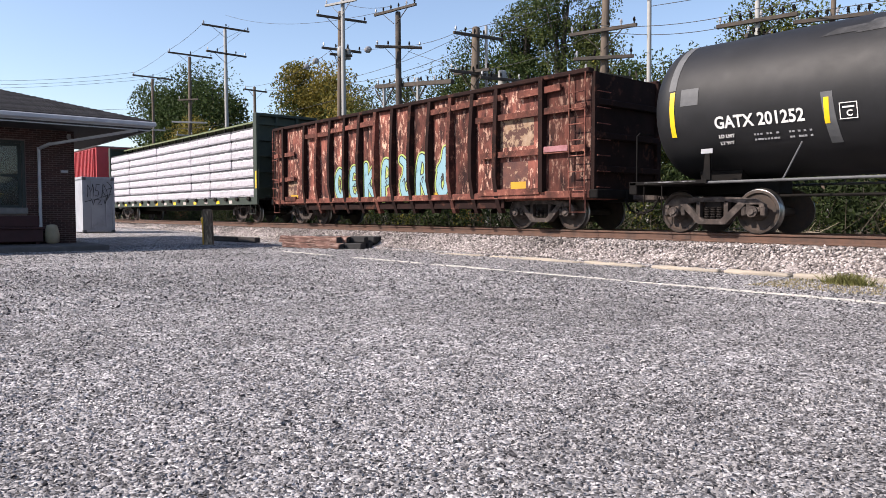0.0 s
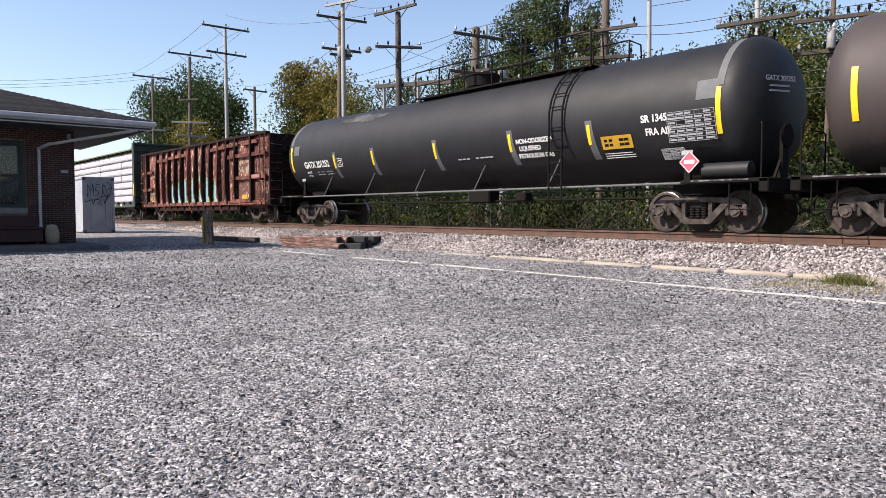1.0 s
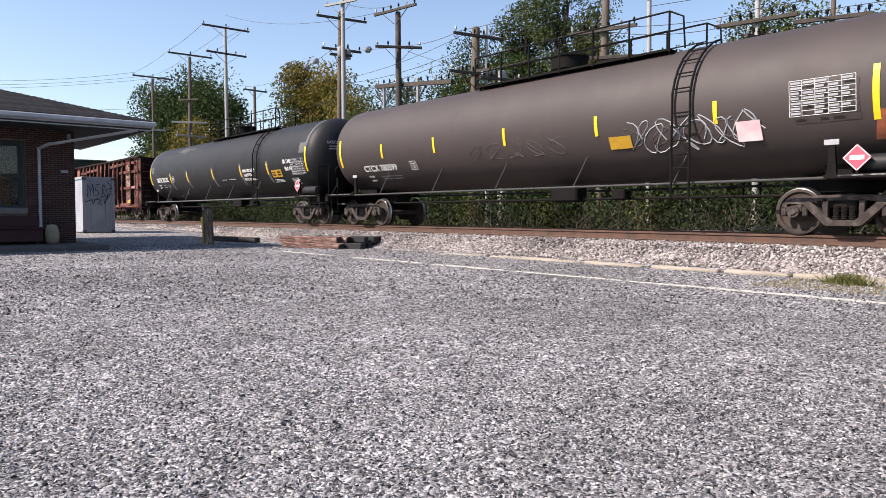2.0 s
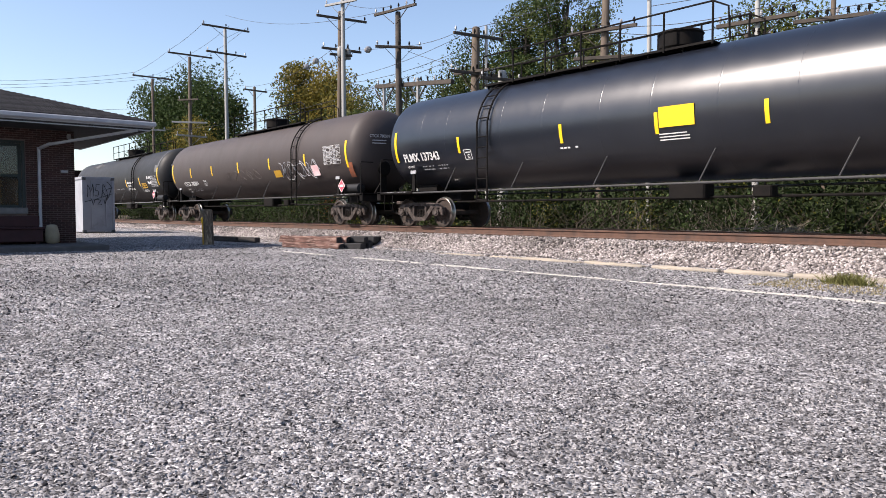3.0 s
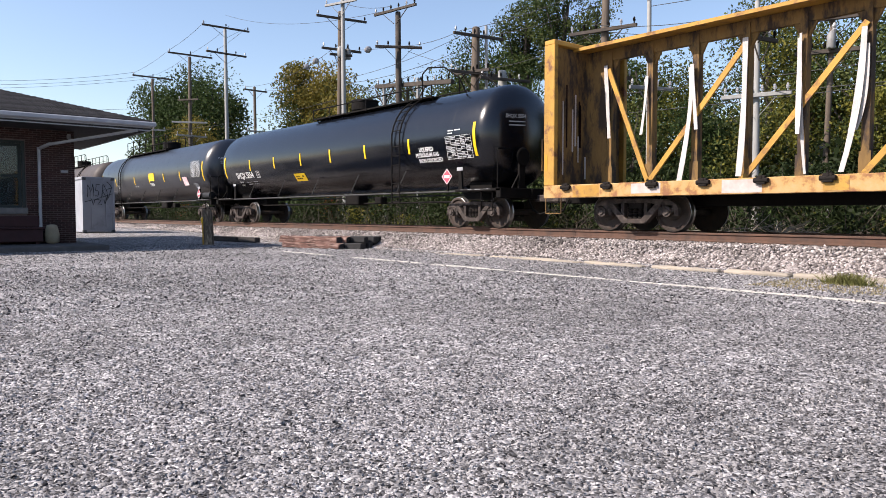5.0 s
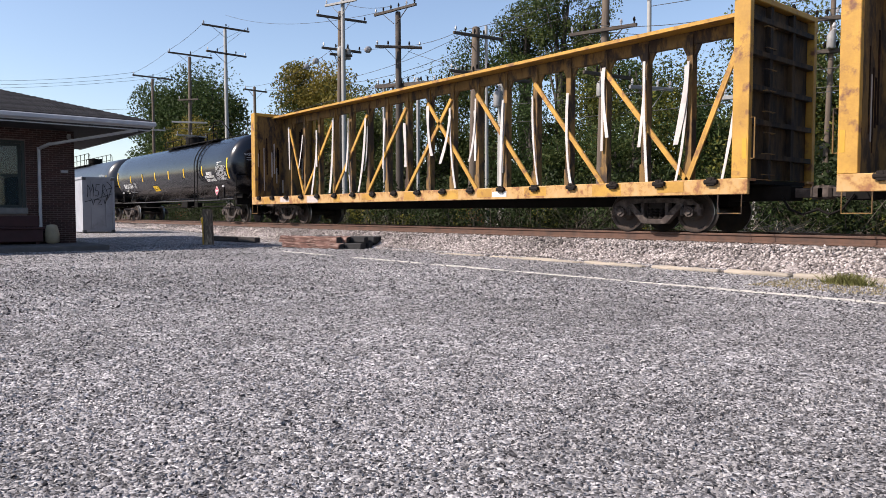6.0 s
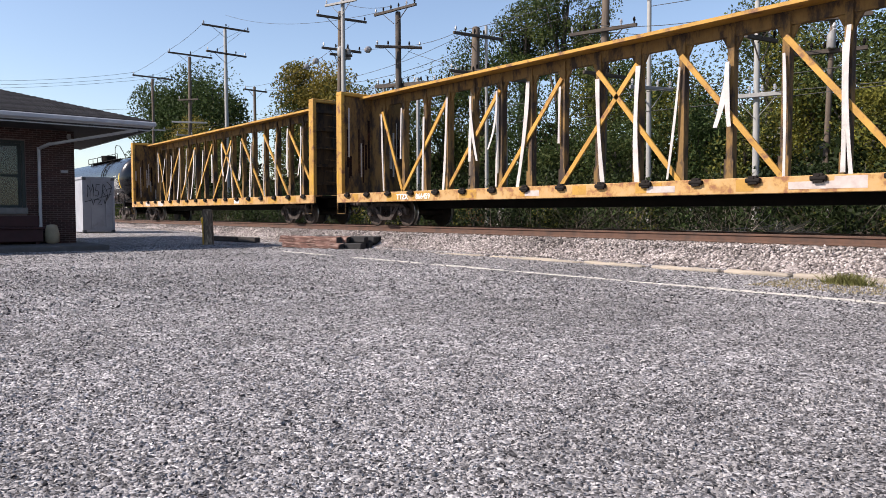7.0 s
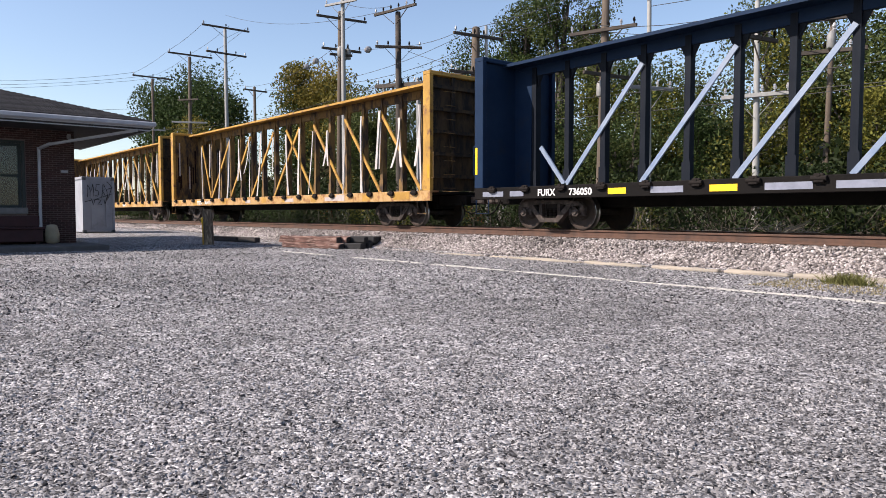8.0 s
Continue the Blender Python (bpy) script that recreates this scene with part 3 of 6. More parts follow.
    part("gutter", Shape().box(ex - 0.03, ex + 0.11, y0 - 2, ey + 0.11, ez + 0.1, ez + 0.25, bev=0.03).box(x0 - 2, ex - 0.03, ey - 0.03, ey + 0.11, ez + 0.1, ez + 0.25, bev=0.03), M_TRIM, st, "white metal gutter along the eaves")
    part("fascia", Shape().box(ex - 0.06, ex - 0.03, y0 - 2, ey - 0.03, ez - 0.03, ez + 0.26).box(x0 - 2, ex - 0.06, ey - 0.06, ey - 0.03, ez - 0.03, ez + 0.26), M_TRIM, st)
    d = Shape()
    y = 4.74
    d.bar((ex - 0.05, 7.15, ez - 0.03), (BX + 0.45, y + 0.25, 3.25), 0.1, 0.08)
    d.bar((BX + 0.47, y + 0.27, 3.27), (BX + 0.08, y, 3.12), 0.1, 0.08).bar((BX + 0.08, y, 3.17), (BX + 0.08, y, 0.5), 0.11, 0.08)
    part("downspout", d, M_TRIM, st, "white metal downspout")
    part("downspout_boot", Shape().box(BX + 0.02, BX + 0.16, y - 0.08, y + 0.08, BZ, 0.55, bev=0.02), M_FRAME, st, "dark cast iron downspout boot")
    part("wall_plate", Shape().box(BX, BX + 0.03, 5.36, 5.58, 2.4, 2.48, bev=0.005), M_TRIM, st)
    part("wall_lamp", Shape().box(BX, BX + 0.09, 5.56, 5.68, 3.48, 3.64, bev=0.02).rod((BX + 0.08, 5.62, 3.53), (BX + 0.2, 5.62, 3.43), 0.05), M_TRIM, st, "small white wall lamp")
    return st, wall, roof


def glass(name, tint, rough=0.03):
    m = bpy.data.materials.new(name)
    m.use_nodes = True
    b = m.node_tree.nodes["Principled BSDF"]
    b.inputs["Base Color"].default_value = (*tint, 1)
    b.inputs["Roughness"].default_value = rough
    b.inputs["Transmission Weight"].default_value = 0.85
    b.inputs["IOR"].default_value = 1.45
    return m


M_PANE = glass("window_glass", (0.10, 0.15, 0.16))
M_SLAB = mat("grey_concrete_slab", (0.115, 0.11, 0.11), (0.085, 0.082, 0.08), 0.9, scale=3, bump=0.3, bscale=40)
M_SILL = mat("grey_stone_sill", (0.2, 0.2, 0.2), (0.15, 0.15, 0.15), 0.85, scale=5, bump=0.2)
STATION, ST_WALL, ST_ROOF = station()

slab = new("walkway_slab", Shape().box(BX - 8, -23.0, -16, BY + 0.35, -0.1, BZ, bev=0.03).done("walkway_slab", M_SLAB))
tagged(slab, "grey concrete walkway slab round the brick station", "pavement", kind="structure")


def bench():
    b = thing("baggage_bench", "maroon painted wooden box bench against the brick wall", "bench")
    part("box", Shape().box(BX + 0.04, BX + 0.65, 2.4, 4.7, BZ + 0.08, 0.62, bev=0.015), M_MAROON, b)
    part("lid", Shape().box(BX + 0.03, BX + 0.7, 2.35, 4.75, 0.62, 0.68, bev=0.015), M_MAROON, b)
    part("backrest", Shape().box(BX + 0.04, BX + 0.12, 2.4, 4.7, 0.68, 1.02, bev=0.015), M_MAROON, b)
    for y in (2.5, 4.5):
        part("foot", Shape().box(BX + 0.1, BX + 0.6, y, y + 0.1, BZ, BZ + 0.08), M_MAROON, b)


def sack():
    s = Shape()
    s.lathe([(0, 0.12), (0.05, 0.2), (0.3, 0.21), (0.5, 0.19), (0.58, 0.16), (0.6, 0.05)], 14, "Z")
    me = s.done("sack", M_SACK, 60)
    for v in me.vertices:
        v.co.x *= 0.6
        v.co.y *= 1 + 0.1 * math.sin(v.co.z * 9)
    ob = new("sack", me)
    ob.location = (BX + 0.2, 5.03, BZ)
    tagged(ob, "pale upright sack leaning by the downspout", "sack")


bench()
sack()


# ---- white container beside the station ----
def container():
    c = thing("storage_container", "scuffed white steel storage container with black graffiti", "container")
    L, W, H = 2.5, 1.32, 2.42
    s = Shape()
    s.box(-L + 0.04, -0.04, 0.04, W - 0.04, 0.12, H - 0.03, bev=0.01)
    part("body", s, M_CONT, c)
    f = Shape()
    for x in (-L, -0.12):
        for y in (0, W - 0.1):
            f.box(x, x + 0.12, y, y + 0.1, 0.1, H)
    for z in (0.0, H - 0.12):
        f.box(-L, 0, -0.003, 0.09, z + 0.05, z + 0.15).box(-L, 0, W - 0.09, W + 0.003, z + 0.05, z + 0.15)
        f.box(-0.1, 0.003, 0.1, W - 0.1, z + 0.05, z + 0.15)
    part("frame", f, M_CONT, c)
    for x in (-L - 0.005, -0.155):
        for y in (-0.008, W - 0.152):
            for z in (0.0, H - 0.115):
                part("corner_casting", Shape().box(x, x + 0.165, y, y + 0.16, z, z + 0.118, bev=0.01), M_GREYP, c)
    for y in (0.35, 0.95):
        part("lock_rod", Shape().rod((0.01, y, 0.2), (0.01, y, H - 0.15), 0.018), M_CONT, c)
    g = Shape()
    tag = (((0.2, 1.55), (0.22, 2.1), (0.34, 1.75), (0.42, 2.15), (0.46, 1.6)), ((0.72, 2.1), (0.56, 2.12), (0.53, 1.85), (0.66, 1.82), (0.62, 1.6), (0.5, 1.62)),
           ((0.78, 1.55), (0.84, 2.15), (0.95, 1.9), (0.8, 1.85), (0.98, 1.5)), ((1.0, 2.25), (1.2, 2.0), (1.02, 1.45), (0.98, 1.9), (1.24, 1.98)),
           ((0.08, 1.35), (0.5, 1.45), (1.22, 1.72)), ((0.34, 1.5), (0.42, 1.2), (0.5, 1.48)), ((0.55, 1.45), (0.75, 1.42), (0.6, 1.25), (0.78, 1.24)), ((0.86, 1.45), (0.9, 1.25), (1.0, 1.55)))
    for k, stroke in enumerate(tag):
        pts = [Vector((0.012 + 0.0015 * k, y, z)) for y, z in stroke]
        fine = [pts[0]]
        for a, b in zip(pts, pts[1:]):
            fine += [a.lerp(b, 0.3) + Vector((0, 0.012, 0.015)), a.lerp(b, 0.7) + Vector((0, 0.012, 0.012)), b]
        g.path(fine, 0.013, 5)
    part("graffiti", g, M_GRAF2, c, "black sprayed graffiti scrawl")
    c.matrix_basis = pose(-34.0, 7.98, 0.25)
    return c


container()


# ---- wooden post with yellow tag, timbers and the stack of ties ----
def post():
    p = thing("wooden_post", "short weathered round wooden post with a yellow tag", "post")
    part("shaft", Shape().lathe([(-0.3, 0.2), (0, 0.2), (0.03, 0.19), (1.18, 0.175), (1.24, 0.15)], 18, "Z"), M_POST, p, smooth=40)
    part("tag", Shape().box(-0.09, 0.06, -0.215, -0.185, 0.82, 0.96, bev=0.01).box(-0.2, -0.14, -0.16, -0.05, 0.75, 0.95, bev=0.01), M_YREF, p, "yellow plastic tag")
    part("conduit", Shape().rod((0.02, -0.2, 0), (0.02, -0.19, 0.82), 0.025), M_YPAN, p)
    p.matrix_basis = pose(-24.7, 9.85, 0, 1, -1, 0)
    return p


post()


def loose_timber(x0, y, z, ln, yaw, material, label, group):
    me = Shape().box(-ln / 2, ln / 2, -0.115, 0.115, 0, 0.18, bev=0.015).done("timber", material)
    if material is M_TIEOLD:
        bm = bmesh.new()
        bm.from_mesh(me)
        bmesh.ops.subdivide_edges(bm, edges=[q for q in bm.edges if q.calc_length() > 0.3], cuts=9)
        for v in bm.verts:
            n3 = noise.noise_vector(Vector((v.co.x * 2.2 + y * 9, v.co.y * 9, v.co.z * 9 + z * 7)))
            v.co += Vector((n3.x * 0.12, n3.y * 0.05, n3.z * 0.045))
        bm.to_mesh(me)
        bm.free()
    for v in me.vertices:
        v.co += Vector((random.uniform(-.01, .01), random.uniform(-.008, .008), random.uniform(-.006, .006)))
    ob = new("railway_tie", me)
    ob.matrix_basis = pose(x0, y, z, 0, 0, yaw)
    return tagged(ob, label, "railway tie", group)


def tie_stack():
    """A low heap of used ties, the nearest two split and reddish."""
    base = pose(-20.05, 11.32, 0, 0, 0, 21)
    spots = [(0.0, 0.0, 0.0, 1), (0.05, 0.25, 0.0, 0), (-0.04, 0.51, 0.0, 0), (0.06, 0.77, 0.0, 0), (0.0, 1.03, 0.0, 0), (0.1, 1.29, 0.0, 0), (0.22, 1.56, 0.0, 0),
             (-0.1, 0.08, 0.186, 1), (0.02, 0.35, 0.186, 1), (-0.03, 0.62, 0.186, 0), (0.08, 0.9, 0.186, 0), (0.0, 1.2, 0.186, 0)]
    for x, y, z, old in spots:
        ob = loose_timber(0, y, z, 2.5 if not old else 2.35, 0, M_TIEOLD if old else M_TIEDK,
                          "split reddish weathered tie in a low stack" if old else "dark used railway tie in a low stack", "stacked ties")
        ob.matrix_basis = base @ pose(x + (0 if old else 0.5) + random.uniform(-.05, .05), y, z, 0, 0, random.uniform(-1.5, 1.5))
        # ends facing +X get the dark timber, painting in their shade
        ob.data.materials.append(M_TIEDK)
        for p in ob.data.polygons:
            if p.normal.x > 0.7:
                p.material_index = 1
    for x, y, yaw in ((-27.3, 11.45, 10), (-26.0, 11.7, 4)):
        loose_timber(x, y, 0.02, 2.3, yaw, M_TIE, "dark used railway tie lying on the gravel", "loose ties")


tie_stack()


# ---- the train ----
SPEED = 16.95
WHEEL_R = 0.457
MOVING = []       # (car, its place at the start)
WHEELSETS = []


def wheelset(parent, x, n=32):
    """Axle with two wheels; its origin is the axle's middle."""
    s = Shape()
    s.rod((0, -1.0, 0), (0, 1.0, 0), 0.085, 12)
    for k in (-1, 1):
        prof = [(k * 0.69, 0.49), (k * 0.70, WHEEL_R + 0.03), (k * 0.725, WHEEL_R + 0.005), (k * 0.82, WHEEL_R - 0.004), (k * 0.825, WHEEL_R - 0.012), (k * 0.825, 0.385), (k * 0.785, 0.36), (k * 0.775, 0.2), (k * 0.83, 0.17), (k * 0.83, 0.09)]
        if k > 0:
            prof = prof[::-1]
        s.lathe(prof, n, "Y")
    me = s.done("wheelset", M_WHEEL, 35)
    me.materials.append(M_TREAD)
    for p in me.polygons:
        c = p.center
        r = math.hypot(c.x, c.z)
        if r > 0.425 and 0.68 < abs(c.y) < 0.835:
            p.material_index = 1
    me.materials[0] = M_WHEEL
    ob = part("wheelset", me, M_WHEEL, parent, "steel wheelset with polished rims")
    ob.location = (x, 0, WHEEL_R)
    WHEELSETS.append(ob)
    return ob


PROTO = {}


def side_frame_mesh(material):
    """Cast side frame of a bogie with windows, springs seat and bearing arms."""
    s = Shape()
    y0, y1 = -0.07, 0.07
    s.prism([(-1.12, 0.60), (-0.95, 0.72), (-0.45, 0.76), (0.45, 0.76), (0.95, 0.72), (1.12, 0.60), (1.12, 0.52), (0.75, 0.60), (0.4, 0.66), (-0.4, 0.66), (-0.75, 0.60), (-1.12, 0.52)], y0, y1)
    for k in (-1, 1):
        s.prism([(k * 0.74, 0.61), (k * 0.60, 0.66), (k * 0.18, 0.27), (k * 0.32, 0.20)], y0 * 1.2, y1 * 1.2)
        s.prism([(k * 0.36, 0.68), (k * 0.27, 0.68), (k * 0.27, 0.26), (k * 0.36, 0.26)], y0, y1)
        s.box(k * 0.889 - 0.15, k * 0.889 + 0.15, y0, y1, 0.44, 0.62, bev=0.02)
        s.box(k * 1.09 - 0.05, k * 1.09 + 0.05, y0, y1, 0.36, 0.56, bev=0.02)
        s.box(k * 0.69 - 0.05, k * 0.69 + 0.05, y0, y1, 0.36, 0.56, bev=0.02)
    s.prism([(-0.36, 0.30), (0.36, 0.30), (0.3, 0.19), (-0.3, 0.19)], y0 * 1.3, y1 * 1.3)
    return s.done("side_frame", material)


def bogie(car, x, material=None, n=32):
    material = material or M_BOGIE
    key = material.name
    if key not in PROTO:
        cap = Shape()
        cap.rod((0, -0.05, 0), (0, 0.05, 0), 0.115, 16).rod((0, -0.075, 0), (0, 0.06, 0), 0.06, 10)
        for a in range(3):
            cap.rod((0.07 * math.cos(a * 2.1), -0.07, 0.07 * math.sin(a * 2.1)), (0.07 * math.cos(a * 2.1), 0, 0.07 * math.sin(a * 2.1)), 0.018, 6)
        spr = Shape()
        for k in range(3):
            for i in range(7):
                spr.lathe([(0, 0.05), (0.014, 0.062), (0.028, 0.05)], 10, "Z", pose(-0.14 + 0.14 * k, 0, 0.30 + i * 0.036))
        PROTO[key] = (side_frame_mesh(material), cap.done("bearing_cap", material, 40), spr.done("spring", M_BOGIED, 40))
    sf, cp, sp = PROTO[key]
    b = Shape()
    b.box(-0.2, 0.2, -1.0, 1.0, 0.52, 0.78, bev=0.03).rod((0, 0, 0.7), (0, 0, 0.92), 0.2, 16)
    b.box(-0.62, -0.54, -0.85, 0.85, 0.36, 0.46).box(0.54, 0.62, -0.85, 0.85, 0.36, 0.46)
    b.rod((-0.5, 0.2, 0.4), (0.5, 0.2, 0.55), 0.03)
    bo = part("bogie", b, M_BOGIED, car, "cast steel four-wheel bogie")
    bo.location = (x, 0, 0)
    for y in (-0.98, 0.98):
        f = part("side_frame", sf, material, bo)
        f.location = (0, y, 0)
        g = part("spring", sp, M_BOGIED, bo)
        g.location = (0, y, 0)
        for k in (-0.889, 0.889):
            c = part("bearing_cap", cp, material, bo)
            c.location = (k, y + (-0.07 if y < 0 else 0.07), 0.457)
            if y > 0:
                c.rotation_euler = (0, 0, math.pi)
    for k in (-0.889, 0.889):
        wheelset(bo, k, n)
    return bo


def coupler(car, x, sgn):
    s = Shape()
    s.box(min(x, x + sgn * 0.55), max(x, x + sgn * 0.55), -0.09, 0.09, 0.74, 0.94, bev=0.02)
    s.box(min(x + sgn * 0.5, x + sgn * 0.8), max(x + sgn * 0.5, x + sgn * 0.8), -0.17, 0.16, 0.7, 0.98, bev=0.05)
    part("coupler", s, M_BOGIE, car, "rusty cast knuckle coupler")
    h = Shape()
    h.path([(x, -0.35, 0.8), (x + sgn * 0.2, -0.36, 0.5), (x + sgn * 0.45, -0.33, 0.4), (x + sgn * 0.75, -0.2, 0.52)], 0.025)
    part("brake_hose", h, M_FRAME, car)


# -- tank cars --
TANK_R, TANK_Z = 1.50, 2.67


def on_tank(x, dz, off=0.012):
    """A pose on the near side of the tank at height dz from its axis, facing outwards."""
    phi = math.asin(dz / TANK_R)
    r = TANK_R + off
    return pose(x, -r * math.cos(phi), TANK_Z + r * math.sin(phi), 90 - math.degrees(phi))


def arc_patch(x, w, d0, d1, n=6, skew=0.0, r=TANK_R + 0.006, side=-1):
    """A thin curved band on the tank's flank, between two heights from its axis."""
    bm = bmesh.new()
    rows = []
    for i in range(n + 1):
        d = d0 + (d1 - d0) * i / n
        a = math.asin(d / TANK_R)
        sh = skew * i / n
        rows.append([[bm.verts.new((x + sh + k * w / 2, side * q * math.cos(a), TANK_Z + q * math.sin(a))) for k in (-1, 1)] for q in (r, r + 0.005)])
    for u, v in zip(rows, rows[1:]):
        bm.faces.new((u[1][0], u[1][1], v[1][1], v[1][0]))
        bm.faces.new((u[0][0], u[1][0], v[1][0], v[0][0])), bm.faces.new((u[1][1], u[0][1], v[0][1], v[1][1]))
    bmesh.ops.recalc_face_normals(bm, faces=bm.faces)
    s = Shape()
    s.bm.free()
    s.bm = bm
    return s


def panel(car, name, x, dz, w, h, material, label="", off=0.012):
    ob = part(name, Shape().box(-w / 2, w / 2, -h / 2, h / 2, -0.004, 0.004), material, car, label)
    ob.matrix_basis = on_tank(x, dz, off)
    return ob


def bars(car, name, x, dz, w, h, rows, cols, material, off=0.02, seed=1, fill=0.55):
    """Unreadable small print as rows of short bars."""
    rr = random.Random(seed)
    s = Shape()
    for i in range(rows):
        z = h / 2 - (i + 0.5) * h / rows
        for j in range(cols):
            if rr.random() < 0.12:
                continue
            a = -w / 2 + j * w / cols
            s.box(a, a + w / cols * rr.uniform(0.6, 0.93), z - h / rows * fill / 2, z + h / rows * fill / 2, 0, 0.003)
    ob = part(name, s, material, car, kind="stuff")
    ob.matrix_basis = on_tank(x, dz, off)
    return ob


def tank_car(label, paint, ls, bogie_x, ladder_x, strips, dome_x, walk0, walk1, placard=(8.38, 1.4), tankage=True, n=64, frame_mat=None, rail_h=0.78):
    car = thing("tank_car", label, "tank car", "cars of the goods train")
    fm = frame_mat or M_FRAME
    hl = ls / 2 + 0.12
    prof = []
    for i in range(11):
        a = math.pi / 2 * i / 10
        prof.append((-hl - 0.72 * math.cos(a), max(0.02, TANK_R * math.sin(a) ** 0.85)))
    prof += [(-hl + 2 * hl * i / 14, TANK_R) for i in range(1, 14)]
    for i in range(10, -1, -1):
        a = math.pi / 2 * i / 10
        prof.append((hl + 0.72 * math.cos(a), max(0.02, TANK_R * math.sin(a) ** 0.85)))
    part("tank", Shape().lathe(prof, n, "X", pose(0, 0, TANK_Z)), paint, car, smooth=30)
    # end platforms with stub sills
    for k in (-1, 1):
        e = Shape()
        e.box(k * (hl - 1.9), k * (hl + 1.0), -0.3, 0.3, 0.82, 1.12, bev=0.02)
        e.box(k * (hl - 0.95), k * (hl + 0.95), -1.5, 1.5, 1.04, 1.12, bev=0.01)
        e.box(k * (hl + 0.75), k * (hl + 0.95), -1.5, 1.5, 0.84, 1.12, bev=0.02)
        plat = part("end_platform", e, fm, car, "black end platform over the stub sill")
        wm = Shape().box(k * (hl - 0.7), k * (hl + 0.55), -1.506, -1.501, 1.082, 1.108)
        part("edge_marking", wm, M_EDGE, plat, "pale scuffed edge marking")
        sd = Shape()
        for y in (-1, 1):
            sd.prism([(k * (hl - 0.95), 1.12), (k * (hl - 0.78), 1.12), (k * (hl - 0.83), 1.75), (k * (hl - 0.92), 1.75)], y * 1.30, y * 1.36)
        sd.prism([(k * (bogie_x + 0.45), 1.1), (k * (bogie_x + 0.55), 1.75), (k * (bogie_x - 0.55), 1.75), (k * (bogie_x - 0.45), 1.1)], -0.7, 0.7)
        sad = part("saddle", sd, fm, car)
        part("data_plate", Shape().box(k * (hl - 0.87) - 0.13, k * (hl - 0.87) + 0.13, -1.375, -1.362, 1.66, 1.76, bev=0.003), M_GREYL, sad, "small pale data plate")
        xe = k * (hl + 0.88)
        for y in (-1.45, 1.45):
            r = Shape()
            r.path([(xe - k * 0.1, y, 1.12), (xe - k * 0.1, y, 2.15), (xe - k * 0.14, y * 0.97, 2.2), (xe - k * 0.16, y * 0.62, 2.2)], 0.018)
            r.path([(xe - k * 0.75, y, 1.1), (xe - k * 0.75, y, 0.5), (xe - k * 0.3, y, 0.5), (xe - k * 0.3, y, 1.1)], 0.016)
            part("end_handrail", r, fm, car)
        coupler(car, k * (hl + 0.9), k)
        bogie(car, k * bogie_x)
    # brake wheel and gear at the trailing end
    xe = hl + 0.85
    bw = Shape().lathe([(-0.03, 0.23), (0, 0.27), (0.03, 0.23)], 18, "X", pose(xe - 0.02, -0.5, 2.0)).box(xe - 0.12, xe - 0.04, -0.62, -0.38, 1.12, 2.1, bev=0.01)
    bw.bar((xe - 0.1, -0.85, 1.12), (xe - 0.1, -0.45, 1.7), 0.05, 0.05)
    part("brake_wheel", bw, fm, car)
    if tankage:
        part("air_reservoir", Shape().lathe([(-0.55, 0.05), (-0.5, 0.17), (0.5, 0.17), (0.55, 0.05)], 16, "X", pose(hl - 0.02, -1.25, 1.30)), M_TANK, car, smooth=40)
    # side pipe rail and its struts
    pipe_mat = M_GREYP if paint is M_TANK else M_PIPE
    for y in (-1, 1):
        part("side_pipe", Shape().rod((-hl + 0.9, y * 1.44, 1.06), (hl - 0.9, y * 1.44, 1.06), 0.028, 10), pipe_mat, car, "pipe along the tank's flank")
        k = 0
        x = -hl + 2.6
        while x < hl - 2.2:
            part("strut", Shape().rod((x - 0.12, y * 1.44, 1.06), (x + 0.14, y * 1.23, 1.78), 0.016, 6), pipe_mat, car)
            x += 2.75
    part("train_pipe", Shape().rod((-hl + 2, -0.5, 0.78), (hl - 2, -0.5, 0.78), 0.03, 8).box(0.6, 1.5, -0.75, -0.3, 0.72, 1.1, bev=0.04).box(2.6, 3.0, -0.8, -0.5, 0.75, 1.0, bev=0.03), fm, car)
    # ladders
    for y in (-1, 1):
        lad = None
        for dx in (-0.21, 0.21):
            pts = [(ladder_x + dx, y * 1.56, 0.75), (ladder_x + dx, y * 1.56, 2.5)]
            pts += [(ladder_x + dx, y * 1.58 * math.cos(a), TANK_Z + 1.58 * math.sin(a)) for a in [radians(10 + 11 * i) for i in range(7)]]
            st = part("stile" if lad else "ladder", Shape().path(pts, 0.026), fm, lad or car, "" if lad else "black side ladder over the tank's curve")
            lad = lad or st
        rung = Shape().rod((-0.21, 0, 0), (0.21, 0, 0), 0.016, 6).done("rung", fm)
        for i in range(12):
            a = radians(14 + 13 * (i - 7))
            ob = part("rung", rung, fm, lad)
            ob.location = (ladder_x, y * 1.56, 0.8 + i * 0.29) if i < 7 else (ladder_x, y * 1.58 * math.cos(a), TANK_Z + 1.58 * math.sin(a))
    # catwalk, rails and the valve dome
    zt = TANK_Z + TANK_R
    cw = Shape()
    for y in (-0.62, 0.62):
        cw.box(walk0, walk1, y - 0.15, y + 0.15, zt - 0.06, zt - 0.045)
        cw.box(walk0, walk1, y - 0.165, y - 0.15, zt - 0.08, zt - 0.03).box(walk0, walk1, y + 0.15, y + 0.165, zt - 0.08, zt - 0.03)
        for i in range(int((walk1 - walk0) / 0.9) + 1):
            cw.rod((walk0 + 0.05 + 0.9 * i, y, zt - 0.25), (walk0 + 0.05 + 0.9 * i, y, zt - 0.06), 0.03, 6)
    part("catwalk", cw, fm, car, "black steel catwalk along the tank's top")
    hr = Shape()
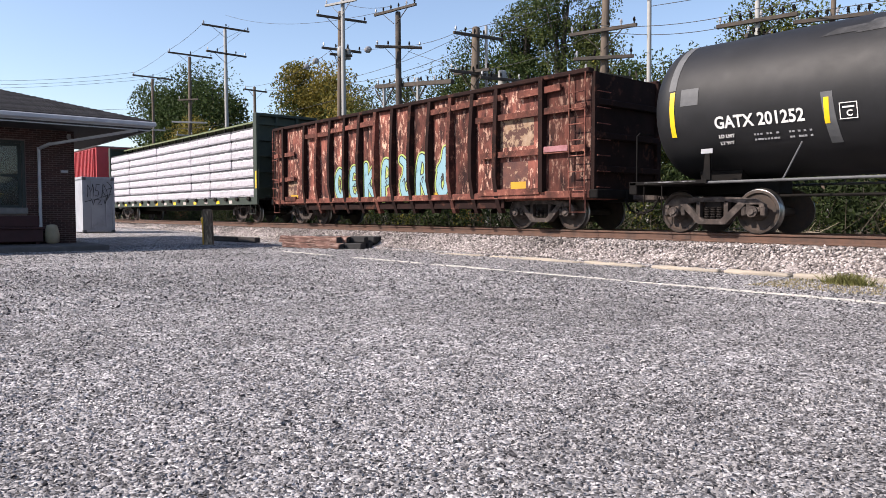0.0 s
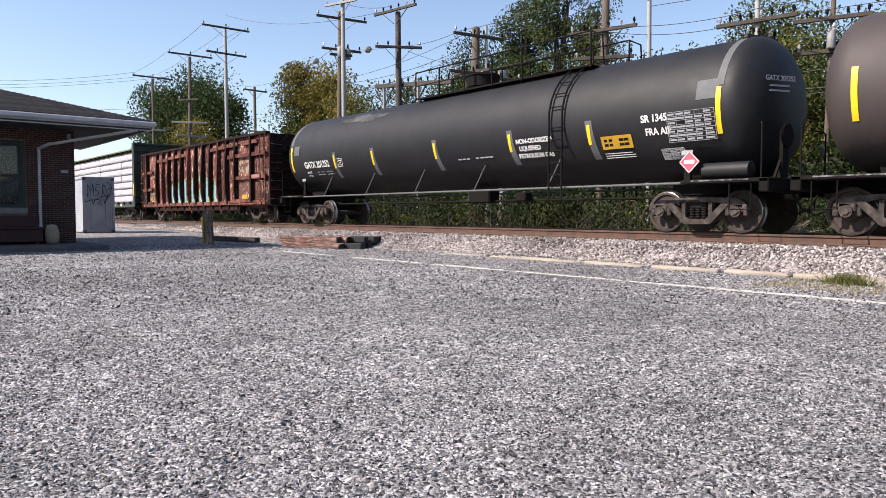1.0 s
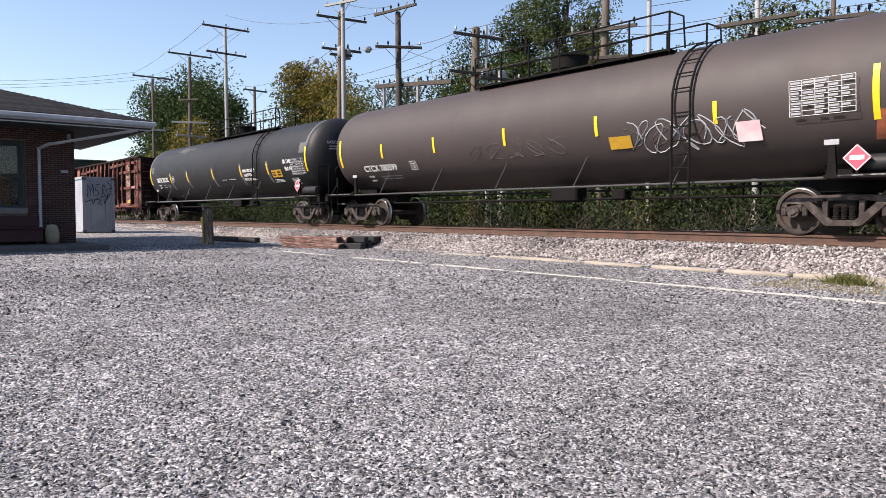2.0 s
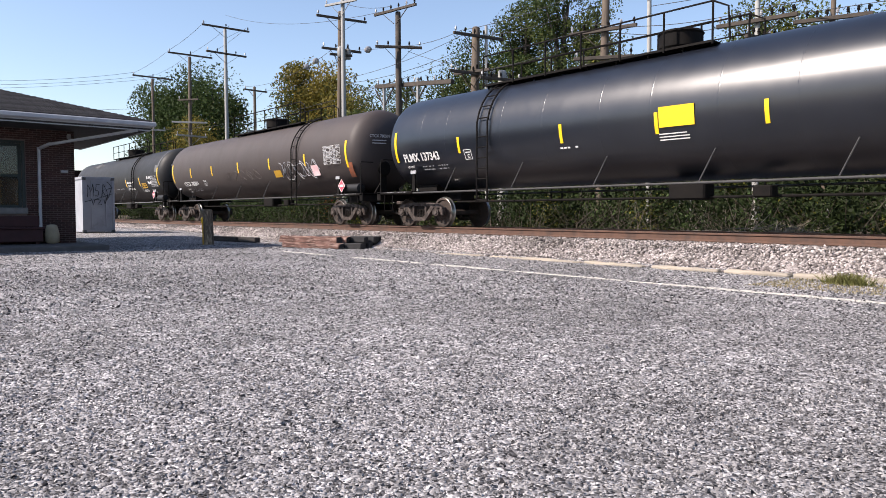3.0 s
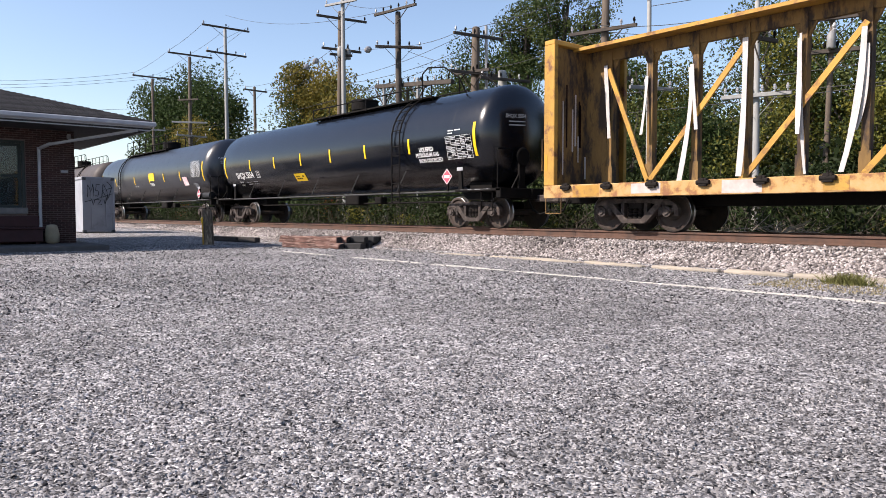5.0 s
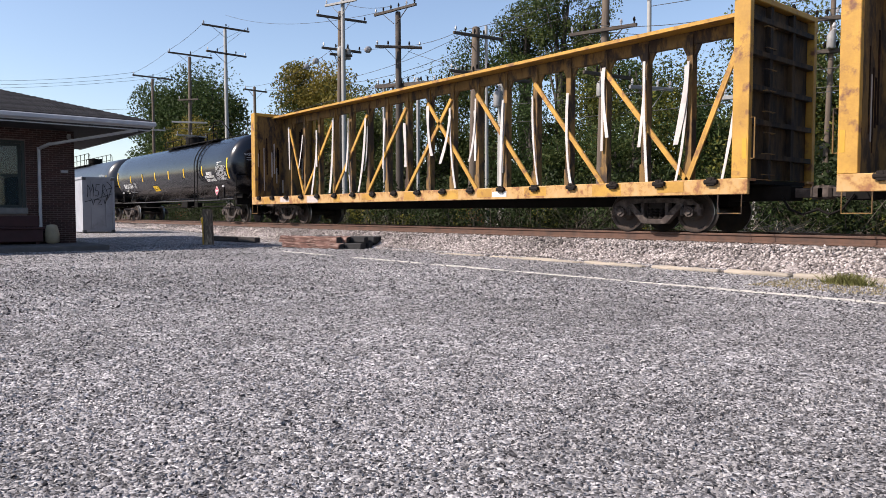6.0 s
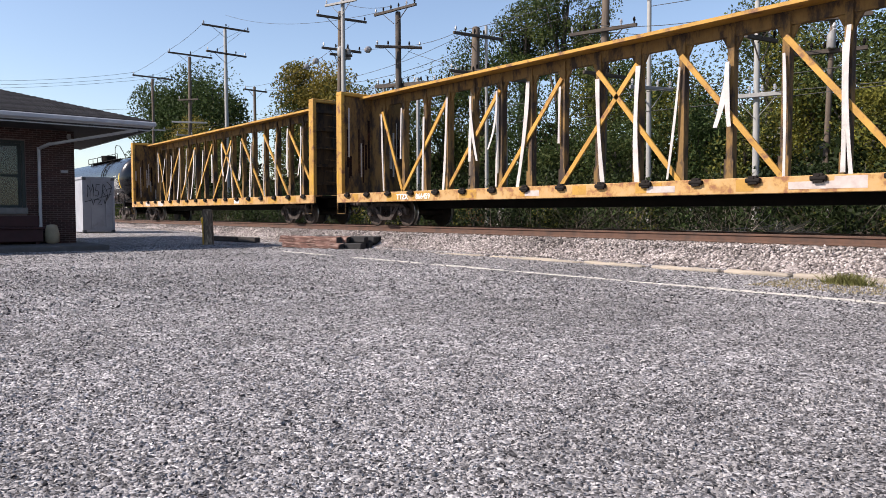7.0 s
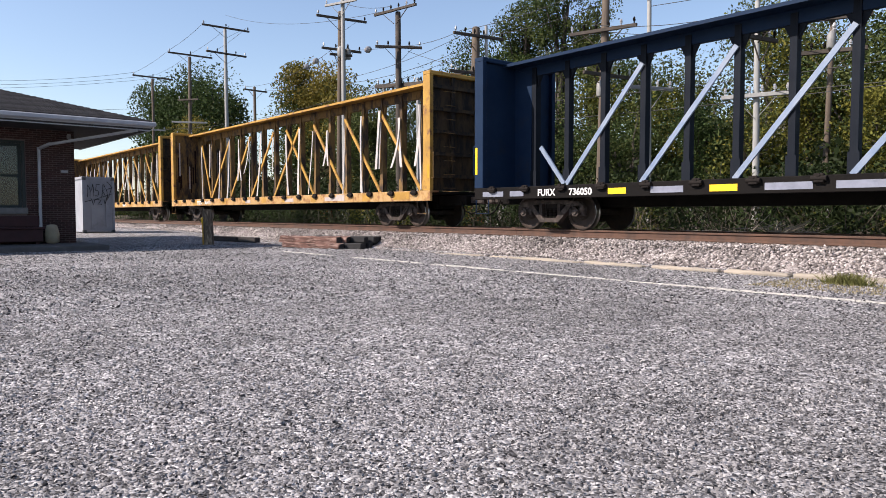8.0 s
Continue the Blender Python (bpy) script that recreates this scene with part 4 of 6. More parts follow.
    for y in (-0.79, 0.79):
        n_p = 6
        for i in range(n_p + 1):
            x = walk0 + (walk1 - walk0) * i / n_p
            hr.rod((x, y, zt - 0.12), (x, y, zt + rail_h), 0.024, 6)
        hr.rod((walk0, y, zt + rail_h), (walk1, y, zt + rail_h), 0.022, 6)
        if rail_h > 0.5:
            hr.rod((walk0, y, zt + 0.35), (walk1, y, zt + 0.35), 0.016, 6)
            hr.path([(walk1, y, zt + rail_h), (walk1 + 0.35, y, zt + rail_h - 0.18), (walk1 + 0.4, y, zt - 0.1)], 0.022)
        else:
            # tall hoop over the ladder's head
            hr.path([(ladder_x + 0.4, y, zt - 0.1), (ladder_x + 0.42, y, zt + 0.7), (ladder_x + 0.7, y, zt + 0.86), (ladder_x + 1.5, y, zt + 0.76), (ladder_x + 2.2, y, zt + 0.34), (ladder_x + 2.35, y * 0.8, zt - 0.12)], 0.024)
    part("catwalk_railing", hr, fm, car, "black pipe railing round the catwalk")
    part("valve_dome", Shape().lathe([(zt - 0.15, 0.55), (zt + 0.05, 0.46), (zt + 0.1, 0.5), (zt + 0.38, 0.5), (zt + 0.42, 0.53), (zt + 0.47, 0.5), (zt + 0.5, 0.1)], 24, "Z", pose(dome_x, 0, 0)), fm, car, "black valve dome on the tank", smooth=35)
    # reflective strips
    for i, (x, d0, d1) in enumerate(strips):
        part("reflective_strip", arc_patch(x, 0.09, d0, d1, skew=0.0), M_YREF, car, "yellow reflective strip")
    for x in (-ls / 2, ls / 2):
        part("reflective_strip", arc_patch(x, 0.11, -0.62, 0.32, 8), M_YREF, car, "long yellow reflective strip")
    # diamond placard holder, table of stencils
    px = placard[0]
    d = Shape().box(-0.17, 0.17, -0.17, 0.17, -0.004, 0.004, pose(0, 0, 0, 0, 0, 45))
    ob = part("placard", d, M_PINK, car, "red diamond hazard placard")
    ob.matrix_basis = pose(px, -1.50, placard[1], 90)
    w = Shape()
    for a in range(4):
        w.box(-0.165, 0.165, 0.148, 0.165, 0.004, 0.007, pose(0, 0, 0, 0, 0, 45 + 90 * a))
    w.box(-0.12, 0.12, -0.04, 0.04, 0.004, 0.007)
    ob2 = part("placard_border", w, M_WHITE, ob)
    part("placard_bracket", Shape().box(px - 0.02, px + 0.02, -1.49, -1.43, 1.08, placard[1] + 0.1), fm, car)
    return car


def tank_marks(car, mark, x0, dz, size, squeeze, lines_w, box_x, box_dz):
    lettering("reporting_mark", mark, size, M_WHITE, car, on_tank(x0, dz, 0.009), "white painted car number", squeeze=squeeze)
    for i, tx in enumerate(("LD LMT", "LT WT")):
        lettering("stencil_line", tx, 0.075, M_WHITE, car, on_tank(x0 + 0.05, dz - 0.19 - 0.13 * i, 0.009), squeeze=0.95)
    bars(car, "stencil_print", x0 + 0.42 * lines_w + 0.28, dz - 0.22, lines_w * 0.28, 0.22, 2, 8, M_GREYL, 0.009, 7, 0.34)
    bars(car, "stencil_print", x0 + 0.78 * lines_w + 0.28, dz - 0.22, lines_w * 0.24, 0.22, 2, 8, M_GREYL, 0.009, 9, 0.34)
    s = Shape()
    for a, b, c, d in ((-0.15, 0.15, 0.135, 0.15), (-0.15, 0.15, -0.15, -0.135), (-0.15, -0.135, -0.135, 0.135), (0.135, 0.15, -0.135, 0.135), (-0.10, 0.10, 0.05, 0.08)):
        s.box(a, b, c, d, 0, 0.003)
    ob = part("stencil_box", s, M_WHITE, car, kind="stuff")
    ob.matrix_basis = on_tank(box_x, box_dz, 0.011)
    lettering("stencil_line", "C", 0.11, M_WHITE, ob, pose(-0.04, -0.1, 0.0))


def head_mark(car, ls, mark):
    """Small number on the trailing head."""
    m = pose(ls / 2 + 0.12 + 0.585, -0.95, TANK_Z + 0.42, 90, 0, 68)
    lettering("head_number", mark, 0.105, M_GREYL, car, m, "small white number on the tank head", squeeze=0.85)
    s = Shape()
    for i in range(2):
        s.box(0.1, 0.6, -0.12 - 0.1 * i, -0.085 - 0.1 * i, 0, 0.003)
    ob = part("head_stencil", s, M_GREYL, car, kind="stuff")
    ob.matrix_basis = m


def stencil_table(car, x0, x1, dz0, dz1, seed, material=None):
    """White ruled table of unreadable print."""
    w, h = x1 - x0, dz1 - dz0
    s = Shape()
    for i in range(8):
        z = -h / 2 + h * i / 7
        s.box(-w / 2, w / 2, z - 0.004, z + 0.004, 0, 0.002)
    for i in range(6):
        x = -w / 2 + w * i / 5
        s.box(x - 0.004, x + 0.004, -h / 2, h / 2, 0.0025, 0.0045)
    ob = part("stencil_table", s, material or M_WHITE, car, "white ruled stencil table", kind="stuff")
    ob.matrix_basis = on_tank((x0 + x1) / 2, (dz0 + dz1) / 2, 0.05)
    bars(car, "stencil_print", (x0 + x1) / 2, (dz0 + dz1) / 2, w * 0.96, h, 7, 5, M_GREYL, 0.052, seed, 0.42)


def seams(car, xs, paint):
    for x in xs:
        part("weld_seam", Shape().lathe([(x - 0.03, TANK_R - 0.003), (x - 0.01, TANK_R + 0.0022), (x + 0.01, TANK_R + 0.0022), (x + 0.03, TANK_R - 0.003)], 48, "X", pose(0, 0, TANK_Z)), paint, car, smooth=60)


def strip_row(xs, mid, half=0.23):
    return [(x, mid - half, mid + half) for x in xs]


M_EDGE = mat("scuffed_edge_paint", (0.3, 0.3, 0.31), (0.12, 0.12, 0.125), 0.7, scale=7, c3=(0.02, 0.02, 0.02), s3=6, cut=(0.45, 0.55))
M_PIPE = mat("grimy_black_pipe", (0.03, 0.03, 0.032), (0.045, 0.045, 0.046), 0.6, scale=4)
M_GREYL = mat("light_grey_stencil_paint", (0.45, 0.46, 0.48), (0.36, 0.37, 0.39), 0.6, scale=5)
M_ORANGE = mat("faded_orange_paint", (0.36, 0.10, 0.04), (0.22, 0.07, 0.035), 0.7, scale=5)
M_CHALK = mat("faint_chalk", (0.16, 0.14, 0.13), (0.08, 0.065, 0.06), 0.9, scale=6)
M_SMEAR = mat("chalky_grey_smear", (0.05, 0.05, 0.052), (0.085, 0.085, 0.088), 0.7, scale=2, c3=(0.014, 0.0145, 0.016), s3=1.6, cut=(0.36, 0.6), k=1.0)
M_CARD = mat("pink_card", (0.75, 0.42, 0.45), (0.8, 0.66, 0.66), 0.6, scale=2, k=0.95)

# matte black car
LC = 18.0
car_c = tank_car("matte black tank car with grey end bands and yellow strips", M_TANK, LC, 8.3, 4.73, strip_row((-5.87, -3.44, -0.13, 3.04, 5.69), -0.38), 0.45, -1.9, 5.2, (8.38, 1.5))
tank_marks(car_c, "GATX 201252", -8.05, -0.52, 0.25, 0.86, 1.8, -5.5, -0.42)
head_mark(car_c, LC, "GATX 201252")
for x in (-5.87, -3.44, -0.13, 3.04, 5.69):
    part("paint_patch", arc_patch(x + 0.1, 0.2, -0.95, -0.05, 8, -0.1, TANK_R + 0.002), M_GREYP, car_c, "grey patch of touch-up paint")
for x in (-9.02, 9.02):
    part("end_band", arc_patch(x, 0.16, 0.35, 1.49, 14, 0.0, TANK_R + 0.002), M_GREYP, car_c, "grey painted end band")
part("paint_patch", arc_patch(8.75, 0.5, 0.1, 0.5, 4, 0.0, TANK_R + 0.003), M_GREYP, car_c)
part("paint_patch", arc_patch(-8.6, 0.4, 0.0, 0.35, 4, 0.0, TANK_R + 0.003), M_GREYP, car_c)
for i, (x, w_, a, b) in enumerate(((-5.7, 0.9, 1.02, 1.16), (-5.0, 1.1, 0.98, 1.24), (-4.2, 0.8, 0.9, 1.17), (-3.6, 0.7, 1.0, 1.12))):
    part("chalk_smear", arc_patch(x, w_, a, b, 8, 0.25, TANK_R + 0.002 + 0.0005 * i), M_SMEAR, car_c, "chalky smear on the tank")
for i, (tx, z) in enumerate((("NON-ODORIZED", -0.42), ("LIQUEFIED", -0.60), ("PETROLEUM GAS", -0.78))):
    lettering("stencil_line", tx, 0.125, M_WHITE, car_c, on_tank(3.28 + 0.08 * (i == 1), z, 0.02), squeeze=0.92)
lettering("stencil_line", "SR 1345", 0.16, M_WHITE, car_c, on_tank(7.17, -0.24, 0.02), squeeze=0.9)
lettering("stencil_line", "FRA AIP", 0.16, M_WHITE, car_c, on_tank(7.26, -0.52, 0.02), squeeze=0.85)
panel(car_c, "notice_panel", 6.45, -0.60, 0.85, 0.32, M_YPAN, "amber notice panel")
bars(car_c, "notice_print", 6.45, -0.60, 0.7, 0.22, 2, 5, M_FRAME, 0.018, 4)
bars(car_c, "stencil_print", 6.5, -0.88, 0.9, 0.18, 3, 1, M_WHITE, 0.03, 5, 0.3)
stencil_table(car_c, 7.85, 8.95, -0.72, -0.08, 3, M_GREYL)
stencil_table(car_c, 7.58, 8.13, -1.06, -0.78, 8)
bars(car_c, "stencil_print", 1.6, -0.68, 1.5, 0.05, 1, 8, M_GREYL, 0.02, 3, 0.8)
MOVING.append((car_c, 0.3, 0.0))

LD = 17.3
car_d = tank_car("dull brown-black tank car with yellow strips and chalk scrawls", M_TANKB, LD, 8.0, 4.95, strip_row((-6.11, -3.4, -0.4, 2.67, 5.68), -0.2), 0.6, -2.3, 4.15)
tank_marks(car_d, "CTCX 780599", -7.36, -0.82, 0.23, 0.98, 1.8, -4.58, -0.73)
head_mark(car_d, LD, "CTCX 780599")
stencil_table(car_d, 7.2, 8.35, -0.45, 0.2, 5)
g = Shape()
for i in range(9):
    x = -1.6 + i * 0.75 + (1.5 if i > 4 else 0)
    pts = []
    for k in range(26):
        u = k * 0.33
        p = on_tank(x + 0.26 * math.sin(u * 1.4 + i * 2), -0.55 + 0.2 * math.cos(u * 1.05 + i), 0.003).translation
        pts.append(tuple(p))
    g.path(pts, 0.007, 4)
part("chalk_scrawl", g, M_CHALK, car_d, "pale chalk scrawl on the flank", kind="stuff")
wg = Shape()
for i in range(7):
    pts = []
    for k in range(18):
        u = k * 0.4
        pts.append(tuple(on_tank(3.55 + i * 0.42 + 0.2 * math.sin(u * 1.7 + i * 1.3) + 0.03 * k, -0.5 - 0.1 * (i % 2) + 0.3 * math.cos(u * 1.2 + i * 2.1), 0.004).translation))
    wg.path(pts, 0.014, 4)
part("sprayed_scrawl", wg, M_GREYL, car_d, "white sprayed scrawl on the flank", kind="stuff")
panel(car_d, "route_card", 6.35, -0.62, 0.5, 0.42, M_CARD, "pink and white card")
part("paint_patch", arc_patch(8.72, 0.3, -0.95, -0.45, 5, 0.1, TANK_R + 0.004), M_ORANGE, car_d, "faded orange paint patch")
panel(car_d, "notice_panel", 3.3, -0.62, 0.6, 0.3, M_YPAN, "amber notice panel")
MOVING.append((car_d, 20.5, 0.0))

LE = 17.7
car_e = tank_car("glossy black tank car with yellow strips and a pink card", M_GLOSSB, LE, 8.2, -4.73, strip_row((-5.82, -1.97, 0.75, 3.2, 5.71), -0.28), 0.4, -5.5, 1.65)
tank_marks(car_e, "PLMX 137343", -8.5, -0.62, 0.26, 0.84, 1.9, -5.48, -0.56)
head_mark(car_e, LE, "PLMX 137343")
stencil_table(car_e, 7.5, 8.65, -0.4, 0.36, 6)
panel(car_e, "notice_panel", 1.25, -0.17, 0.85, 0.44, M_YREF, "yellow notice panel")
bars(car_e, "stencil_print", 1.2, -0.58, 0.8, 0.2, 3, 1, M_WHITE, 0.03, 5, 0.35)
panel(car_e, "route_card", 6.35, -0.57, 0.62, 0.46, M_CARD, "pink and white card")
stencil_table(car_e, 7.45, 7.9, -1.0, -0.65, 7, M_GREYL)
bars(car_e, "stencil_print", -1.75, -0.62, 0.6, 0.05, 1, 5, M_WHITE, 0.02, 3, 0.8)
seams(car_e, (-7.6, -6.4, -4.1, -2.6, -0.8, 0.6, 2.2, 3.8, 5.4, 7.0, 8.4), M_GLOSSB)
MOVING.append((car_e, 41.0, 0.0))

LF = 17.15
car_f = tank_car("glossy black tank car with yellow strips and white stencils", M_GLOSS, LF, 8.0, 4.93, strip_row((-5.95, -3.67, -1.44, 0.77, 3.05, 5.53), -0.16), 0.85, -1.6, 5.8, (7.4, 1.5), False, rail_h=0.3)
tank_marks(car_f, "SHQX 5554", -7.5, -0.68, 0.28, 0.88, 1.7, -5.33, -0.56)
head_mark(car_f, LF, "SHQX 5554")
stencil_table(car_f, 7.4, 8.5, -0.66, 0.0, 9)
bars(car_f, "stencil_print", 7.75, 0.12, 0.6, 0.16, 2, 2, M_WHITE, 0.02, 3, 0.4)
for i, (tx, z, x) in enumerate((("LIQUEFIED", -0.36, 6.05), ("PETROLEUM GAS", -0.52, 5.85), ("NON ODORIZED", -0.68, 5.95))):
    lettering("stencil_line", tx, 0.13, M_WHITE, car_f, on_tank(x, z, 0.02), squeeze=0.8)
panel(car_f, "notice_panel", -1.8, -0.82, 0.85, 0.34, M_YREF, "yellow notice panel")
bars(car_f, "notice_print", -1.8, -0.82, 0.6, 0.2, 2, 4, M_FRAME, 0.018, 4)
seams(car_f, (-6.8, -4.9, -2.9, -1.0, 0.6, 1.6, 2.6, 3.7, 5.9, 7.6), M_GLOSS)
MOVING.append((car_f, 61.2, 0.0))


# -- gondola --
# bubble letters as strokes, (across, up) in letter widths and heights, with a radius in metres
BUBBLES = (
    (([(-0.25, 0.35), (-0.28, 0.7), (0.0, 0.93), (0.3, 0.7), (0.28, 0.3), (0.0, 0.1), (-0.25, 0.35)], 0.10),),
    (([(0.3, 0.85), (-0.1, 0.92), (-0.3, 0.6), (-0.2, 0.2), (0.1, 0.08), (0.32, 0.22)], 0.10), ([(-0.2, 0.5), (0.28, 0.5)], 0.085)),
    (([(-0.3, 0.95), (-0.26, 0.1)], 0.11), ([(0.34, 0.9), (-0.1, 0.5), (0.34, 0.08)], 0.09)),
    (([(-0.2, 0.05), (-0.22, 0.6), (-0.08, 0.95), (0.28, 0.85), (0.3, 0.55), (-0.1, 0.42)], 0.10),),
    (([(-0.15, 0.95), (0.12, 0.82), (0.1, 0.6)], 0.11), ([(0.1, 0.55), (-0.1, 0.35), (0.08, 0.08), (0.3, 0.1)], 0.12)),
    (([(-0.25, 0.08), (-0.28, 0.5), (-0.1, 0.92), (0.22, 0.8), (0.2, 0.52), (-0.1, 0.45)], 0.10), ([(0.0, 0.42), (0.3, 0.1)], 0.10)),
    (([(0.2, 0.98), (0.08, 0.75), (-0.15, 0.6)], 0.12), ([(-0.15, 0.5), (-0.22, 0.25), (0.0, 0.08), (0.26, 0.25), (0.2, 0.55), (0.0, 0.6)], 0.11)),
)


def spray_stroke(s, pts, rad, lift_):
    """A flat rounded stroke in x and z: short plates with round joints, each a hair proud of the last."""
    fine = []
    for i in range(len(pts) - 1):
        p = [Vector(pts[max(0, min(len(pts) - 1, i + d))]) for d in (-1, 0, 1, 2)]
        for q in range(4):
            t = q / 4
            fine.append(0.5 * (2 * p[1] + (p[2] - p[0]) * t + (2 * p[0] - 5 * p[1] + 4 * p[2] - p[3]) * t * t + (3 * p[1] - p[0] - 3 * p[2] + p[3]) * t ** 3))
    fine.append(Vector(pts[-1]))
    for i, c in enumerate(fine):
        y = -lift_ - 0.00003 * i
        ring = [s.bm.verts.new((c.x + rad * math.cos(a * math.pi / 6), y, c.y + rad * math.sin(a * math.pi / 6))) for a in range(12)]
        s.bm.faces.new(ring)
        if i:
            d = (c - fine[i - 1]).normalized() * rad
            e = fine[i - 1]
            s.bm.faces.new([s.bm.verts.new((u, y - 0.000015, v)) for u, v in ((e.x - d.y, e.y + d.x), (e.x + d.y, e.y - d.x), (c.x + d.y, c.y - d.x), (c.x - d.y, c.y + d.x))])


def gondola():
    car = thing("gondola_car", "rusted dark red gondola car with peeling paint and blue graffiti", "gondola car", "cars of the goods train")
    L, W, z0, z1 = 16.35, 1.48, 0.86, 3.80
    h = L / 2
    b = Shape()
    b.box(-h, h, -W + 0.12, -W + 0.16, z0, z1).box(-h, h, W - 0.16, W - 0.12, z0, z1).box(-h, -h + 0.05, -W + 0.16, W - 0.16, z0, z1).box(h - 0.05, h, -W + 0.16, W - 0.16, z0, z1)
    part("body", b, M_RUSTP, car, "rusted side sheets with peeling paint")
    part("belly_plate", Shape().box(-5.6, 5.2, -W + 0.121, -W + 0.159, 0.56, z0).box(-5.6, 5.2, W - 0.159, W - 0.121, 0.56, z0), M_RUSTD, car)
    part("floor", Shape().box(-h, h, -W + 0.2, W - 0.2, z0 - 0.1, z0 + 0.02), M_RUST, car)
    part("load", Shape().box(-h + 0.06, h - 0.06, -W + 0.17, W - 0.17, z1 - 0.35, z1 - 0.28), M_FRAME, car)
    for y in (-1, 1):
        part("top_chord", Shape().box(-h, h, y * (W - 0.2), y * (W + 0.02), z1 - 0.03, z1 + 0.09, bev=0.02), M_RUSTD, car)
        part("side_sill", Shape().box(-h, h, y * (W - 0.17), y * (W - 0.02), z0 - 0.06, z0 + 0.12, bev=0.015), M_RUST, car)
    n = 14
    for i in range(n):
        x = (-h + 0.95) if i == 0 else ((h - 1.5) if i == n - 1 else -5.575 + (i - 1) * 0.962)
        bend = random.uniform(-0.05, 0.03)
        end = i in (0, n - 1)
        for y in (-1, 1):
            inner, outer = W - 0.11, W + 0.09
            if end:
                prof = [(inner, z0 + 0.1), (outer - 0.03, z0 + 0.1), (outer - 0.02, z1 + 0.02), (inner, z1 + 0.02)]
            else:
                prof = [(inner - 0.22, z0 - 0.42), (inner - 0.06, z0 - 0.44), (outer - 0.10, z0), (outer, z0 + 0.55), (outer, z0 + 1.5), (outer - 0.05, z1 - 0.4), (outer - 0.08, z1 + 0.02), (inner, z1 + 0.02), (inner, z0 + 0.1)]
            post = Shape().prism([(y * -a, z) for a, z in prof], -0.07, 0.07, pose(x, 0, 0, 0, 0, 90))
            for v in post.bm.verts:
                v.co.x += bend * math.sin(max(0, min(1, (v.co.z - z0) / 2.9)) * math.pi)
            part("side_post", post, M_RUST if i % 4 == 2 else M_RUSTD, car)
    px = [-h, -h + 0.95] + [-5.575 + i * 0.962 for i in range(12)] + [h - 1.5, h]
    for u, v in zip(px, px[1:]):
        dent = random.uniform(-0.03, 0.03)
        part("side_sheet", Shape().prism([(u, z0), (v, z0), (v, z1 - 0.03), (u + dent, z1 - 0.03)], -W + 0.114, -W + 0.119), M_RUSTP, car)
    # dented horizontal ribs
    ribs = ((-h + 0.1, -h + 1.8, 2.75), (-h + 0.1, -h + 1.8, 1.75), (-h + 2.6, -h + 4.4, 3.35), (-h + 4.5, -h + 7.4, 3.4), (2.2, 5.3, 3.45), (4.2, h - 0.1, 3.0), (4.4, h - 0.1, 2.0), (4.4, 6.6, 0.98), (-h + 0.9, -h + 1.9, 1.0), (5.8, h - 0.9, 3.5))
    for x0, x1, z in ribs:
        part("stiffening_rib", Shape().bar((x0, -W + 0.02, z), (x1, -W + 0.02, z + random.uniform(-.06, .1)), 0.16, 0.07, (0, 1, 0)), M_RUST, car)
    part("painted_rib", Shape().box(h - 1.4, h - 0.62, -W - 0.036, -W - 0.03, 1.96, 2.1), M_PINKD, car, "pink sprayed rib")
    for i, (x, z, w, hh, mt) in enumerate(((5.55, 2.55, 1.5, 0.72, M_PEEL), (-h + 1.45, 1.45, 0.7, 0.6, M_PEEL), (5.4, 1.45, 1.4, 0.7, M_PEEL2))):
        part("paint_patch", Shape().box(x - w / 2, x + w / 2, -W + 0.113, -W + 0.121, z - hh / 2, z + hh / 2), mt, car, "flaking pale paint patch")
    for i, (x, z) in enumerate(((5.75, 1.16), (-h + 1.6, 1.05), (2.2, 0.95), (-2.6, 0.95))):
        part("reflector", Shape().box(x - 0.28, x + 0.28, -W + 0.108, -W + 0.113, z - 0.1, z + 0.1), M_YPAN, car, "amber reflector")
    # graffiti letters
    for k, strokes in enumerate(BUBBLES):
        x, tall = -3.17 + k * 0.962, 1.12 + 0.05 * k
        gr = None
        for nm, extra, mt, dy in (("graffiti_letter", 0.0, M_GRAF1, 0.1035), ("outline", 0.035, M_GRAF2, 0.1065), ("halo", 0.085, M_GRAF3, 0.1095)):
            g = Shape()
            for j, (pts, rad) in enumerate(strokes):
                spray_stroke(g, [(px_ * 0.78, pz * tall) for px_, pz in pts], rad + extra, 0.0002 * j)
            ob = part(nm, g, mt, gr or car, "pale blue bubble graffiti letter" if gr is None else "")
            if gr is None:
                gr = ob
                ob.matrix_basis = pose(x, -W + dy, 0.88)
            else:
                ob.matrix_basis = pose(0, dy - 0.1035, 0)
        eye = Shape()
        spray_stroke(eye, [(-0.06, tall * 0.42), (0.05, tall * 0.5), (0.02, tall * 0.36)], 0.018, 0.0)
        part("outline", eye, M_GRAF2, gr).location = (0, -0.002, 0)
    # ends: ladders, ribs
    for k in (-1, 1):
        e = Shape()
        for z in (1.5, 2.3, 3.1):
            e.box(min(k * h, k * (h + 0.12)), max(k * h, k * (h + 0.12)), -W + 0.2, W - 0.2, z - 0.08, z + 0.08, bev=0.02)
        for y in (-1.3, 1.3):
            e.box(min(k * h, k * (h + 0.1)), max(k * h, k * (h + 0.1)), y - 0.08, y + 0.08, z0, z1)
        # shade of the end face is put into the dark colour of frame and sheet
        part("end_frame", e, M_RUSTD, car)
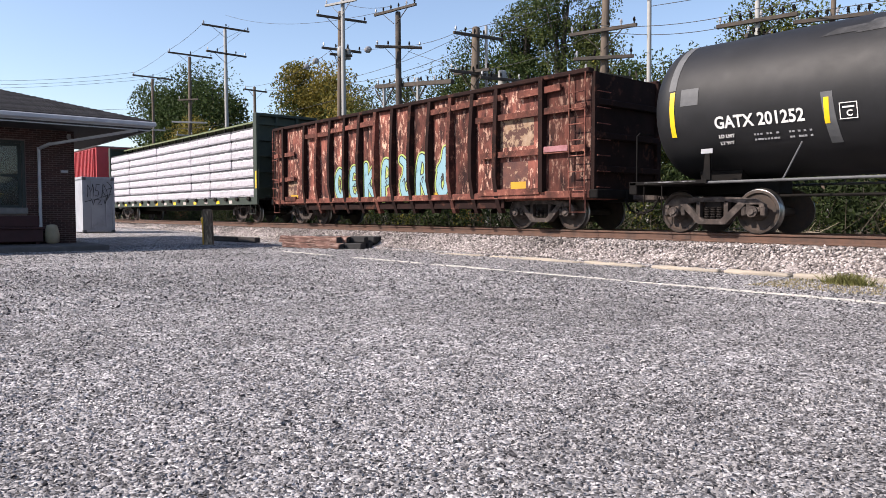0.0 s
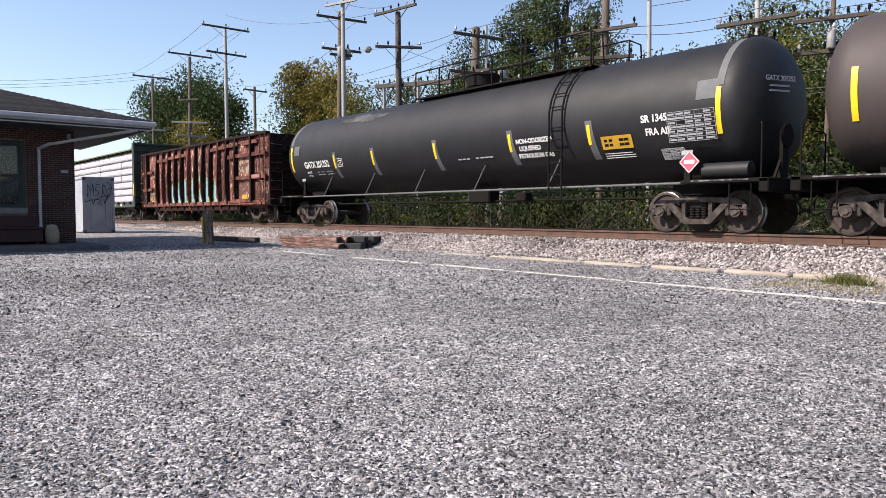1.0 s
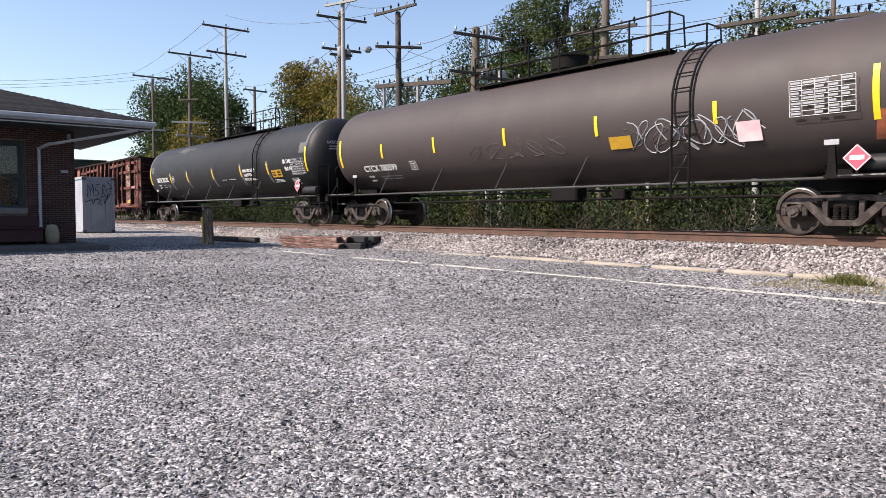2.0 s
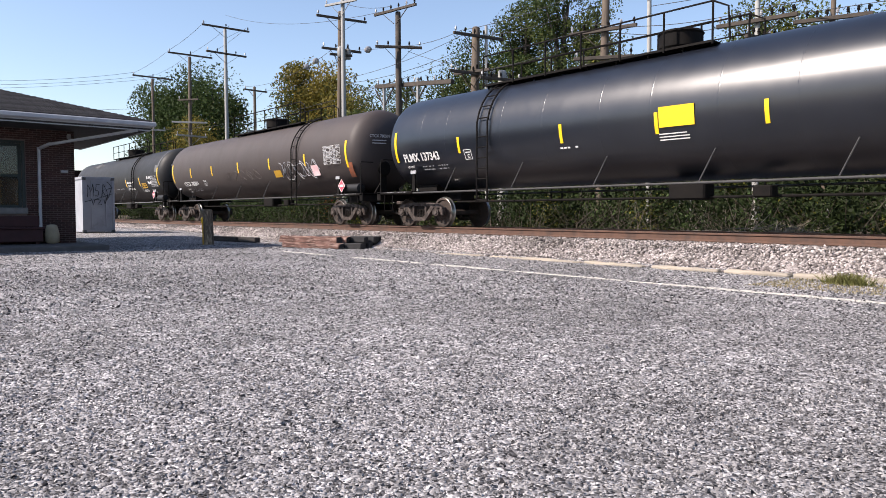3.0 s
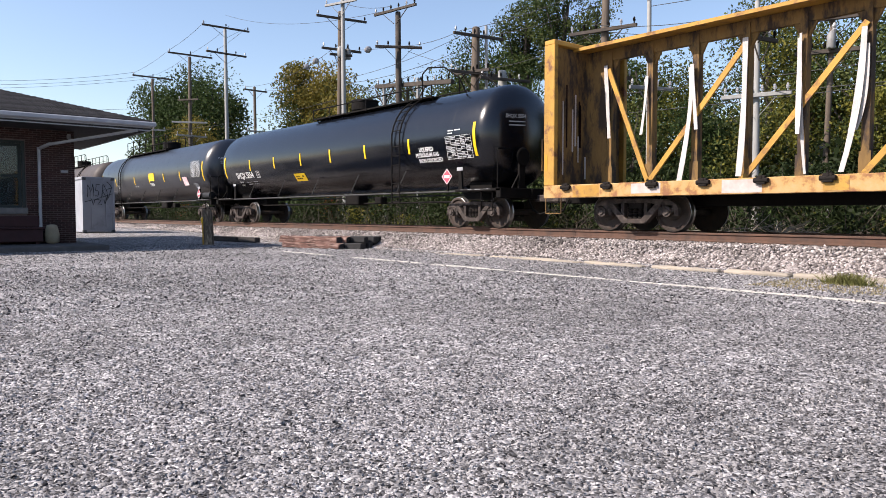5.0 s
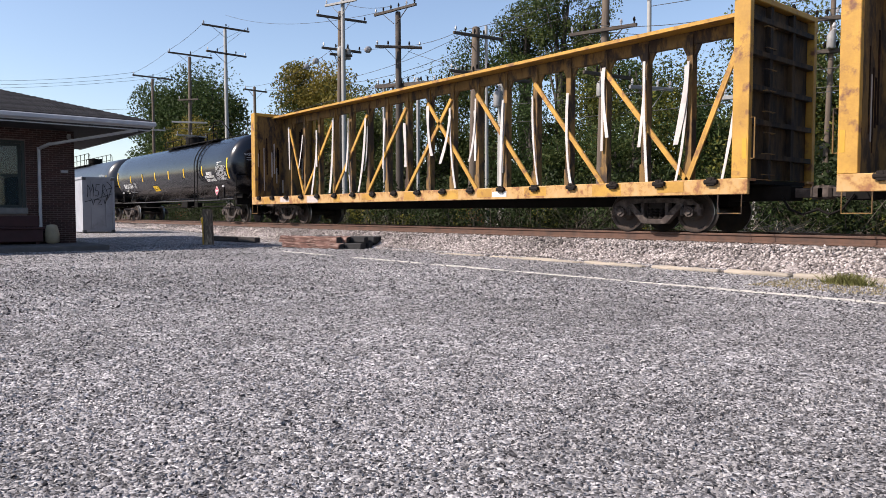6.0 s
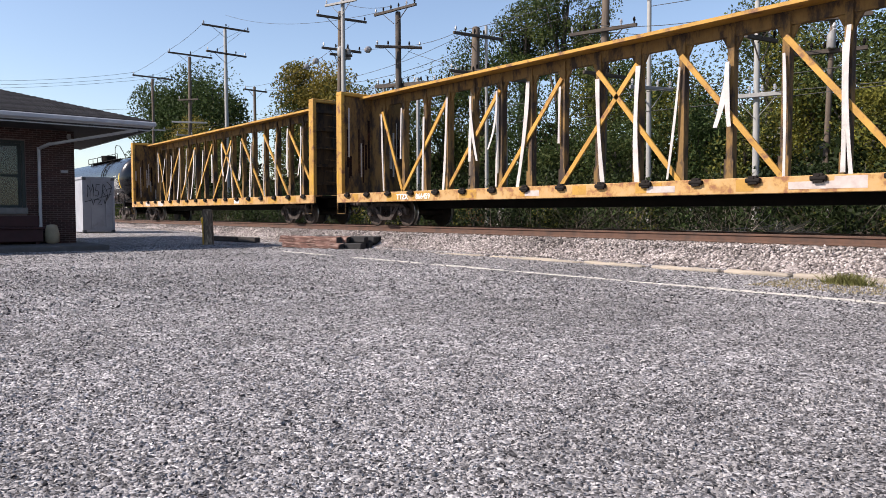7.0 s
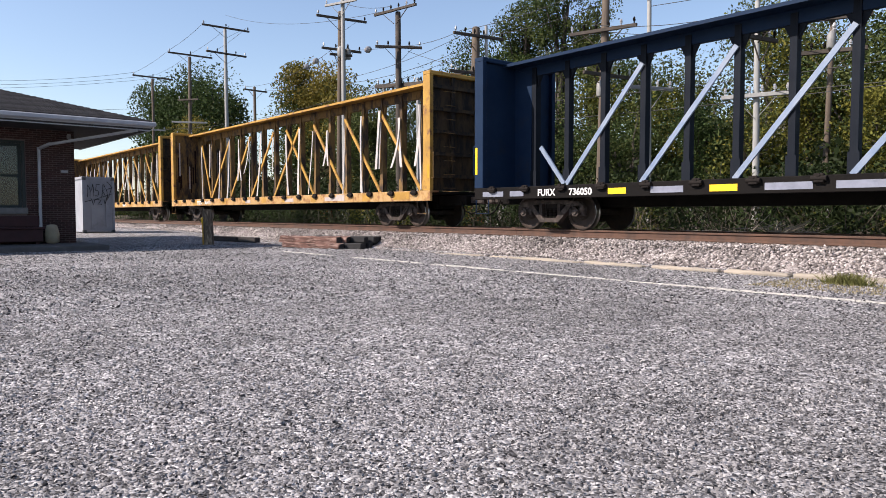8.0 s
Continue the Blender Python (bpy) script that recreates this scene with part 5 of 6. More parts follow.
        part("end_sheet", Shape().box(min(k * h, k * (h + 0.006)), max(k * h, k * (h + 0.006)), -W + 0.16, W - 0.16, z0, z1), M_RUSTD, car, "end sheet coloured dark for shade")
        part("end_sill", Shape().box(min(k * h, k * (h + 0.25)), max(k * h, k * (h + 0.25)), -1.45, 1.45, 0.78, 1.0, bev=0.02).box(min(k * (h - 2), k * (h + 0.3)), max(k * (h - 2), k * (h + 0.3)), -0.3, 0.3, 0.7, 0.98), M_FRAME, car)
        ld = Shape()
        for i in range(7):
            z = 1.05 + i * 0.38
            ld.path([(k * (h - 0.1), -W - 0.03, z), (k * (h - 0.1), -W - 0.09, z), (k * (h - 0.55), -W - 0.09, z), (k * (h - 0.55), -W - 0.03, z)], 0.014)
            ld.path([(k * (h + 0.16), -0.85, z), (k * (h + 0.16), -1.35, z)], 0.014)
        ld.rod((k * (h - 0.08), -W - 0.04, 0.75), (k * (h - 0.08), -W - 0.04, z1), 0.02).rod((k * (h - 0.57), -W - 0.04, 0.9), (k * (h - 0.57), -W - 0.04, z1), 0.02)
        ld.path([(k * (h - 0.08), -W, 0.9), (k * (h - 0.08), -W, 0.45), (k * (h - 0.55), -W, 0.45), (k * (h - 0.55), -W, 0.9)], 0.016)
        part("corner_ladder", ld, M_RUST, car)
        coupler(car, k * (h + 0.2), k)
        bogie(car, k * 6.25, M_BOGIE)
    part("centre_sill", Shape().box(-h + 1, h - 1, -0.3, 0.3, 0.55, 0.86), M_FRAME, car)
    return car


M_PINKD = mat("dull_pink_spray", (0.42, 0.20, 0.22), (0.3, 0.12, 0.12), 0.8, scale=5)
M_PEEL = mat("flaking_cream_paint", (0.42, 0.30, 0.21), (0.30, 0.18, 0.11), 0.85, scale=5, bump=0.5, bscale=25, c3=(0.10, 0.045, 0.035), s3=4, cut=(0.5, 0.56))
M_PEEL2 = mat("flaking_maroon_paint", (0.15, 0.06, 0.045), (0.09, 0.04, 0.035), 0.85, scale=4, bump=0.5, bscale=25, c3=(0.36, 0.22, 0.15), s3=5, cut=(0.55, 0.6))
car_b = gondola()
MOVING.append((car_b, -19.12, 0.0))


# -- centre-beam cars --
def centerbeam(label, paint, panel_paint, chord_paint, diag_paint, sill_marks, L=22.3, seed=1, plastic=True, loaded=False, bogie_mat=None, post_mat=None, sill_mat=None):
    car = thing("centerbeam_car", label, "centre-beam car", "cars of the goods train")
    rr = random.Random(seed)
    h, W = L / 2, 1.5
    z0, zs, z1 = 0.80, 1.12, 4.62
    for y in (-1, 1):
        part("side_sill", Shape().box(-h, h, y * (W - 0.1), y * W, z0, zs, bev=0.012).box(-h, h, y * (W - 0.35), y * (W - 0.1), zs - 0.05, zs), sill_mat or paint, car)
    part("deck", Shape().box(-h + 0.05, h - 0.05, -W + 0.35, W - 0.35, zs - 0.1, zs - 0.02).box(-h + 1, h - 1, -0.35, 0.35, 0.58, zs - 0.1), M_FRAME, car)
    # bulkheads at both ends
    for k in (-1, 1):
        b = Shape()
        xw, xb = k * (h - 0.34), k * h
        b.box(min(xw, xb), max(xw, xb), -W, W, z1 - 0.003, z1 + 0.12, bev=0.015)
        bh = part("bulkhead", b, paint, car, "end bulkhead with a top beam")
        for y in (-W, W - 0.14):
            part("corner_post", Shape().box(min(xw, xb), max(xw, xb), y, y + 0.14, zs, z1, bev=0.01), paint, bh)
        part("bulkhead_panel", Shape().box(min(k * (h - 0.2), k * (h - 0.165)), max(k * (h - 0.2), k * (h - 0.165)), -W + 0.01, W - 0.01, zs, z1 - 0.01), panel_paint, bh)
        rb = Shape()
        for i in range(5):
            z = zs + 0.4 + i * 0.68
            rb.box(min(k * (h - 0.162), k * (h - 0.02)), max(k * (h - 0.162), k * (h - 0.02)), -W + 0.14, W - 0.14, z, z + 0.1)
        for y in (-0.5, 0.5):
            rb.box(min(k * (h - 0.162), k * (h - 0.05)), max(k * (h - 0.162), k * (h - 0.05)), y - 0.06, y + 0.06, zs, z1)
        # yellow cars: shade of the outer end is painted on ribs and an added sheet
        end_paint = M_ENDSHADE if panel_paint is M_YELP else panel_paint
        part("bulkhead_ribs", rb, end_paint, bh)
        part("end_sheet", Shape().box(min(k * (h - 0.164), k * (h - 0.158)), max(k * (h - 0.164), k * (h - 0.158)), -W + 0.14, W - 0.14, zs, z1 - 0.01), end_paint, bh, "end sheet, coloured dark for shade on yellow cars")
        # deep wing plate next to the bulkhead
        wg = Shape().prism([(k * (h - 0.2), zs), (k * (h - 0.85), zs), (k * (h - 0.85), z1 - 0.3), (k * (h - 0.2), z1 - 0.05)], -0.09, 0.09)
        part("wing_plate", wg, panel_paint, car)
        part("bulkhead_reflector", Shape().box(k * (h - 0.08) - 0.045, k * (h - 0.08) + 0.045, -W - 0.005, -W - 0.001, 1.5, 1.9 if plastic else 2.25), M_YPAN if plastic else M_YREF, bh, "amber reflective strip" if plastic else "yellow reflective strip")
        part("stirrup_step", Shape().path([(k * (h - 0.1), -W - 0.02, z0), (k * (h - 0.1), -W - 0.02, 0.42), (k * (h - 0.6), -W - 0.02, 0.42), (k * (h - 0.6), -W - 0.02, z0)], 0.014), panel_paint, car)
        part("grab_iron", Shape().path([(k * (h + 0.02), -W + 0.05, 1.5), (k * (h + 0.1), -W + 0.05, 1.5), (k * (h + 0.1), -W + 0.05, 2.3), (k * (h + 0.02), -W + 0.05, 2.3)], 0.014), panel_paint, car)
        for i in range(8):
            part("rung", Shape().path([(k * (h + 0.0), -0.95, 1.2 + 0.42 * i), (k * (h + 0.08), -0.95, 1.2 + 0.42 * i), (k * (h + 0.08), -0.55, 1.2 + 0.42 * i), (k * (h + 0.0), -0.55, 1.2 + 0.42 * i)], 0.012), panel_paint, bh)
        part("end_sill", Shape().box(min(k * (h - 1.2), k * (h + 0.3)), max(k * (h - 1.2), k * (h + 0.3)), -0.3, 0.3, 0.68, 0.99, bev=0.02), M_FRAME, car)
        coupler(car, k * (h + 0.12), k)
        bogie(car, k * (h - 2.4), bogie_mat or M_BOGIE)
    # top chord
    part("top_chord", Shape().prism([(-0.62, z1 - 0.06), (-0.62, z1 + 0.02), (-0.1, z1 + 0.14), (0.1, z1 + 0.14), (0.62, z1 + 0.02), (0.62, z1 - 0.06), (0.1, z1 - 0.02), (-0.1, z1 - 0.02)], -h + 0.17, h - 0.17, pose(0, 0, 0, 0, 0, 90)), chord_paint, car, "painted top chord")
    part("chord_web", Shape().box(-h + 0.2, h - 0.2, -0.07, 0.07, z1 - 0.32, z1 - 0.03), panel_paint, car)
    n = 18
    step = (L - 1.9) / (n - 1)
    xs = [-h + 0.95 + i * step for i in range(n)]
    for x in xs:
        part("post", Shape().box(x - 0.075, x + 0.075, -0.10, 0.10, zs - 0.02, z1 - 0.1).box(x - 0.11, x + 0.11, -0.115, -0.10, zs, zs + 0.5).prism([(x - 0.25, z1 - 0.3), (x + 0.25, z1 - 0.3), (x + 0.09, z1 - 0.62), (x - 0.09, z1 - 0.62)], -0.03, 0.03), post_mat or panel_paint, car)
    mid = n // 2
    zb, zt = zs + 0.05, z1 - 0.55

    def diag(a, b):
        part("diagonal", Shape().bar((xs[a], -0.13, zb if a < b else zb), (xs[b], -0.13, zt), 0.12, 0.05, (0, 1, 0)), diag_paint, car)

    if not loaded:
        if plastic:
            diag(1, 0)
        else:
            part("diagonal", Shape().bar((xs[1], -0.13, zb), (xs[0] + 0.3, -0.13, zb + 1.1), 0.12, 0.05, (0, 1, 0)), diag_paint, car)
        for a in range(1, mid - 1, 2):
            diag(a, a + 2)
        for a in range(n - 2, mid, -2):
            diag(a, a - 2)
        diag(n - 2, n - 1)
    # winches along the sill
    m = int(L / 1.22)
    wn_ = Shape().box(-0.09, 0.09, -0.075, 0.0, -0.14, 0.03, bev=0.012).rod((-0.14, -0.04, -0.06), (0.14, -0.04, -0.06), 0.05, 10).rod((0, -0.09, 0.0), (0, 0, 0.0), 0.035, 8).done("winch", M_BOGIED)
    for i in range(m):
        x = -h + 0.75 + i * (L - 1.5) / (m - 1)
        for y in (-1, 1):
            w = part("winch", wn_, M_BOGIED, car)
            w.matrix_basis = pose(x, y * W, zs, 0, 0, 0 if y < 0 else 180)
    for x, w, mt in sill_marks:
        part("sill_marking", Shape().box(x - w / 2, x + w / 2, -W - 0.006, -W - 0.001, z0 + 0.07, z0 + 0.21), mt, car)
    if plastic:
        # torn wrapping left hanging along the posts
        for i, x in enumerate(xs):
            for side in range(rr.choice((1, 2, 2))):
                w = rr.uniform(0.06, 0.15)
                zt_ = z1 - rr.uniform(0.35, 1.1)
                zb_ = zs + rr.choice((0.05, 0.1, 0.9, 1.2))
                kk = rr.uniform(-0.35, 0.35)
                y = -0.16 - 0.04 * side
                zm = zb_ + (zt_ - zb_) * rr.uniform(0.25, 0.7)
                a, bb, c = (x + rr.uniform(-.08, .05), y, zt_), (x + rr.uniform(-.06, .06), y - 0.03, zm), (x + kk, y - rr.uniform(0.0, .2), zb_)
                pa, pb, pc = Vector(a), Vector(bb), Vector(c)
                line = [(1 - t) ** 2 * pa + 2 * t * (1 - t) * pb + t * t * pc for t in [q / 7 for q in range(8)]]
                s = Shape().ribbon(line, [w * (0.9 + 0.15 * math.sin(q * 0.9 + i)) for q in range(8)], 0.015)
                part("plastic_strip", s, M_WRAP, car, "torn white plastic wrap")
    if plastic:
        for mt, cnt, lab in ((M_WRAP, 7, "torn white paper scraps"), (M_RUSTD, 14, "dark grime streaks")):
            s = Shape()
            for i in range(cnt):
                y, w_ = rr.uniform(-1.35, 1.2), rr.uniform(0.03, 0.10)
                za = zs + rr.uniform(0.2, 1.5)
                zb_ = min(z1 - 0.4, za + rr.uniform(0.5, 1.9))
                s.box(-h + 0.2005, -h + 0.204 + 0.002 * (mt is M_WRAP), y, y + w_, za, zb_)
            part("bulkhead_grime", s, mt, car, lab, kind="stuff")
        for i in range(11):
            x, w_ = -h + 1.3 + i * 1.95 + rr.uniform(-.3, .3), rr.uniform(0.35, 0.9)
            part("sill_wear", Shape().box(x - w_ / 2, x + w_ / 2, -W - 0.004, -W - 0.0005, z0 + 0.02 + rr.uniform(0, .05), zs - 0.03), rr.choice((M_SILLW, M_YEL, M_YEL, M_YEL)), car)
    return car, xs


# soiled yellow steel made darker, with the end faces' shade in its colour
M_ENDSHADE = mat("soiled_steel_end_shade", (0.070, 0.042, 0.020), (0.10, 0.06, 0.026), 0.85, scale=2.0, bump=0.25, bscale=20, c3=(0.022, 0.016, 0.013), s3=3, cut=(0.44, 0.58), grain=0.25, stretch=(1, 1, 0.35))
M_FADE = mat("faded_peach_yellow_paint", (0.58, 0.37, 0.17), (0.52, 0.29, 0.07), 0.7, scale=4, bump=0.1, c3=(0.3, 0.13, 0.06), s3=4, cut=(0.5, 0.62))
M_NAVY = mat("grimy_navy_steel", (0.006, 0.010, 0.018), (0.010, 0.014, 0.022), 0.6, scale=2, bump=0.1, spec=0.15)
M_SILLP = mat("pale_blue_grey_sill", (0.28, 0.30, 0.38), (0.2, 0.22, 0.28), 0.6, scale=4)
M_SILLW = mat("faded_white_stencil", (0.62, 0.55, 0.52), (0.5, 0.42, 0.38), 0.7, scale=6)
car_g, XG = centerbeam("empty yellow centre-beam lumber car with torn white wrapping", M_YEL, M_YELP, M_YEL, M_YEL, [(4.2, 0.55, M_WHITE)], seed=3, sill_mat=M_FADE)
MOVING.append((car_g, 83.55, 0.0))
car_h, XH = centerbeam("empty yellow centre-beam lumber car with torn white wrapping", M_YEL, M_YELP, M_YEL, M_YEL, [(5.4, 0.9, M_SILLW), (2.2, 0.7, M_SILLW), (-1.6, 0.5, M_SILLW)], seed=8, sill_mat=M_FADE)
for x, tx in ((-7.5, "TTZX"), (-6.5, "866459")):
    lettering("reporting_mark", tx, 0.17, M_WHITE, car_h, pose(x, -1.509, 0.87, 90), "white painted car number")
MOVING.append((car_h, 107.5, 0.0))
car_i, XI = centerbeam("empty dark blue centre-beam lumber car", M_BLUE, M_BLUE, M_BLUE, M_BLUEL, [(-6.3, 0.5, M_YREF), (-3.7, 0.6, M_YREF), (-5.0, 0.8, M_SILLP), (-2.4, 0.9, M_SILLP), (-10.4, 0.8, M_SILLP), (-9.5, 0.5, M_SILLP), (-1.1, 0.9, M_SILLP), (0.2, 0.9, M_SILLP)], seed=5, plastic=False, sill_mat=M_FRAME, post_mat=M_NAVY)
for x, tx in ((-8.75, "FURX"), (-7.72, "736050")):
    lettering("reporting_mark", tx, 0.17, M_WHITE, car_i, pose(x, -1.509, 0.87, 90), "white painted car number")
MOVING.append((car_i, 131.8, 0.0))


def loaded_car():
    car, xs = centerbeam("dark green centre-beam car loaded with white-wrapped lumber", M_GREEN, M_GREEN, M_OLIVE, M_GREEN, [(-9 + 1.45 * i, 0.35, M_YREF if i % 2 else M_SILLW) for i in range(13)], seed=6, plastic=False, loaded=True)
    return car


car_a = loaded_car()
MOVING.append((car_a, -39.95, 0.0))


def wrapped_pack(x0, x1, y0, y1, z0, z1, rr):
    """A lumber pack in loose wrap: the face towards the lot is wrinkled, its lower hem uneven."""
    s = Shape().box(x0, x1, y0 + 0.03, y1, z0, z1 - 0.01, bev=0.015)
    bm = s.bm
    nx, nz = max(8, int((x1 - x0) / 0.11)), 6
    seed = rr.uniform(0, 50)
    hem = [rr.uniform(-0.01, 0.05) for _ in range(nx + 1)]
    sag = [rr.uniform(-0.035, 0.012) for _ in range(nx + 1)]
    rows = []
    for j in range(nz + 1):
        row = []
        for i in range(nx + 1):
            f, g = i / nx, j / nz
            x, z = x0 + (x1 - x0) * f, z0 + hem[i] * (1 - g) + (z1 + sag[i] - z0) * g
            w = noise.noise(Vector((x * 3.1 + seed, z * 7, seed))) * 0.016 + noise.noise(Vector((x * 9 + seed, z * 2.5, 3))) * 0.011
            edge = 0.03 if i in (0, nx) or j in (0, nz) else 0.0
            row.append(bm.verts.new((x, y0 + edge + w * (0 if edge else 1), z)))
        rows.append(row)
    for a, b in zip(rows, rows[1:]):
        for i in range(nx):
            bm.faces.new((a[i], a[i + 1], b[i + 1], b[i]))
    return s


def bundles():
    """Wrapped lumber packs on the loaded car, seven layers high on thin spacers."""
    rr = random.Random(2)
    edges = [-10.85, -6.95, -1.85, 3.35, 5.8, 8.35, 10.85]
    for a, b in zip(edges, edges[1:]):
        zt = 1.14
        for k in range(7):
            hh = 0.43
            for y0, y1 in ((-1.44, -0.16), (0.16, 1.44)):
                sh = rr.uniform(-0.025, 0.025)
                s = wrapped_pack(a + 0.015, b - 0.015, y0 + sh, y1, zt, zt + hh - 0.075, rr)
                ob = part("lumber_pack", s, M_LOADWRAP, car_a, "lumber pack in white plastic wrap")
                part("spacer", Shape().box(a + 0.06, b - 0.06, y0 + 0.05 + sh, y1 - 0.05, zt + hh - 0.09, zt + hh), M_BAND, ob)
            zt += hh
    for i in range(19):
        part("strap_guide", Shape().box(-0.05, 0.05, -0.03, 0.03, -0.24, 0).rod((0, 0, -0.2), (0, -0.1, -0.3), 0.03, 6).done("strap_guide", M_FRAME), M_FRAME, car_a).location = (-10.3 + i * 1.14, -0.56, 4.58)


bundles()


def boxcar():
    car = thing("red_boxcar", "tall red corrugated boxcar coupled ahead of the lumber car", "boxcar", "cars of the goods train")
    L, W, z0, z1 = 16.0, 1.5, 0.95, 5.1
    h = L / 2
    part("body", Shape().box(-h, h, -W + 0.08, W - 0.08, z0, z1, bev=0.02), M_RED, car)
    for i in range(40):
        x = -h + 0.25 + i * 0.395
        part("side_rib", Shape().prism([(x - 0.07, z0), (x + 0.07, z0), (x + 0.07, z1 - 0.12), (x - 0.07, z1 - 0.12)], -W - 0.06, -W + 0.085), M_RED, car)
    part("roof", Shape().box(-h - 0.05, h + 0.05, -W, W, z1, z1 + 0.08, bev=0.02), M_GREY, car)
    part("underframe", Shape().box(-h - 0.3, h + 0.3, -0.3, 0.3, 0.7, 0.95).box(-h, h, -1.4, 1.4, 0.86, 0.96), M_FRAME, car)
    for k in (-1, 1):
        coupler(car, k * (h + 0.3), k)
        bogie(car, k * (h - 2), M_BOGIED)
    return car


car_z = boxcar()
MOVING.append((car_z, -62.4, 0.0))


# ---- behind the track: poles, cables, trees, undergrowth ----
def utility_pole(x, y, top, r, wood, label, arms=(), cans=(), lean=0.0, braces=True):
    """A pole with crossarms (height, length, turn, timber, insulators) and transformer cans (height, turn, radius, length)."""
    p = thing("utility_pole", label, "utility pole", "poles behind the track")
    base = lift(x, y)
    h = top - base
    part("shaft", Shape().lathe([(-0.4, r * 1.15), (0, r * 1.15), (h * 0.5, r * 0.95), (h - 0.05, r * 0.78), (h, r * 0.6)], 14, "Z"), wood, p, smooth=40)
    for z, ln, yaw, mt, n in arms:
        z -= base
        m = pose(0, 0, z, 0, 0, yaw)
        a = part("crossarm", Shape().box(-ln / 2, ln / 2, -r - 0.12, -r, -0.07, 0.07, m, 0.012), mt, p)
        if braces:
            b = Shape()
            for k in (-1, 1):
                b.bar(m @ Vector((k * ln * 0.3, -r - 0.06, -0.05)), m @ Vector((k * r * 0.5, -r - 0.03, -0.75)), 0.05, 0.02)
            part("brace", b, M_GREY if mt is not M_POLED else M_POLED, p)
        for i in range(n):
            k = -ln / 2 + 0.12 + (ln - 0.24) * i / max(1, n - 1)
            q = m @ Vector((k, -r - 0.06, 0.07))
            part("insulator", Shape().lathe([(0, 0.025), (0.08, 0.025), (0.09, 0.06), (0.13, 0.042), (0.145, 0.06), (0.19, 0.04), (0.2, 0.05), (0.26, 0.02)], 8, "Z", Matrix.Translation(q)), M_INS if mt is not M_POLED or i % 4 == 0 else M_FRAME, a)
    for z, yaw, cr, cl in cans:
        m = pose(0, 0, z - base, 0, 0, yaw) @ pose(0, -r - cr - 0.08, 0)
        c = part("transformer", Shape().lathe([(-cl / 2, cr * 0.9), (-cl / 2 + 0.05, cr), (cl / 2 - 0.05, cr), (cl / 2, cr * 0.85), (cl / 2 + 0.08, cr * 0.4)], 14, "Z", m), M_GREY, p, "grey transformer can", smooth=40)
        part("bushing", Shape().lathe([(cl / 2, 0.05), (cl / 2 + 0.12, 0.09), (cl / 2 + 0.16, 0.05), (cl / 2 + 0.24, 0.08), (cl / 2 + 0.36, 0.03)], 8, "Z", m @ pose(cr * 0.5, 0, 0)), M_INS, c)
        part("hanger", Shape().box(-0.05, 0.05, cr - 0.02, cr + 0.1, -cl / 4, cl / 4, m), M_FRAME, c)
    p.matrix_basis = pose(x, y, base, 0, lean, 0)
    return p


W1, W2 = "brown wooden utility pole with crossarms and insulators", "pale grey utility pole with crossarms"
POLES = (
    (-73.7, 24, 14.5, 0.15, M_POLE, W1, ((14.6, 3.9, 90, M_POLED, 3), (9.4, 2.2, 80, M_POLEG, 3))),
    (-64.1, 24, 15.0, 0.17, M_POLE, W1, ((15.1, 3.9, 88, M_POLED, 3), (11.2, 2.2, 30, M_POLED, 4), (8.0, 3.0, 100, M_POLEG, 3), (9.2, 3.0, 60, M_POLEG, 0))),
    (-55.9, 24, 15.9, 0.16, M_POLEG, W2, ((15.95, 3.9, 88, M_POLED, 3), (13.9, 3.4, 92, M_POLED, 5))),
    (-63.4, 30, 13.0, 0.16, M_POLE, W1, ((12.6, 2.4, 95, M_POLED, 2), (8.8, 2.0, 90, M_POLEG, 3))),
    (-38.9, 24, 13.6, 0.19, M_POLE, W1, ((13.1, 3.3, 80, M_POLED, 2), (11.2, 2.6, 80, M_POLED, 4), (10.9, 1.4, 70, M_POLED, 0))),
    (-37.9, 23.8, 15.5, 0.15, M_POLEG, W2, ((13.9, 2.4, 20, M_POLEG, 2),)),
    (-32.5, 24, 12.3, 0.19, M_POLED, "dark wooden utility pole with black insulators", ((12.35, 3.2, 10, M_POLED, 6), (10.3, 2.6, 60, M_POLED, 5))),
    (-26.4, 24, 10.2, 0.24, M_POLE, "thick wooden utility pole with double crossarms", ((9.7, 2.9, 80, M_POLED, 6), (7.9, 3.3, 80, M_POLED, 6), (8.0, 2.2, 10, M_POLED, 4))),
    (-25.8, 24.4, 10.3, 0.09, M_POLEG, "slender pale grey pole", ()),
    (-25.3, 25.0, 8.1, 0.26, M_POLEG, "short thick grey pole", ((7.6, 2.8, 75, M_POLED, 6),)),
    (-18.6, 24, 10.6, 0.19, M_POLE, W1, ((8.5, 3.0, 10, M_POLED, 6), (6.7, 2.6, 80, M_POLED, 5), (7.4, 2.4, 30, M_POLED, 4))),
    (-16.6, 24.5, 10.9, 0.10, M_POLEG, "tall slender pale grey pole", ((6.0, 2.0, 70, M_GREY, 4),)),
    (-12.0, 24, 8.3, 0.11, M_POLEG, W2, ((7.6, 2.6, 12, M_POLED, 8), (5.1, 2.2, 20, M_POLEG, 6), (7.0, 1.6, 80, M_POLED, 6))),
    (-10.6, 26, 8.6, 0.10, M_POLE, W1, ((7.7, 2.4, 15, M_POLED, 8), (6.6, 2.2, 15, M_POLED, 6))),
)
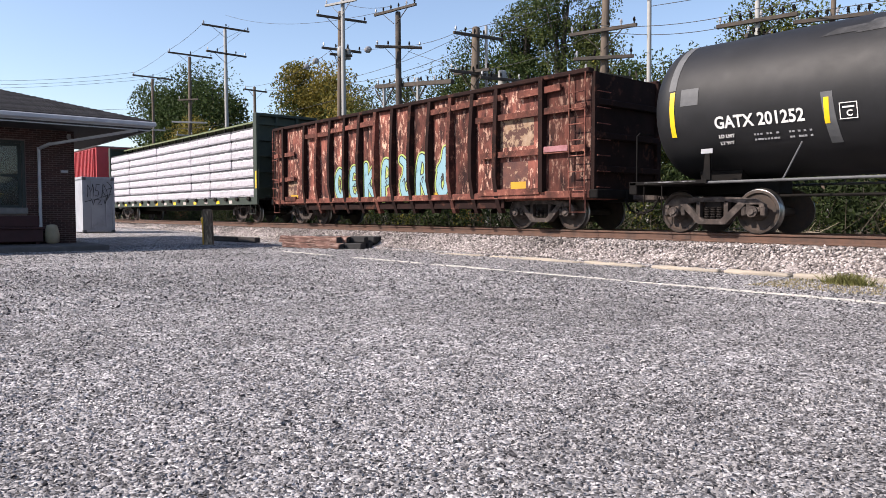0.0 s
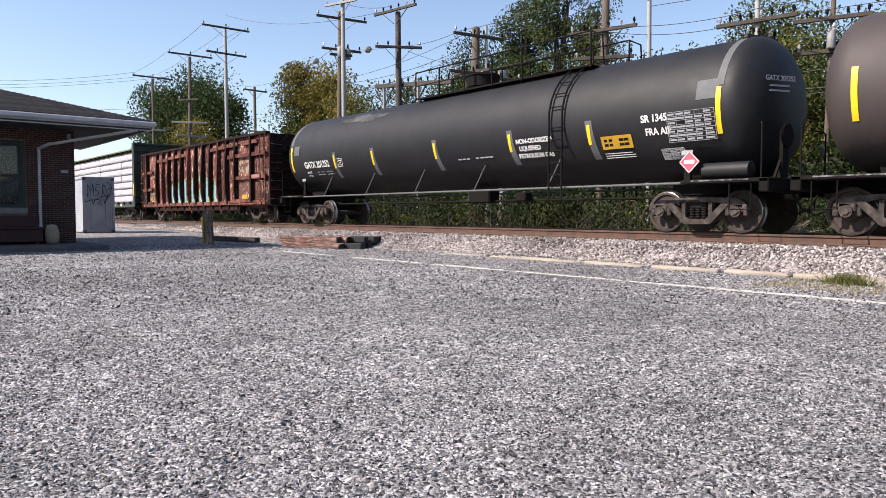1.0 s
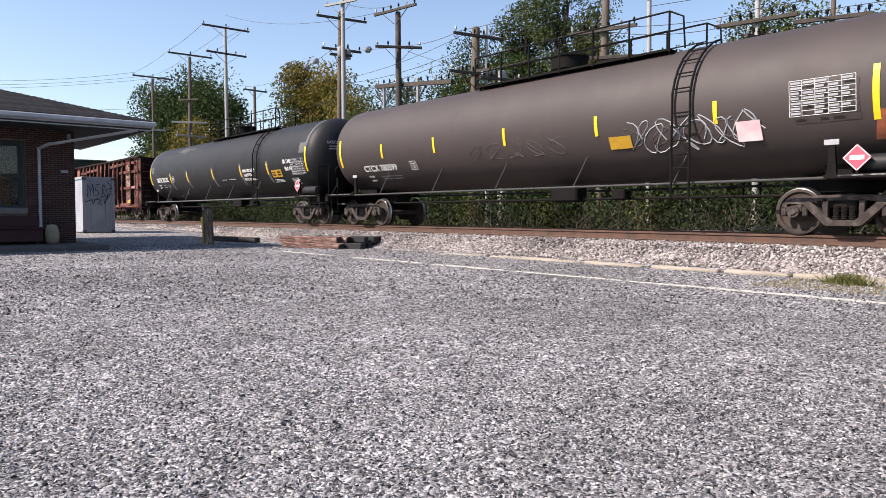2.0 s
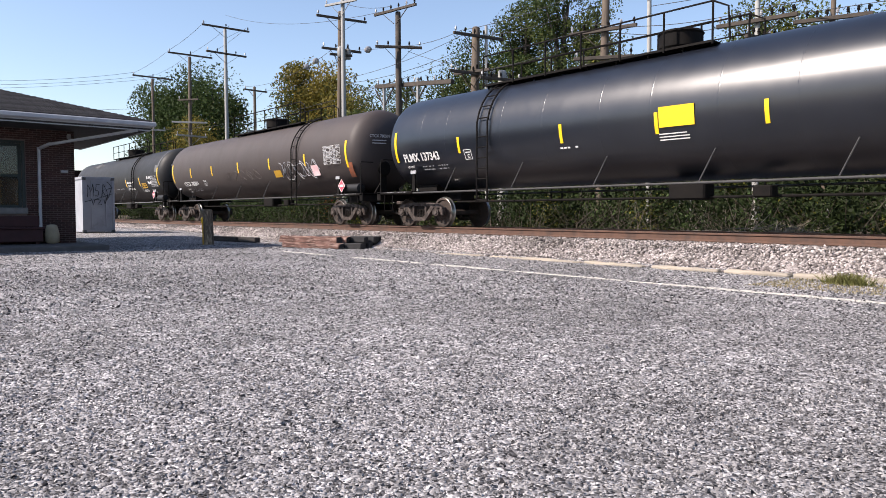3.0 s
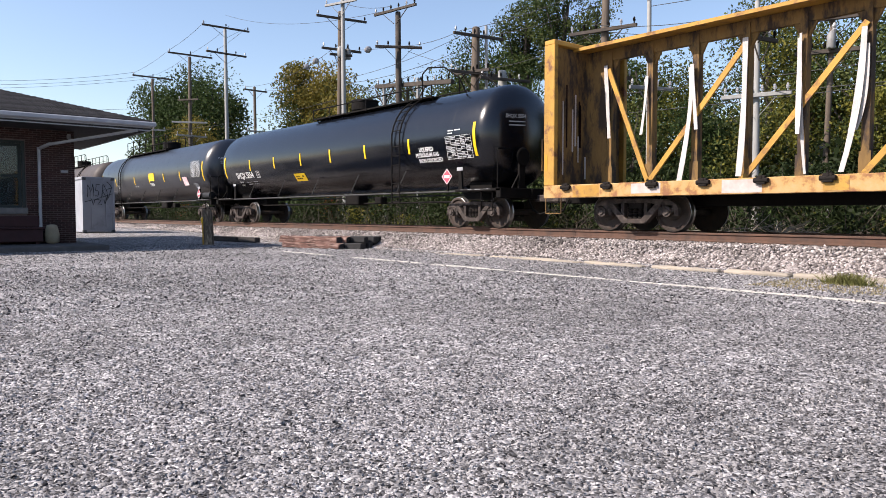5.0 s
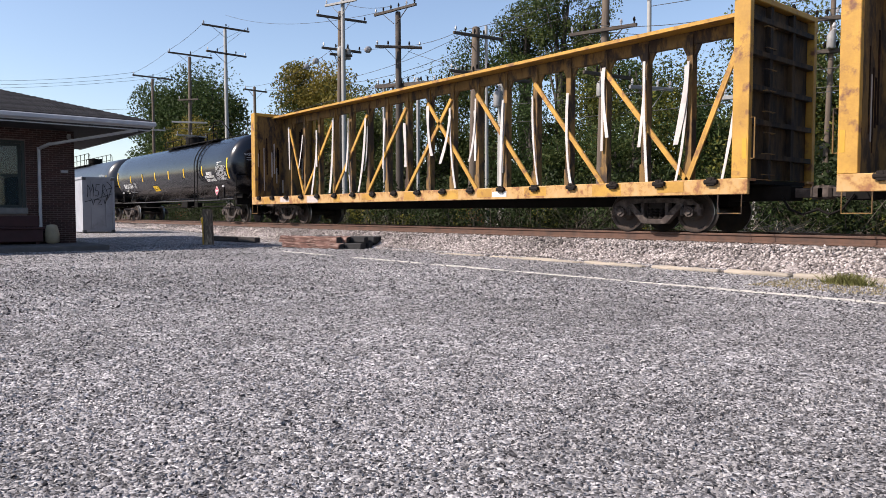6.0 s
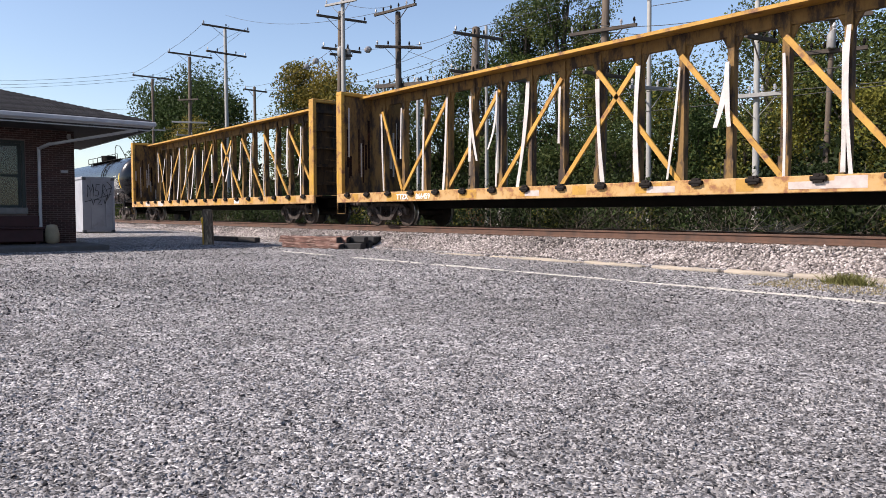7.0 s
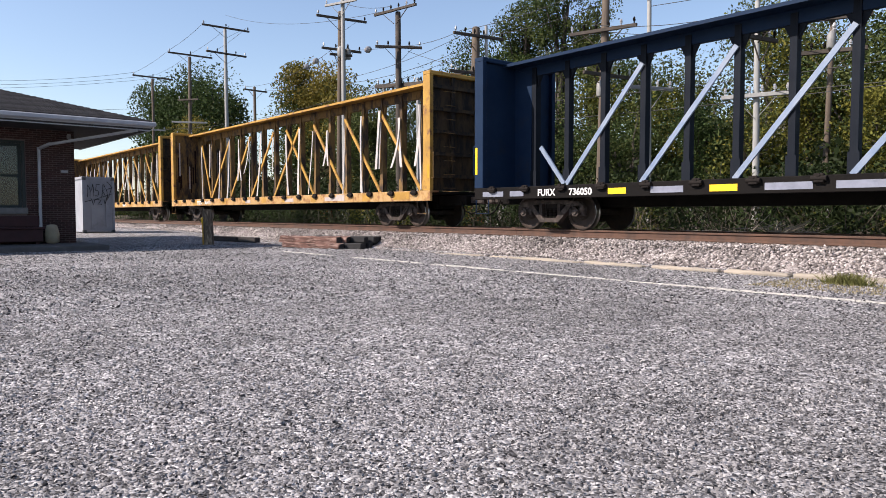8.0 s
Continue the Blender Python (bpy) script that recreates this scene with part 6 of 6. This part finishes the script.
CANS = {4: ((11.0, 60, 0.2, 0.6), (11.0, 150, 0.2, 0.6)), 9: ((6.6, 20, 0.2, 0.7),), 10: ((6.1, 20, 0.15, 0.55),), 13: ((6.9, 20, 0.14, 0.5),)}
for i, (x, y, top, r, wd, lb, arms) in enumerate(POLES):
    utility_pole(x, y, top, r, wd, lb, arms, CANS.get(i, ()), lean=(1.2 if i % 3 == 1 else -0.6))


def beam_frame():
    """A long dark timber beam on two posts, with pin insulators."""
    f = thing("cable_beam_frame", "dark timber cable beam on two slim posts", "cable frame")
    part("beam", Shape().bar((-35.2, 24.3, 8.55), (-28.3, 24.3, 7.9), 0.22, 0.22), M_POLED, f)
    for x in (-34.4, -31.2):
        part("post", Shape().rod((x, 24.3, 0.4), (x, 24.3, 8.5), 0.09, 8), M_POLEG, f)
    for i in range(12):
        x = -35.0 + i * 0.58
        part("insulator", Shape().lathe([(0, 0.025), (0.1, 0.025), (0.11, 0.065), (0.16, 0.04), (0.18, 0.06), (0.3, 0.02)], 8, "Z", pose(x, 24.3, 8.64 - 0.094 * (x + 35.2))), M_FRAME if i % 3 else M_INS, f)
    b = Shape()
    for x in (-34.4, -31.2):
        b.bar((x - 0.9, 24.3, 8.4), (x, 24.3, 7.3), 0.07, 0.05).bar((x + 0.9, 24.3, 8.25), (x, 24.3, 7.3), 0.07, 0.05)
    part("brace", b, M_POLED, f)


beam_frame()


def cable(a, b, sag, r=0.013, name="overhead_cable"):
    a, b = Vector(a), Vector(b)
    pts = []
    for i in range(17):
        t = i / 16
        pts.append(tuple(a.lerp(b, t) + Vector((0, 0, -4 * sag * t * (1 - t)))))
    ob = new(name, Shape().path(pts, r, 5).done(name, M_WIRE))
    tagged(ob, "thin black overhead cable slung between utility poles", "cable", "cables behind the track")


CABLES = []
for dy in (-1.7, 0.3, 1.7):
    CABLES += [((-73.7, 24 + dy, 14.9), (-64.1, 24 + dy, 15.4), 0.15), ((-64.1, 24 + dy, 15.4), (-55.9, 24 + dy, 16.2), 0.15)]
# lines placed to fit the camera's view at left; near ends hang free outside it
CABLES += [((-65.6, -3.9, 10.83), (-73.7, 22.3, 14.9), 0.9), ((-65.6, -6.4, 10.10), (-73.7, 24.3, 14.9), 0.9), ((-65.6, -8.1, 9.49), (-73.7, 25.7, 14.9), 0.9), ((-65.6, -6.1, 9.86), (-73.7, 24, 11.6), 0.9)]
CABLES += [((-38.9, 24, 11.3), (-32.5, 24, 10.4), 0.1), ((-63.4, 29, 12.9), (-38.9, 24, 11.6), 0.7), ((-63.4, 31, 12.8), (-38.9, 24.8, 11.3), 0.8), ((-73.7, 24, 9.5), (-32.5, 24.2, 8.6), 0.8),
           ((-38, 24, 9.4), (-26.4, 23.6, 9.9), 0.25), ((-38, 24, 9.1), (-26.4, 24.4, 9.6), 0.35), ((-38, 24, 8.6), (-26.4, 24, 9.2), 0.35),
           ((-32.5, 24, 10.4), (-26.4, 23.2, 9.95), 0.2), ((-26.4, 23.2, 9.95), (-18.6, 23.5, 10.2), 0.2), ((-26.4, 24.6, 9.9), (-18.6, 24.5, 9.9), 0.25), ((-26.4, 24, 8.1), (-18.6, 24, 8.6), 0.3),
           ((-18.6, 23.4, 8.7), (-12, 23.6, 7.9), 0.25), ((-18.6, 24.6, 8.6), (-12, 24.4, 7.8), 0.3), ((-18.6, 24, 10), (14, 24, 9.5), 0.7), ((-16.6, 24.5, 9.2), (14, 25, 9.0), 0.6),
           ((-12, 23.5, 7.9), (14, 23, 8.4), 0.5), ((-12, 24.5, 7.8), (14, 24.5, 8.1), 0.6), ((-12, 24, 5.2), (14, 24, 5.4), 0.4),
           ((-70, 30, 21), (-32.5, 24, 14.2 - 1.7), 0.9), ((-32.5, 24.6, 10.2), (-25.3, 25, 8.0), 0.2),
           ((-32.5, 23.5, 12.5), (-37.9, 23.8, 13.9), 0.2), ((-26, 24, 6.3), (14, 24, 6.4), 0.7), ((-26, 24.4, 5.5), (14, 24.4, 5.7), 0.6)]
for a, b, s in CABLES:
    cable(a, b, s)
for x, y, z in ((-45.2, 25.29, 11.4), (-43.2, 24.88, 11.42), (-35.6, 24.0, 10.74)):
    q = thing("line_insulator", "white porcelain insulators strung on an overhead cable", "insulator", "line insulators")
    part("shell", Shape().lathe([(-0.25, 0.05), (-0.2, 0.16), (-0.1, 0.08), (0, 0.2), (0.1, 0.08), (0.2, 0.16), (0.25, 0.05)], 12, "X"), M_INS, q, smooth=40)
    part("clamp", Shape().rod((-0.4, 0, 0), (0.4, 0, 0), 0.03), M_GREY, q)
    q.matrix_basis = pose(x, y, z, 0, 3, -11)


def crown_points(rr, n, cx, cz, rx, rz, blobs, spread, low=-0.75):
    """Leaf places: gaussian clumps spread unevenly through an egg-shaped crown."""
    c = []
    while len(c) < blobs:
        v = rr.uniform(-1, 1, 3)
        d = np.linalg.norm(v)
        if 0.35 < d < 1 and v[2] > low:
            c.append(v * np.array([rx, rx, rz]) * rr.uniform(0.78, 1.05))
    c = np.array(c)
    w = rr.uniform(0.5, 1.5, blobs)
    idx = rr.choice(blobs, n, p=w / w.sum())
    sp = spread * rr.uniform(0.6, 1.3, blobs)
    d = rr.normal(size=(n, 3))
    d = d / np.linalg.norm(d, axis=1)[:, None] * (rr.random(n) ** 0.45)[:, None]
    p = c[idx] + d * sp[idx][:, None] * np.array([1, 1, 0.75])
    p[:, 2] += cz
    return p, c


def tree(x, y, height, rx, leaf, label, n=5000, seed=1, leaf_size=0.2, trunk=0.22, blobs=22, crown=0.72, stems=1, second=None, spread=None):
    t = thing("tree", label, "tree", "trees behind the track")
    rr = np.random.default_rng(seed)
    base = lift(x, y)
    rz = height * crown / 2
    cz = height - rz
    p, c = crown_points(rr, n, 0, cz, rx, rz, blobs, spread or (rx + rz) * (0.24 if stems > 1 else 0.27))
    tr = Shape()
    for k in range(stems):
        off = Vector((rr.uniform(-.5, .5), rr.uniform(-.5, .5), 0)) if stems > 1 else Vector((0, 0, 0))
        tip = Vector((rr.uniform(-.25, .25) * rx, rr.uniform(-.25, .25) * rx, height * 0.88))
        last, r = off + Vector((0, 0, -0.3)), trunk
        for i in range(1, 7):
            q = off.lerp(tip, i / 6) + Vector((rr.uniform(-.12, .12), rr.uniform(-.12, .12), 0))
            r2 = trunk * (1 - 0.82 * i / 6)
            tr.rod(last, q, r, 8, r2)
            last, r = q, r2
    part("trunk", tr, M_BARK, t)
    lm = Shape()
    for v in c[: min(len(c), 16)]:
        z0 = min(height * 0.75, max(height * 0.2, (v[2] + cz) * rr.uniform(0.45, 0.75)))
        a, b = Vector((0, 0, z0)), Vector((v[0], v[1], v[2] + cz))
        mid = a.lerp(b, 0.5) + Vector((rr.uniform(-.2, .2), rr.uniform(-.2, .2), rr.uniform(0, .3)))
        lm.rod(a, mid, trunk * 0.34, 6, trunk * 0.22).rod(mid, b, trunk * 0.22, 6, trunk * 0.06)
    part("branchwork", lm, M_BARK, t)
    s = leaf_size * rr.uniform(0.6, 1.3, n)
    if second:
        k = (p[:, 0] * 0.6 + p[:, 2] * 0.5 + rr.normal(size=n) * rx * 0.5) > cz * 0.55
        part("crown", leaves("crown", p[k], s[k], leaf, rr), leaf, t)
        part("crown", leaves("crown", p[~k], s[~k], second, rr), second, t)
    else:
        part("crown", leaves("crown", p, s, leaf, rr), leaf, t)
    t.matrix_basis = pose(x, y, base, 0, 0, rr.uniform(0, 360))
    return t


GR, YE, OC, DK = "broad green deciduous tree in full leaf", "yellow-green tree turning in autumn", "ochre and green autumn tree", "dark green tree with dense leaves"
TREES = (
    # far left, beyond the station
    (-96, 33, 16.4, 3.6, M_LEAFD, DK, 7500, 0.34, None), (-89.5, 33, 18.4, 3.6, M_LEAFD, DK, 8500, 0.34, None), (-82.5, 34, 17.4, 3.2, M_LEAFD, DK, 7500, 0.33, M_LEAFM),
    (-84, 29, 9.6, 2.2, M_LEAFY, YE, 4500, 0.26, M_LEAFM), (-75, 29, 10.6, 2.2, M_LEAFO, OC, 4500, 0.24, M_LEAFM), (-68.5, 30, 8.6, 1.6, M_LEAFM, GR, 3500, 0.24, M_LEAFY),
    # ochre group
    (-57.2, 32, 14.6, 2.0, M_LEAFO, OC, 7500, 0.24, M_LEAFM), (-54.4, 32.5, 13.4, 1.7, M_LEAFO, OC, 5500, 0.24, M_LEAFM), (-50.2, 32, 11.2, 1.7, M_LEAFO, OC, 4000, 0.22, M_LEAFY), (-46.0, 31, 9.8, 1.8, M_LEAFM, GR, 4000, 0.2, M_LEAFO),
    # middle
    (-36.8, 27.5, 9.8, 1.0, M_LEAFM, "slim bright green tree with drooping twigs", 3200, 0.15, None), (-42.5, 29, 9.4, 2.2, M_LEAFM, GR, 4000, 0.19, None), (-35.5, 30, 10.3, 2.0, M_LEAFM, GR, 4000, 0.18, None),
    (-33.2, 31, 11.2, 2.2, M_LEAFD, DK, 4500, 0.18, M_LEAFM),
    # tall group with bare stems
    (-32.2, 34, 14.6, 1.9, M_LEAFM, "tall slender green tree with bare pale stems", 3500, 0.17, M_LEAFD), (-29.4, 34, 15.0, 1.9, M_LEAFD, "tall slender green tree with bare pale stems", 3500, 0.17, M_LEAFM),
    (-27.6, 35, 13.6, 1.8, M_LEAFM, "tall slender green tree with bare pale stems", 2500, 0.17, None),
    (-24.5, 31, 9.3, 1.9, M_LEAFM, GR, 4500, 0.16, M_LEAFY), (-21.6, 31, 8.6, 2.1, M_LEAFD, DK, 4500, 0.16, M_LEAFM), (-26.8, 28.5, 7.6, 1.8, M_LEAFD, DK, 4000, 0.15, None),
    # right, seen through the open cars
    (-18.4, 31, 7.4, 2.0, M_LEAFM, GR, 4500, 0.15, M_LEAFY), (-15.8, 33, 10.4, 2.0, M_LEAFM, GR, 5000, 0.16, None), (-13.6, 32, 9.3, 2.0, M_LEAFM, YE, 5000, 0.15, M_LEAFY), (-10.8, 31, 8.4, 2.1, M_LEAFD, DK, 5000, 0.15, M_LEAFM),
    (-8.6, 31, 10.6, 2.3, M_LEAFD, DK, 6000, 0.15, M_LEAFM), (-5.5, 32, 10.0, 2.4, M_LEAFD, DK, 5000, 0.16, M_LEAFM), (-19.8, 27.5, 5.4, 1.7, M_LEAFD, DK, 3800, 0.13, M_LEAFM), (-16.0, 28, 5.8, 1.7, M_LEAFD, DK, 3800, 0.13, None),
    (-14.2, 27.5, 5.2, 1.5, M_LEAFM, GR, 3800, 0.13, M_LEAFY), (-8.8, 27, 5.6, 1.7, M_LEAFY, YE, 4200, 0.13, M_LEAFM), (-6.0, 27, 5.2, 1.7, M_LEAFM, GR, 3500, 0.13, None), (-23.0, 27, 5.0, 1.6, M_LEAFD, DK, 3500, 0.13, M_LEAFM),
)
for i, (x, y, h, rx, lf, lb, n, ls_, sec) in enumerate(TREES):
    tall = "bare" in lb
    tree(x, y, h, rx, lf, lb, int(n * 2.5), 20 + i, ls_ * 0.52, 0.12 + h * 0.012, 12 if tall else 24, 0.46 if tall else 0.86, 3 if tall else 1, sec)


def undergrowth():
    rr = np.random.default_rng(9)

    def band(name, label, n, material, y0, y1, zmax, size, clump, x0=-78, x1=-3):
        k = max(4, n // clump)
        cx = np.stack([rr.uniform(x0, x1, k), rr.uniform(y0, y1, k), np.zeros(k)], axis=1)
        hgt = rr.uniform(0.3, 1.0, k) ** 0.8 * zmax
        i = rr.integers(0, k, n)
        p = cx[i] + rr.normal(size=(n, 3)) * np.array([0.42, 0.35, 0.0])
        p[:, 2] = 0.42 + rr.random(n) * hgt[i]
        me = leaves(name, p, size * rr.uniform(0.55, 1.35, n), material, rr)
        tagged(new(name, me), label, "undergrowth", kind="stuff")

    band("undergrowth_green", "dense green shrubs behind the rails, leaves coloured dark for shade", 62000, M_LEAFU, 20.5, 25, 2.6, 0.075, 230)
    band("undergrowth_mid", "mid green shrubs and brambles behind the rails", 16000, M_LEAFD, 20, 24, 2.0, 0.065, 260)
    band("undergrowth_yellow", "yellowing shrub leaves behind the rails", 5000, M_LEAFY, 20, 23.5, 1.5, 0.06, 260)
    band("undergrowth_red", "red autumn leaves among the shrubs", 600, M_LEAFR, 21, 24, 2.2, 0.08, 200)
    band("tall_hedge", "tall hedge of mixed shrubs, leaves coloured dark for shade", 56000, M_LEAFU, 25.5, 29.5, 3.6, 0.12, 240, -75, 2)
    band("tall_brush", "brownish olive brush and saplings behind the hedge", 34000, M_BRUSH, 29.5, 36, 6.2, 0.2, 160, -80, -22)
    band("far_woods", "distant mixed woods on the skyline", 26000, M_LEAFM, 45, 90, 7.0, 0.75, 60, -260, 40)
    # bare twigs
    n = 2200
    b = np.stack([rr.uniform(-70, -3, n), rr.uniform(19.6, 24, n), np.full(n, 0.4)], axis=1)
    d = rr.normal(size=(n, 3)) * np.array([0.7, 0.4, 0.4]) + np.array([0, 0, 0.6])
    e = b + d * rr.uniform(0.6, 1.8, n)[:, None]
    w = np.array([0.011, 0, 0])
    v = np.stack([b - w, b + w, e + w * 0.4, e - w * 0.4], axis=1)
    v2 = v.copy()
    me = raw_mesh("bare_twigs", v2.reshape(-1, 3), 4, M_TWIG, np.arange(n * 4))
    tagged(new("bare_twigs", me), "bare grey-brown twigs and stems in the undergrowth", "twigs", kind="stuff")


undergrowth()


def brush_pile(x, y):
    rr = random.Random(4)
    s = Shape()
    for i in range(90):
        a = rr.uniform(0, 2 * math.pi)
        ln, el = rr.uniform(0.3, 0.9), rr.uniform(0.02, 0.6)
        c = Vector((x + rr.gauss(0, 0.45), y + rr.gauss(0, 0.3), 0.42 + abs(rr.gauss(0, 0.1))))
        s.rod(c, c + Vector((math.cos(a) * math.cos(el), math.sin(a) * math.cos(el), math.sin(el))) * ln, rr.uniform(0.008, 0.02), 5, 0.005)
    ob = new("brush_pile", s.done("brush_pile", M_TWIGP))
    tagged(ob, "pile of pale cut branches beside the track", "brush pile", kind="stuff")


M_TWIGP = mat("pale_dry_branches", (0.33, 0.28, 0.21), (0.24, 0.2, 0.15), 0.9, scale=3)
brush_pile(-9.0, 19.6)


def wire_fence():
    f = thing("wire_fence", "low chain-link fence with slim grey posts", "fence")
    for i in range(15):
        part("post", Shape().rod((-40 + 2.5 * i, 24.9, 0.3), (-40 + 2.5 * i, 24.9, 1.75), 0.035, 8), M_GREY, f)
    part("top_rail", Shape().rod((-40, 24.9, 1.72), (-5, 24.9, 1.72), 0.025, 6), M_GREY, f)
    part("bottom_wire", Shape().rod((-40, 24.9, 0.55), (-5, 24.9, 0.55), 0.012, 5), M_GREY, f)


wire_fence()

slab2 = new("concrete_slab", Shape().box(-1.0, 1.0, -0.7, 0.7, 0, 0.14, bev=0.03).done("concrete_slab", M_CONC))
slab2.location = (-11.7, 20.3, 0.42)
tagged(slab2, "pale concrete pad on the ground behind the track", "concrete pad")


def small_house(x, y, w, d, eave, ridge, yaw, label):
    h = thing("house", label, "house")
    part("wall", Shape().box(-w / 2, w / 2, -d / 2, d / 2, -0.2, eave).prism([(-w / 2, eave), (w / 2, eave), (0, ridge)], -d / 2, d / 2), M_HOUSE, h)
    r = Shape()
    sl = math.atan2(ridge - eave, w / 2)
    ln = math.hypot(ridge - eave, w / 2) + 0.3
    for k in (-1, 1):
        r.box(-ln / 2, ln / 2, -d / 2 - 0.25, d / 2 + 0.25, 0, 0.1, pose(k * (w / 4 + 0.1), 0, (eave + ridge) / 2 - 0.02, 0, math.degrees(k * sl), 0))
    part("roof", r, M_HROOF, h, "pale grey shingle roof")
    for dx in (-w / 4, w / 4):
        wi = part("window", Shape().box(dx - 0.5, dx + 0.5, -d / 2 - 0.05, -d / 2, 1.0, 2.2), M_TRIM, h)
        part("pane", Shape().box(dx - 0.42, dx + 0.42, -d / 2 - 0.06, -d / 2 - 0.052, 1.08, 2.12), M_FRAME, wi)
        part("sash_bar", Shape().box(dx - 0.42, dx + 0.42, -d / 2 - 0.075, -d / 2 - 0.062, 1.57, 1.63), M_TRIM, wi)
    h.matrix_basis = pose(x, y, 0.6, 0, 0, yaw)


M_HOUSE = mat("white_clapboard", (0.6, 0.6, 0.57), (0.5, 0.5, 0.48), 0.8, scale=2, bump=0.1, stretch=(1, 1, 12))
M_HROOF = mat("pale_grey_shingle", (0.30, 0.30, 0.29), (0.23, 0.23, 0.225), 0.9, scale=4, bump=0.3)
small_house(-17.3, 36, 6, 7, 3.6, 5.6, 65, "white clapboard house with a pale grey gabled roof")
small_house(-9.6, 35, 5, 6, 3.0, 4.8, 20, "small pale house behind the trees")


# weeds by the kerb
def weeds():
    rr = np.random.default_rng(3)
    n = 900
    b = np.stack([-4.45 + rr.normal(0, 0.15, n), 11.82 + rr.normal(0, 0.08, n), np.full(n, 0.0)], axis=1)
    n2 = 5200
    g = np.stack([rr.uniform(-5.4, 0.2, n2), rr.uniform(10.5, 12.2, n2), np.zeros(n2)], axis=1)
    b = np.concatenate([b, g])
    hh = np.concatenate([rr.uniform(0.05, 0.19, n), rr.uniform(0.012, 0.045, n2)])
    d = rr.normal(size=(len(b), 3)) * np.array([0.5, 0.5, 0.1]) + np.array([0, 0, 1])
    e = b + d * hh[:, None]
    w = rr.normal(size=(len(b), 3)) * np.array([0.005, 0.005, 0])
    v = np.stack([b - w, b + w, e + w * 0.2, e - w * 0.2], axis=1)
    tagged(new("weeds", raw_mesh("weeds", v[:n].reshape(-1, 3), 4, M_WEED, np.arange(n * 4))), "tuft of green weeds by the kerb", "weeds", kind="stuff")
    tagged(new("dry_grass", raw_mesh("dry_grass", v[n:].reshape(-1, 3), 4, M_GRASS, np.arange(n2 * 4))), "short dry grass on the lot's edge", "grass", kind="stuff")


weeds()


# ---- small pieces of the station: bricks and shingle courses ----
def bricks():
    bl, bh, j = 0.200, 0.0535, 0.014
    me = Shape().box(0, 0.014, 0, bl, 0, bh).done("brick", M_BRICK)
    hf = Shape().box(0, 0.014, 0, (bl - j) / 2, 0, bh).done("brick", M_BRICK)
    spots = []
    c = 0
    z = BZ + 0.01
    while z < 3.72:
        y = BY - (0 if c % 2 == 0 else (bl - j) / 2 + j)
        if c % 2:
            spots.append((BY - (bl - j) / 2, z, hf))
        while y - bl > 2.2:
            y0 = y - bl
            if not (y0 < 4.38 and z + bh > 1.08 and z < 3.35):
                spots.append((y0, z, me))
            elif y > 4.44:
                spots.append((4.385, z, Shape().box(0, 0.014, 0, y - 4.385, 0, bh).done("brick", M_BRICK)))
            y -= bl + j
        z += bh + j
        c += 1
    spots.sort(key=lambda s: -s[0])
    rest = Shape()
    for i, (y, z, m) in enumerate(spots):
        if i < 300:
            ob = new("brick", m)
            ob.parent = ST_WALL
            ob.location = (BX + random.uniform(-.003, .002), y, z)
        else:
            ln = max(v.co.y for v in m.vertices)
            rest.box(BX, BX + 0.013, y, y + ln, z, z + bh)
    ob = part("brickwork", rest, M_BRICKI, ST_WALL, kind="stuff")


M_BRICKI = mat("red_brown_brickwork", (0.062, 0.024, 0.021), (0.040, 0.017, 0.016), 0.85, scale=9, bump=0.3, bscale=70, island=0.4)
bricks()


def shingle_courses():
    ex, ez, pitch = BX + 2.0, 3.74 + 0.26, 0.3
    run = 0.16
    ln = math.hypot(run, run * pitch)
    a = math.degrees(math.atan(pitch))
    for i in range(34):
        x = ex - i * run
        y1 = BY + 1.83 - i * run
        ob = new("shingle_course", Shape().box(-ln * 1.05, 0.015, -16 + i * run, y1, 0.004, 0.022).done("shingle_course", M_ROOF))
        ob.parent = ST_ROOF
        ob.matrix_basis = pose(x, 0, ez + i * run * pitch, 0, a - 1.2, 0)


shingle_courses()


# ---- what moves: the train rolls away along the rails ----
def motions():
    times = [0.0, 2.0, 4.0, 6.0, 8.0]
    for car, x, _ in MOVING:
        walk(car, [(t, pose(x - SPEED * t, TRACK_Y, RAIL_Z)) for t in times])
    turn = -math.degrees(SPEED / WHEEL_R) / FPS
    spin = [(i / FPS, turn * i) for i in range(8 * FPS + 1)]
    for ws in WHEELSETS:
        x = ws.location.x
        walk(ws, [(t, pose(x, 0, WHEEL_R, 0, a, 0)) for t, a in spin])


motions()
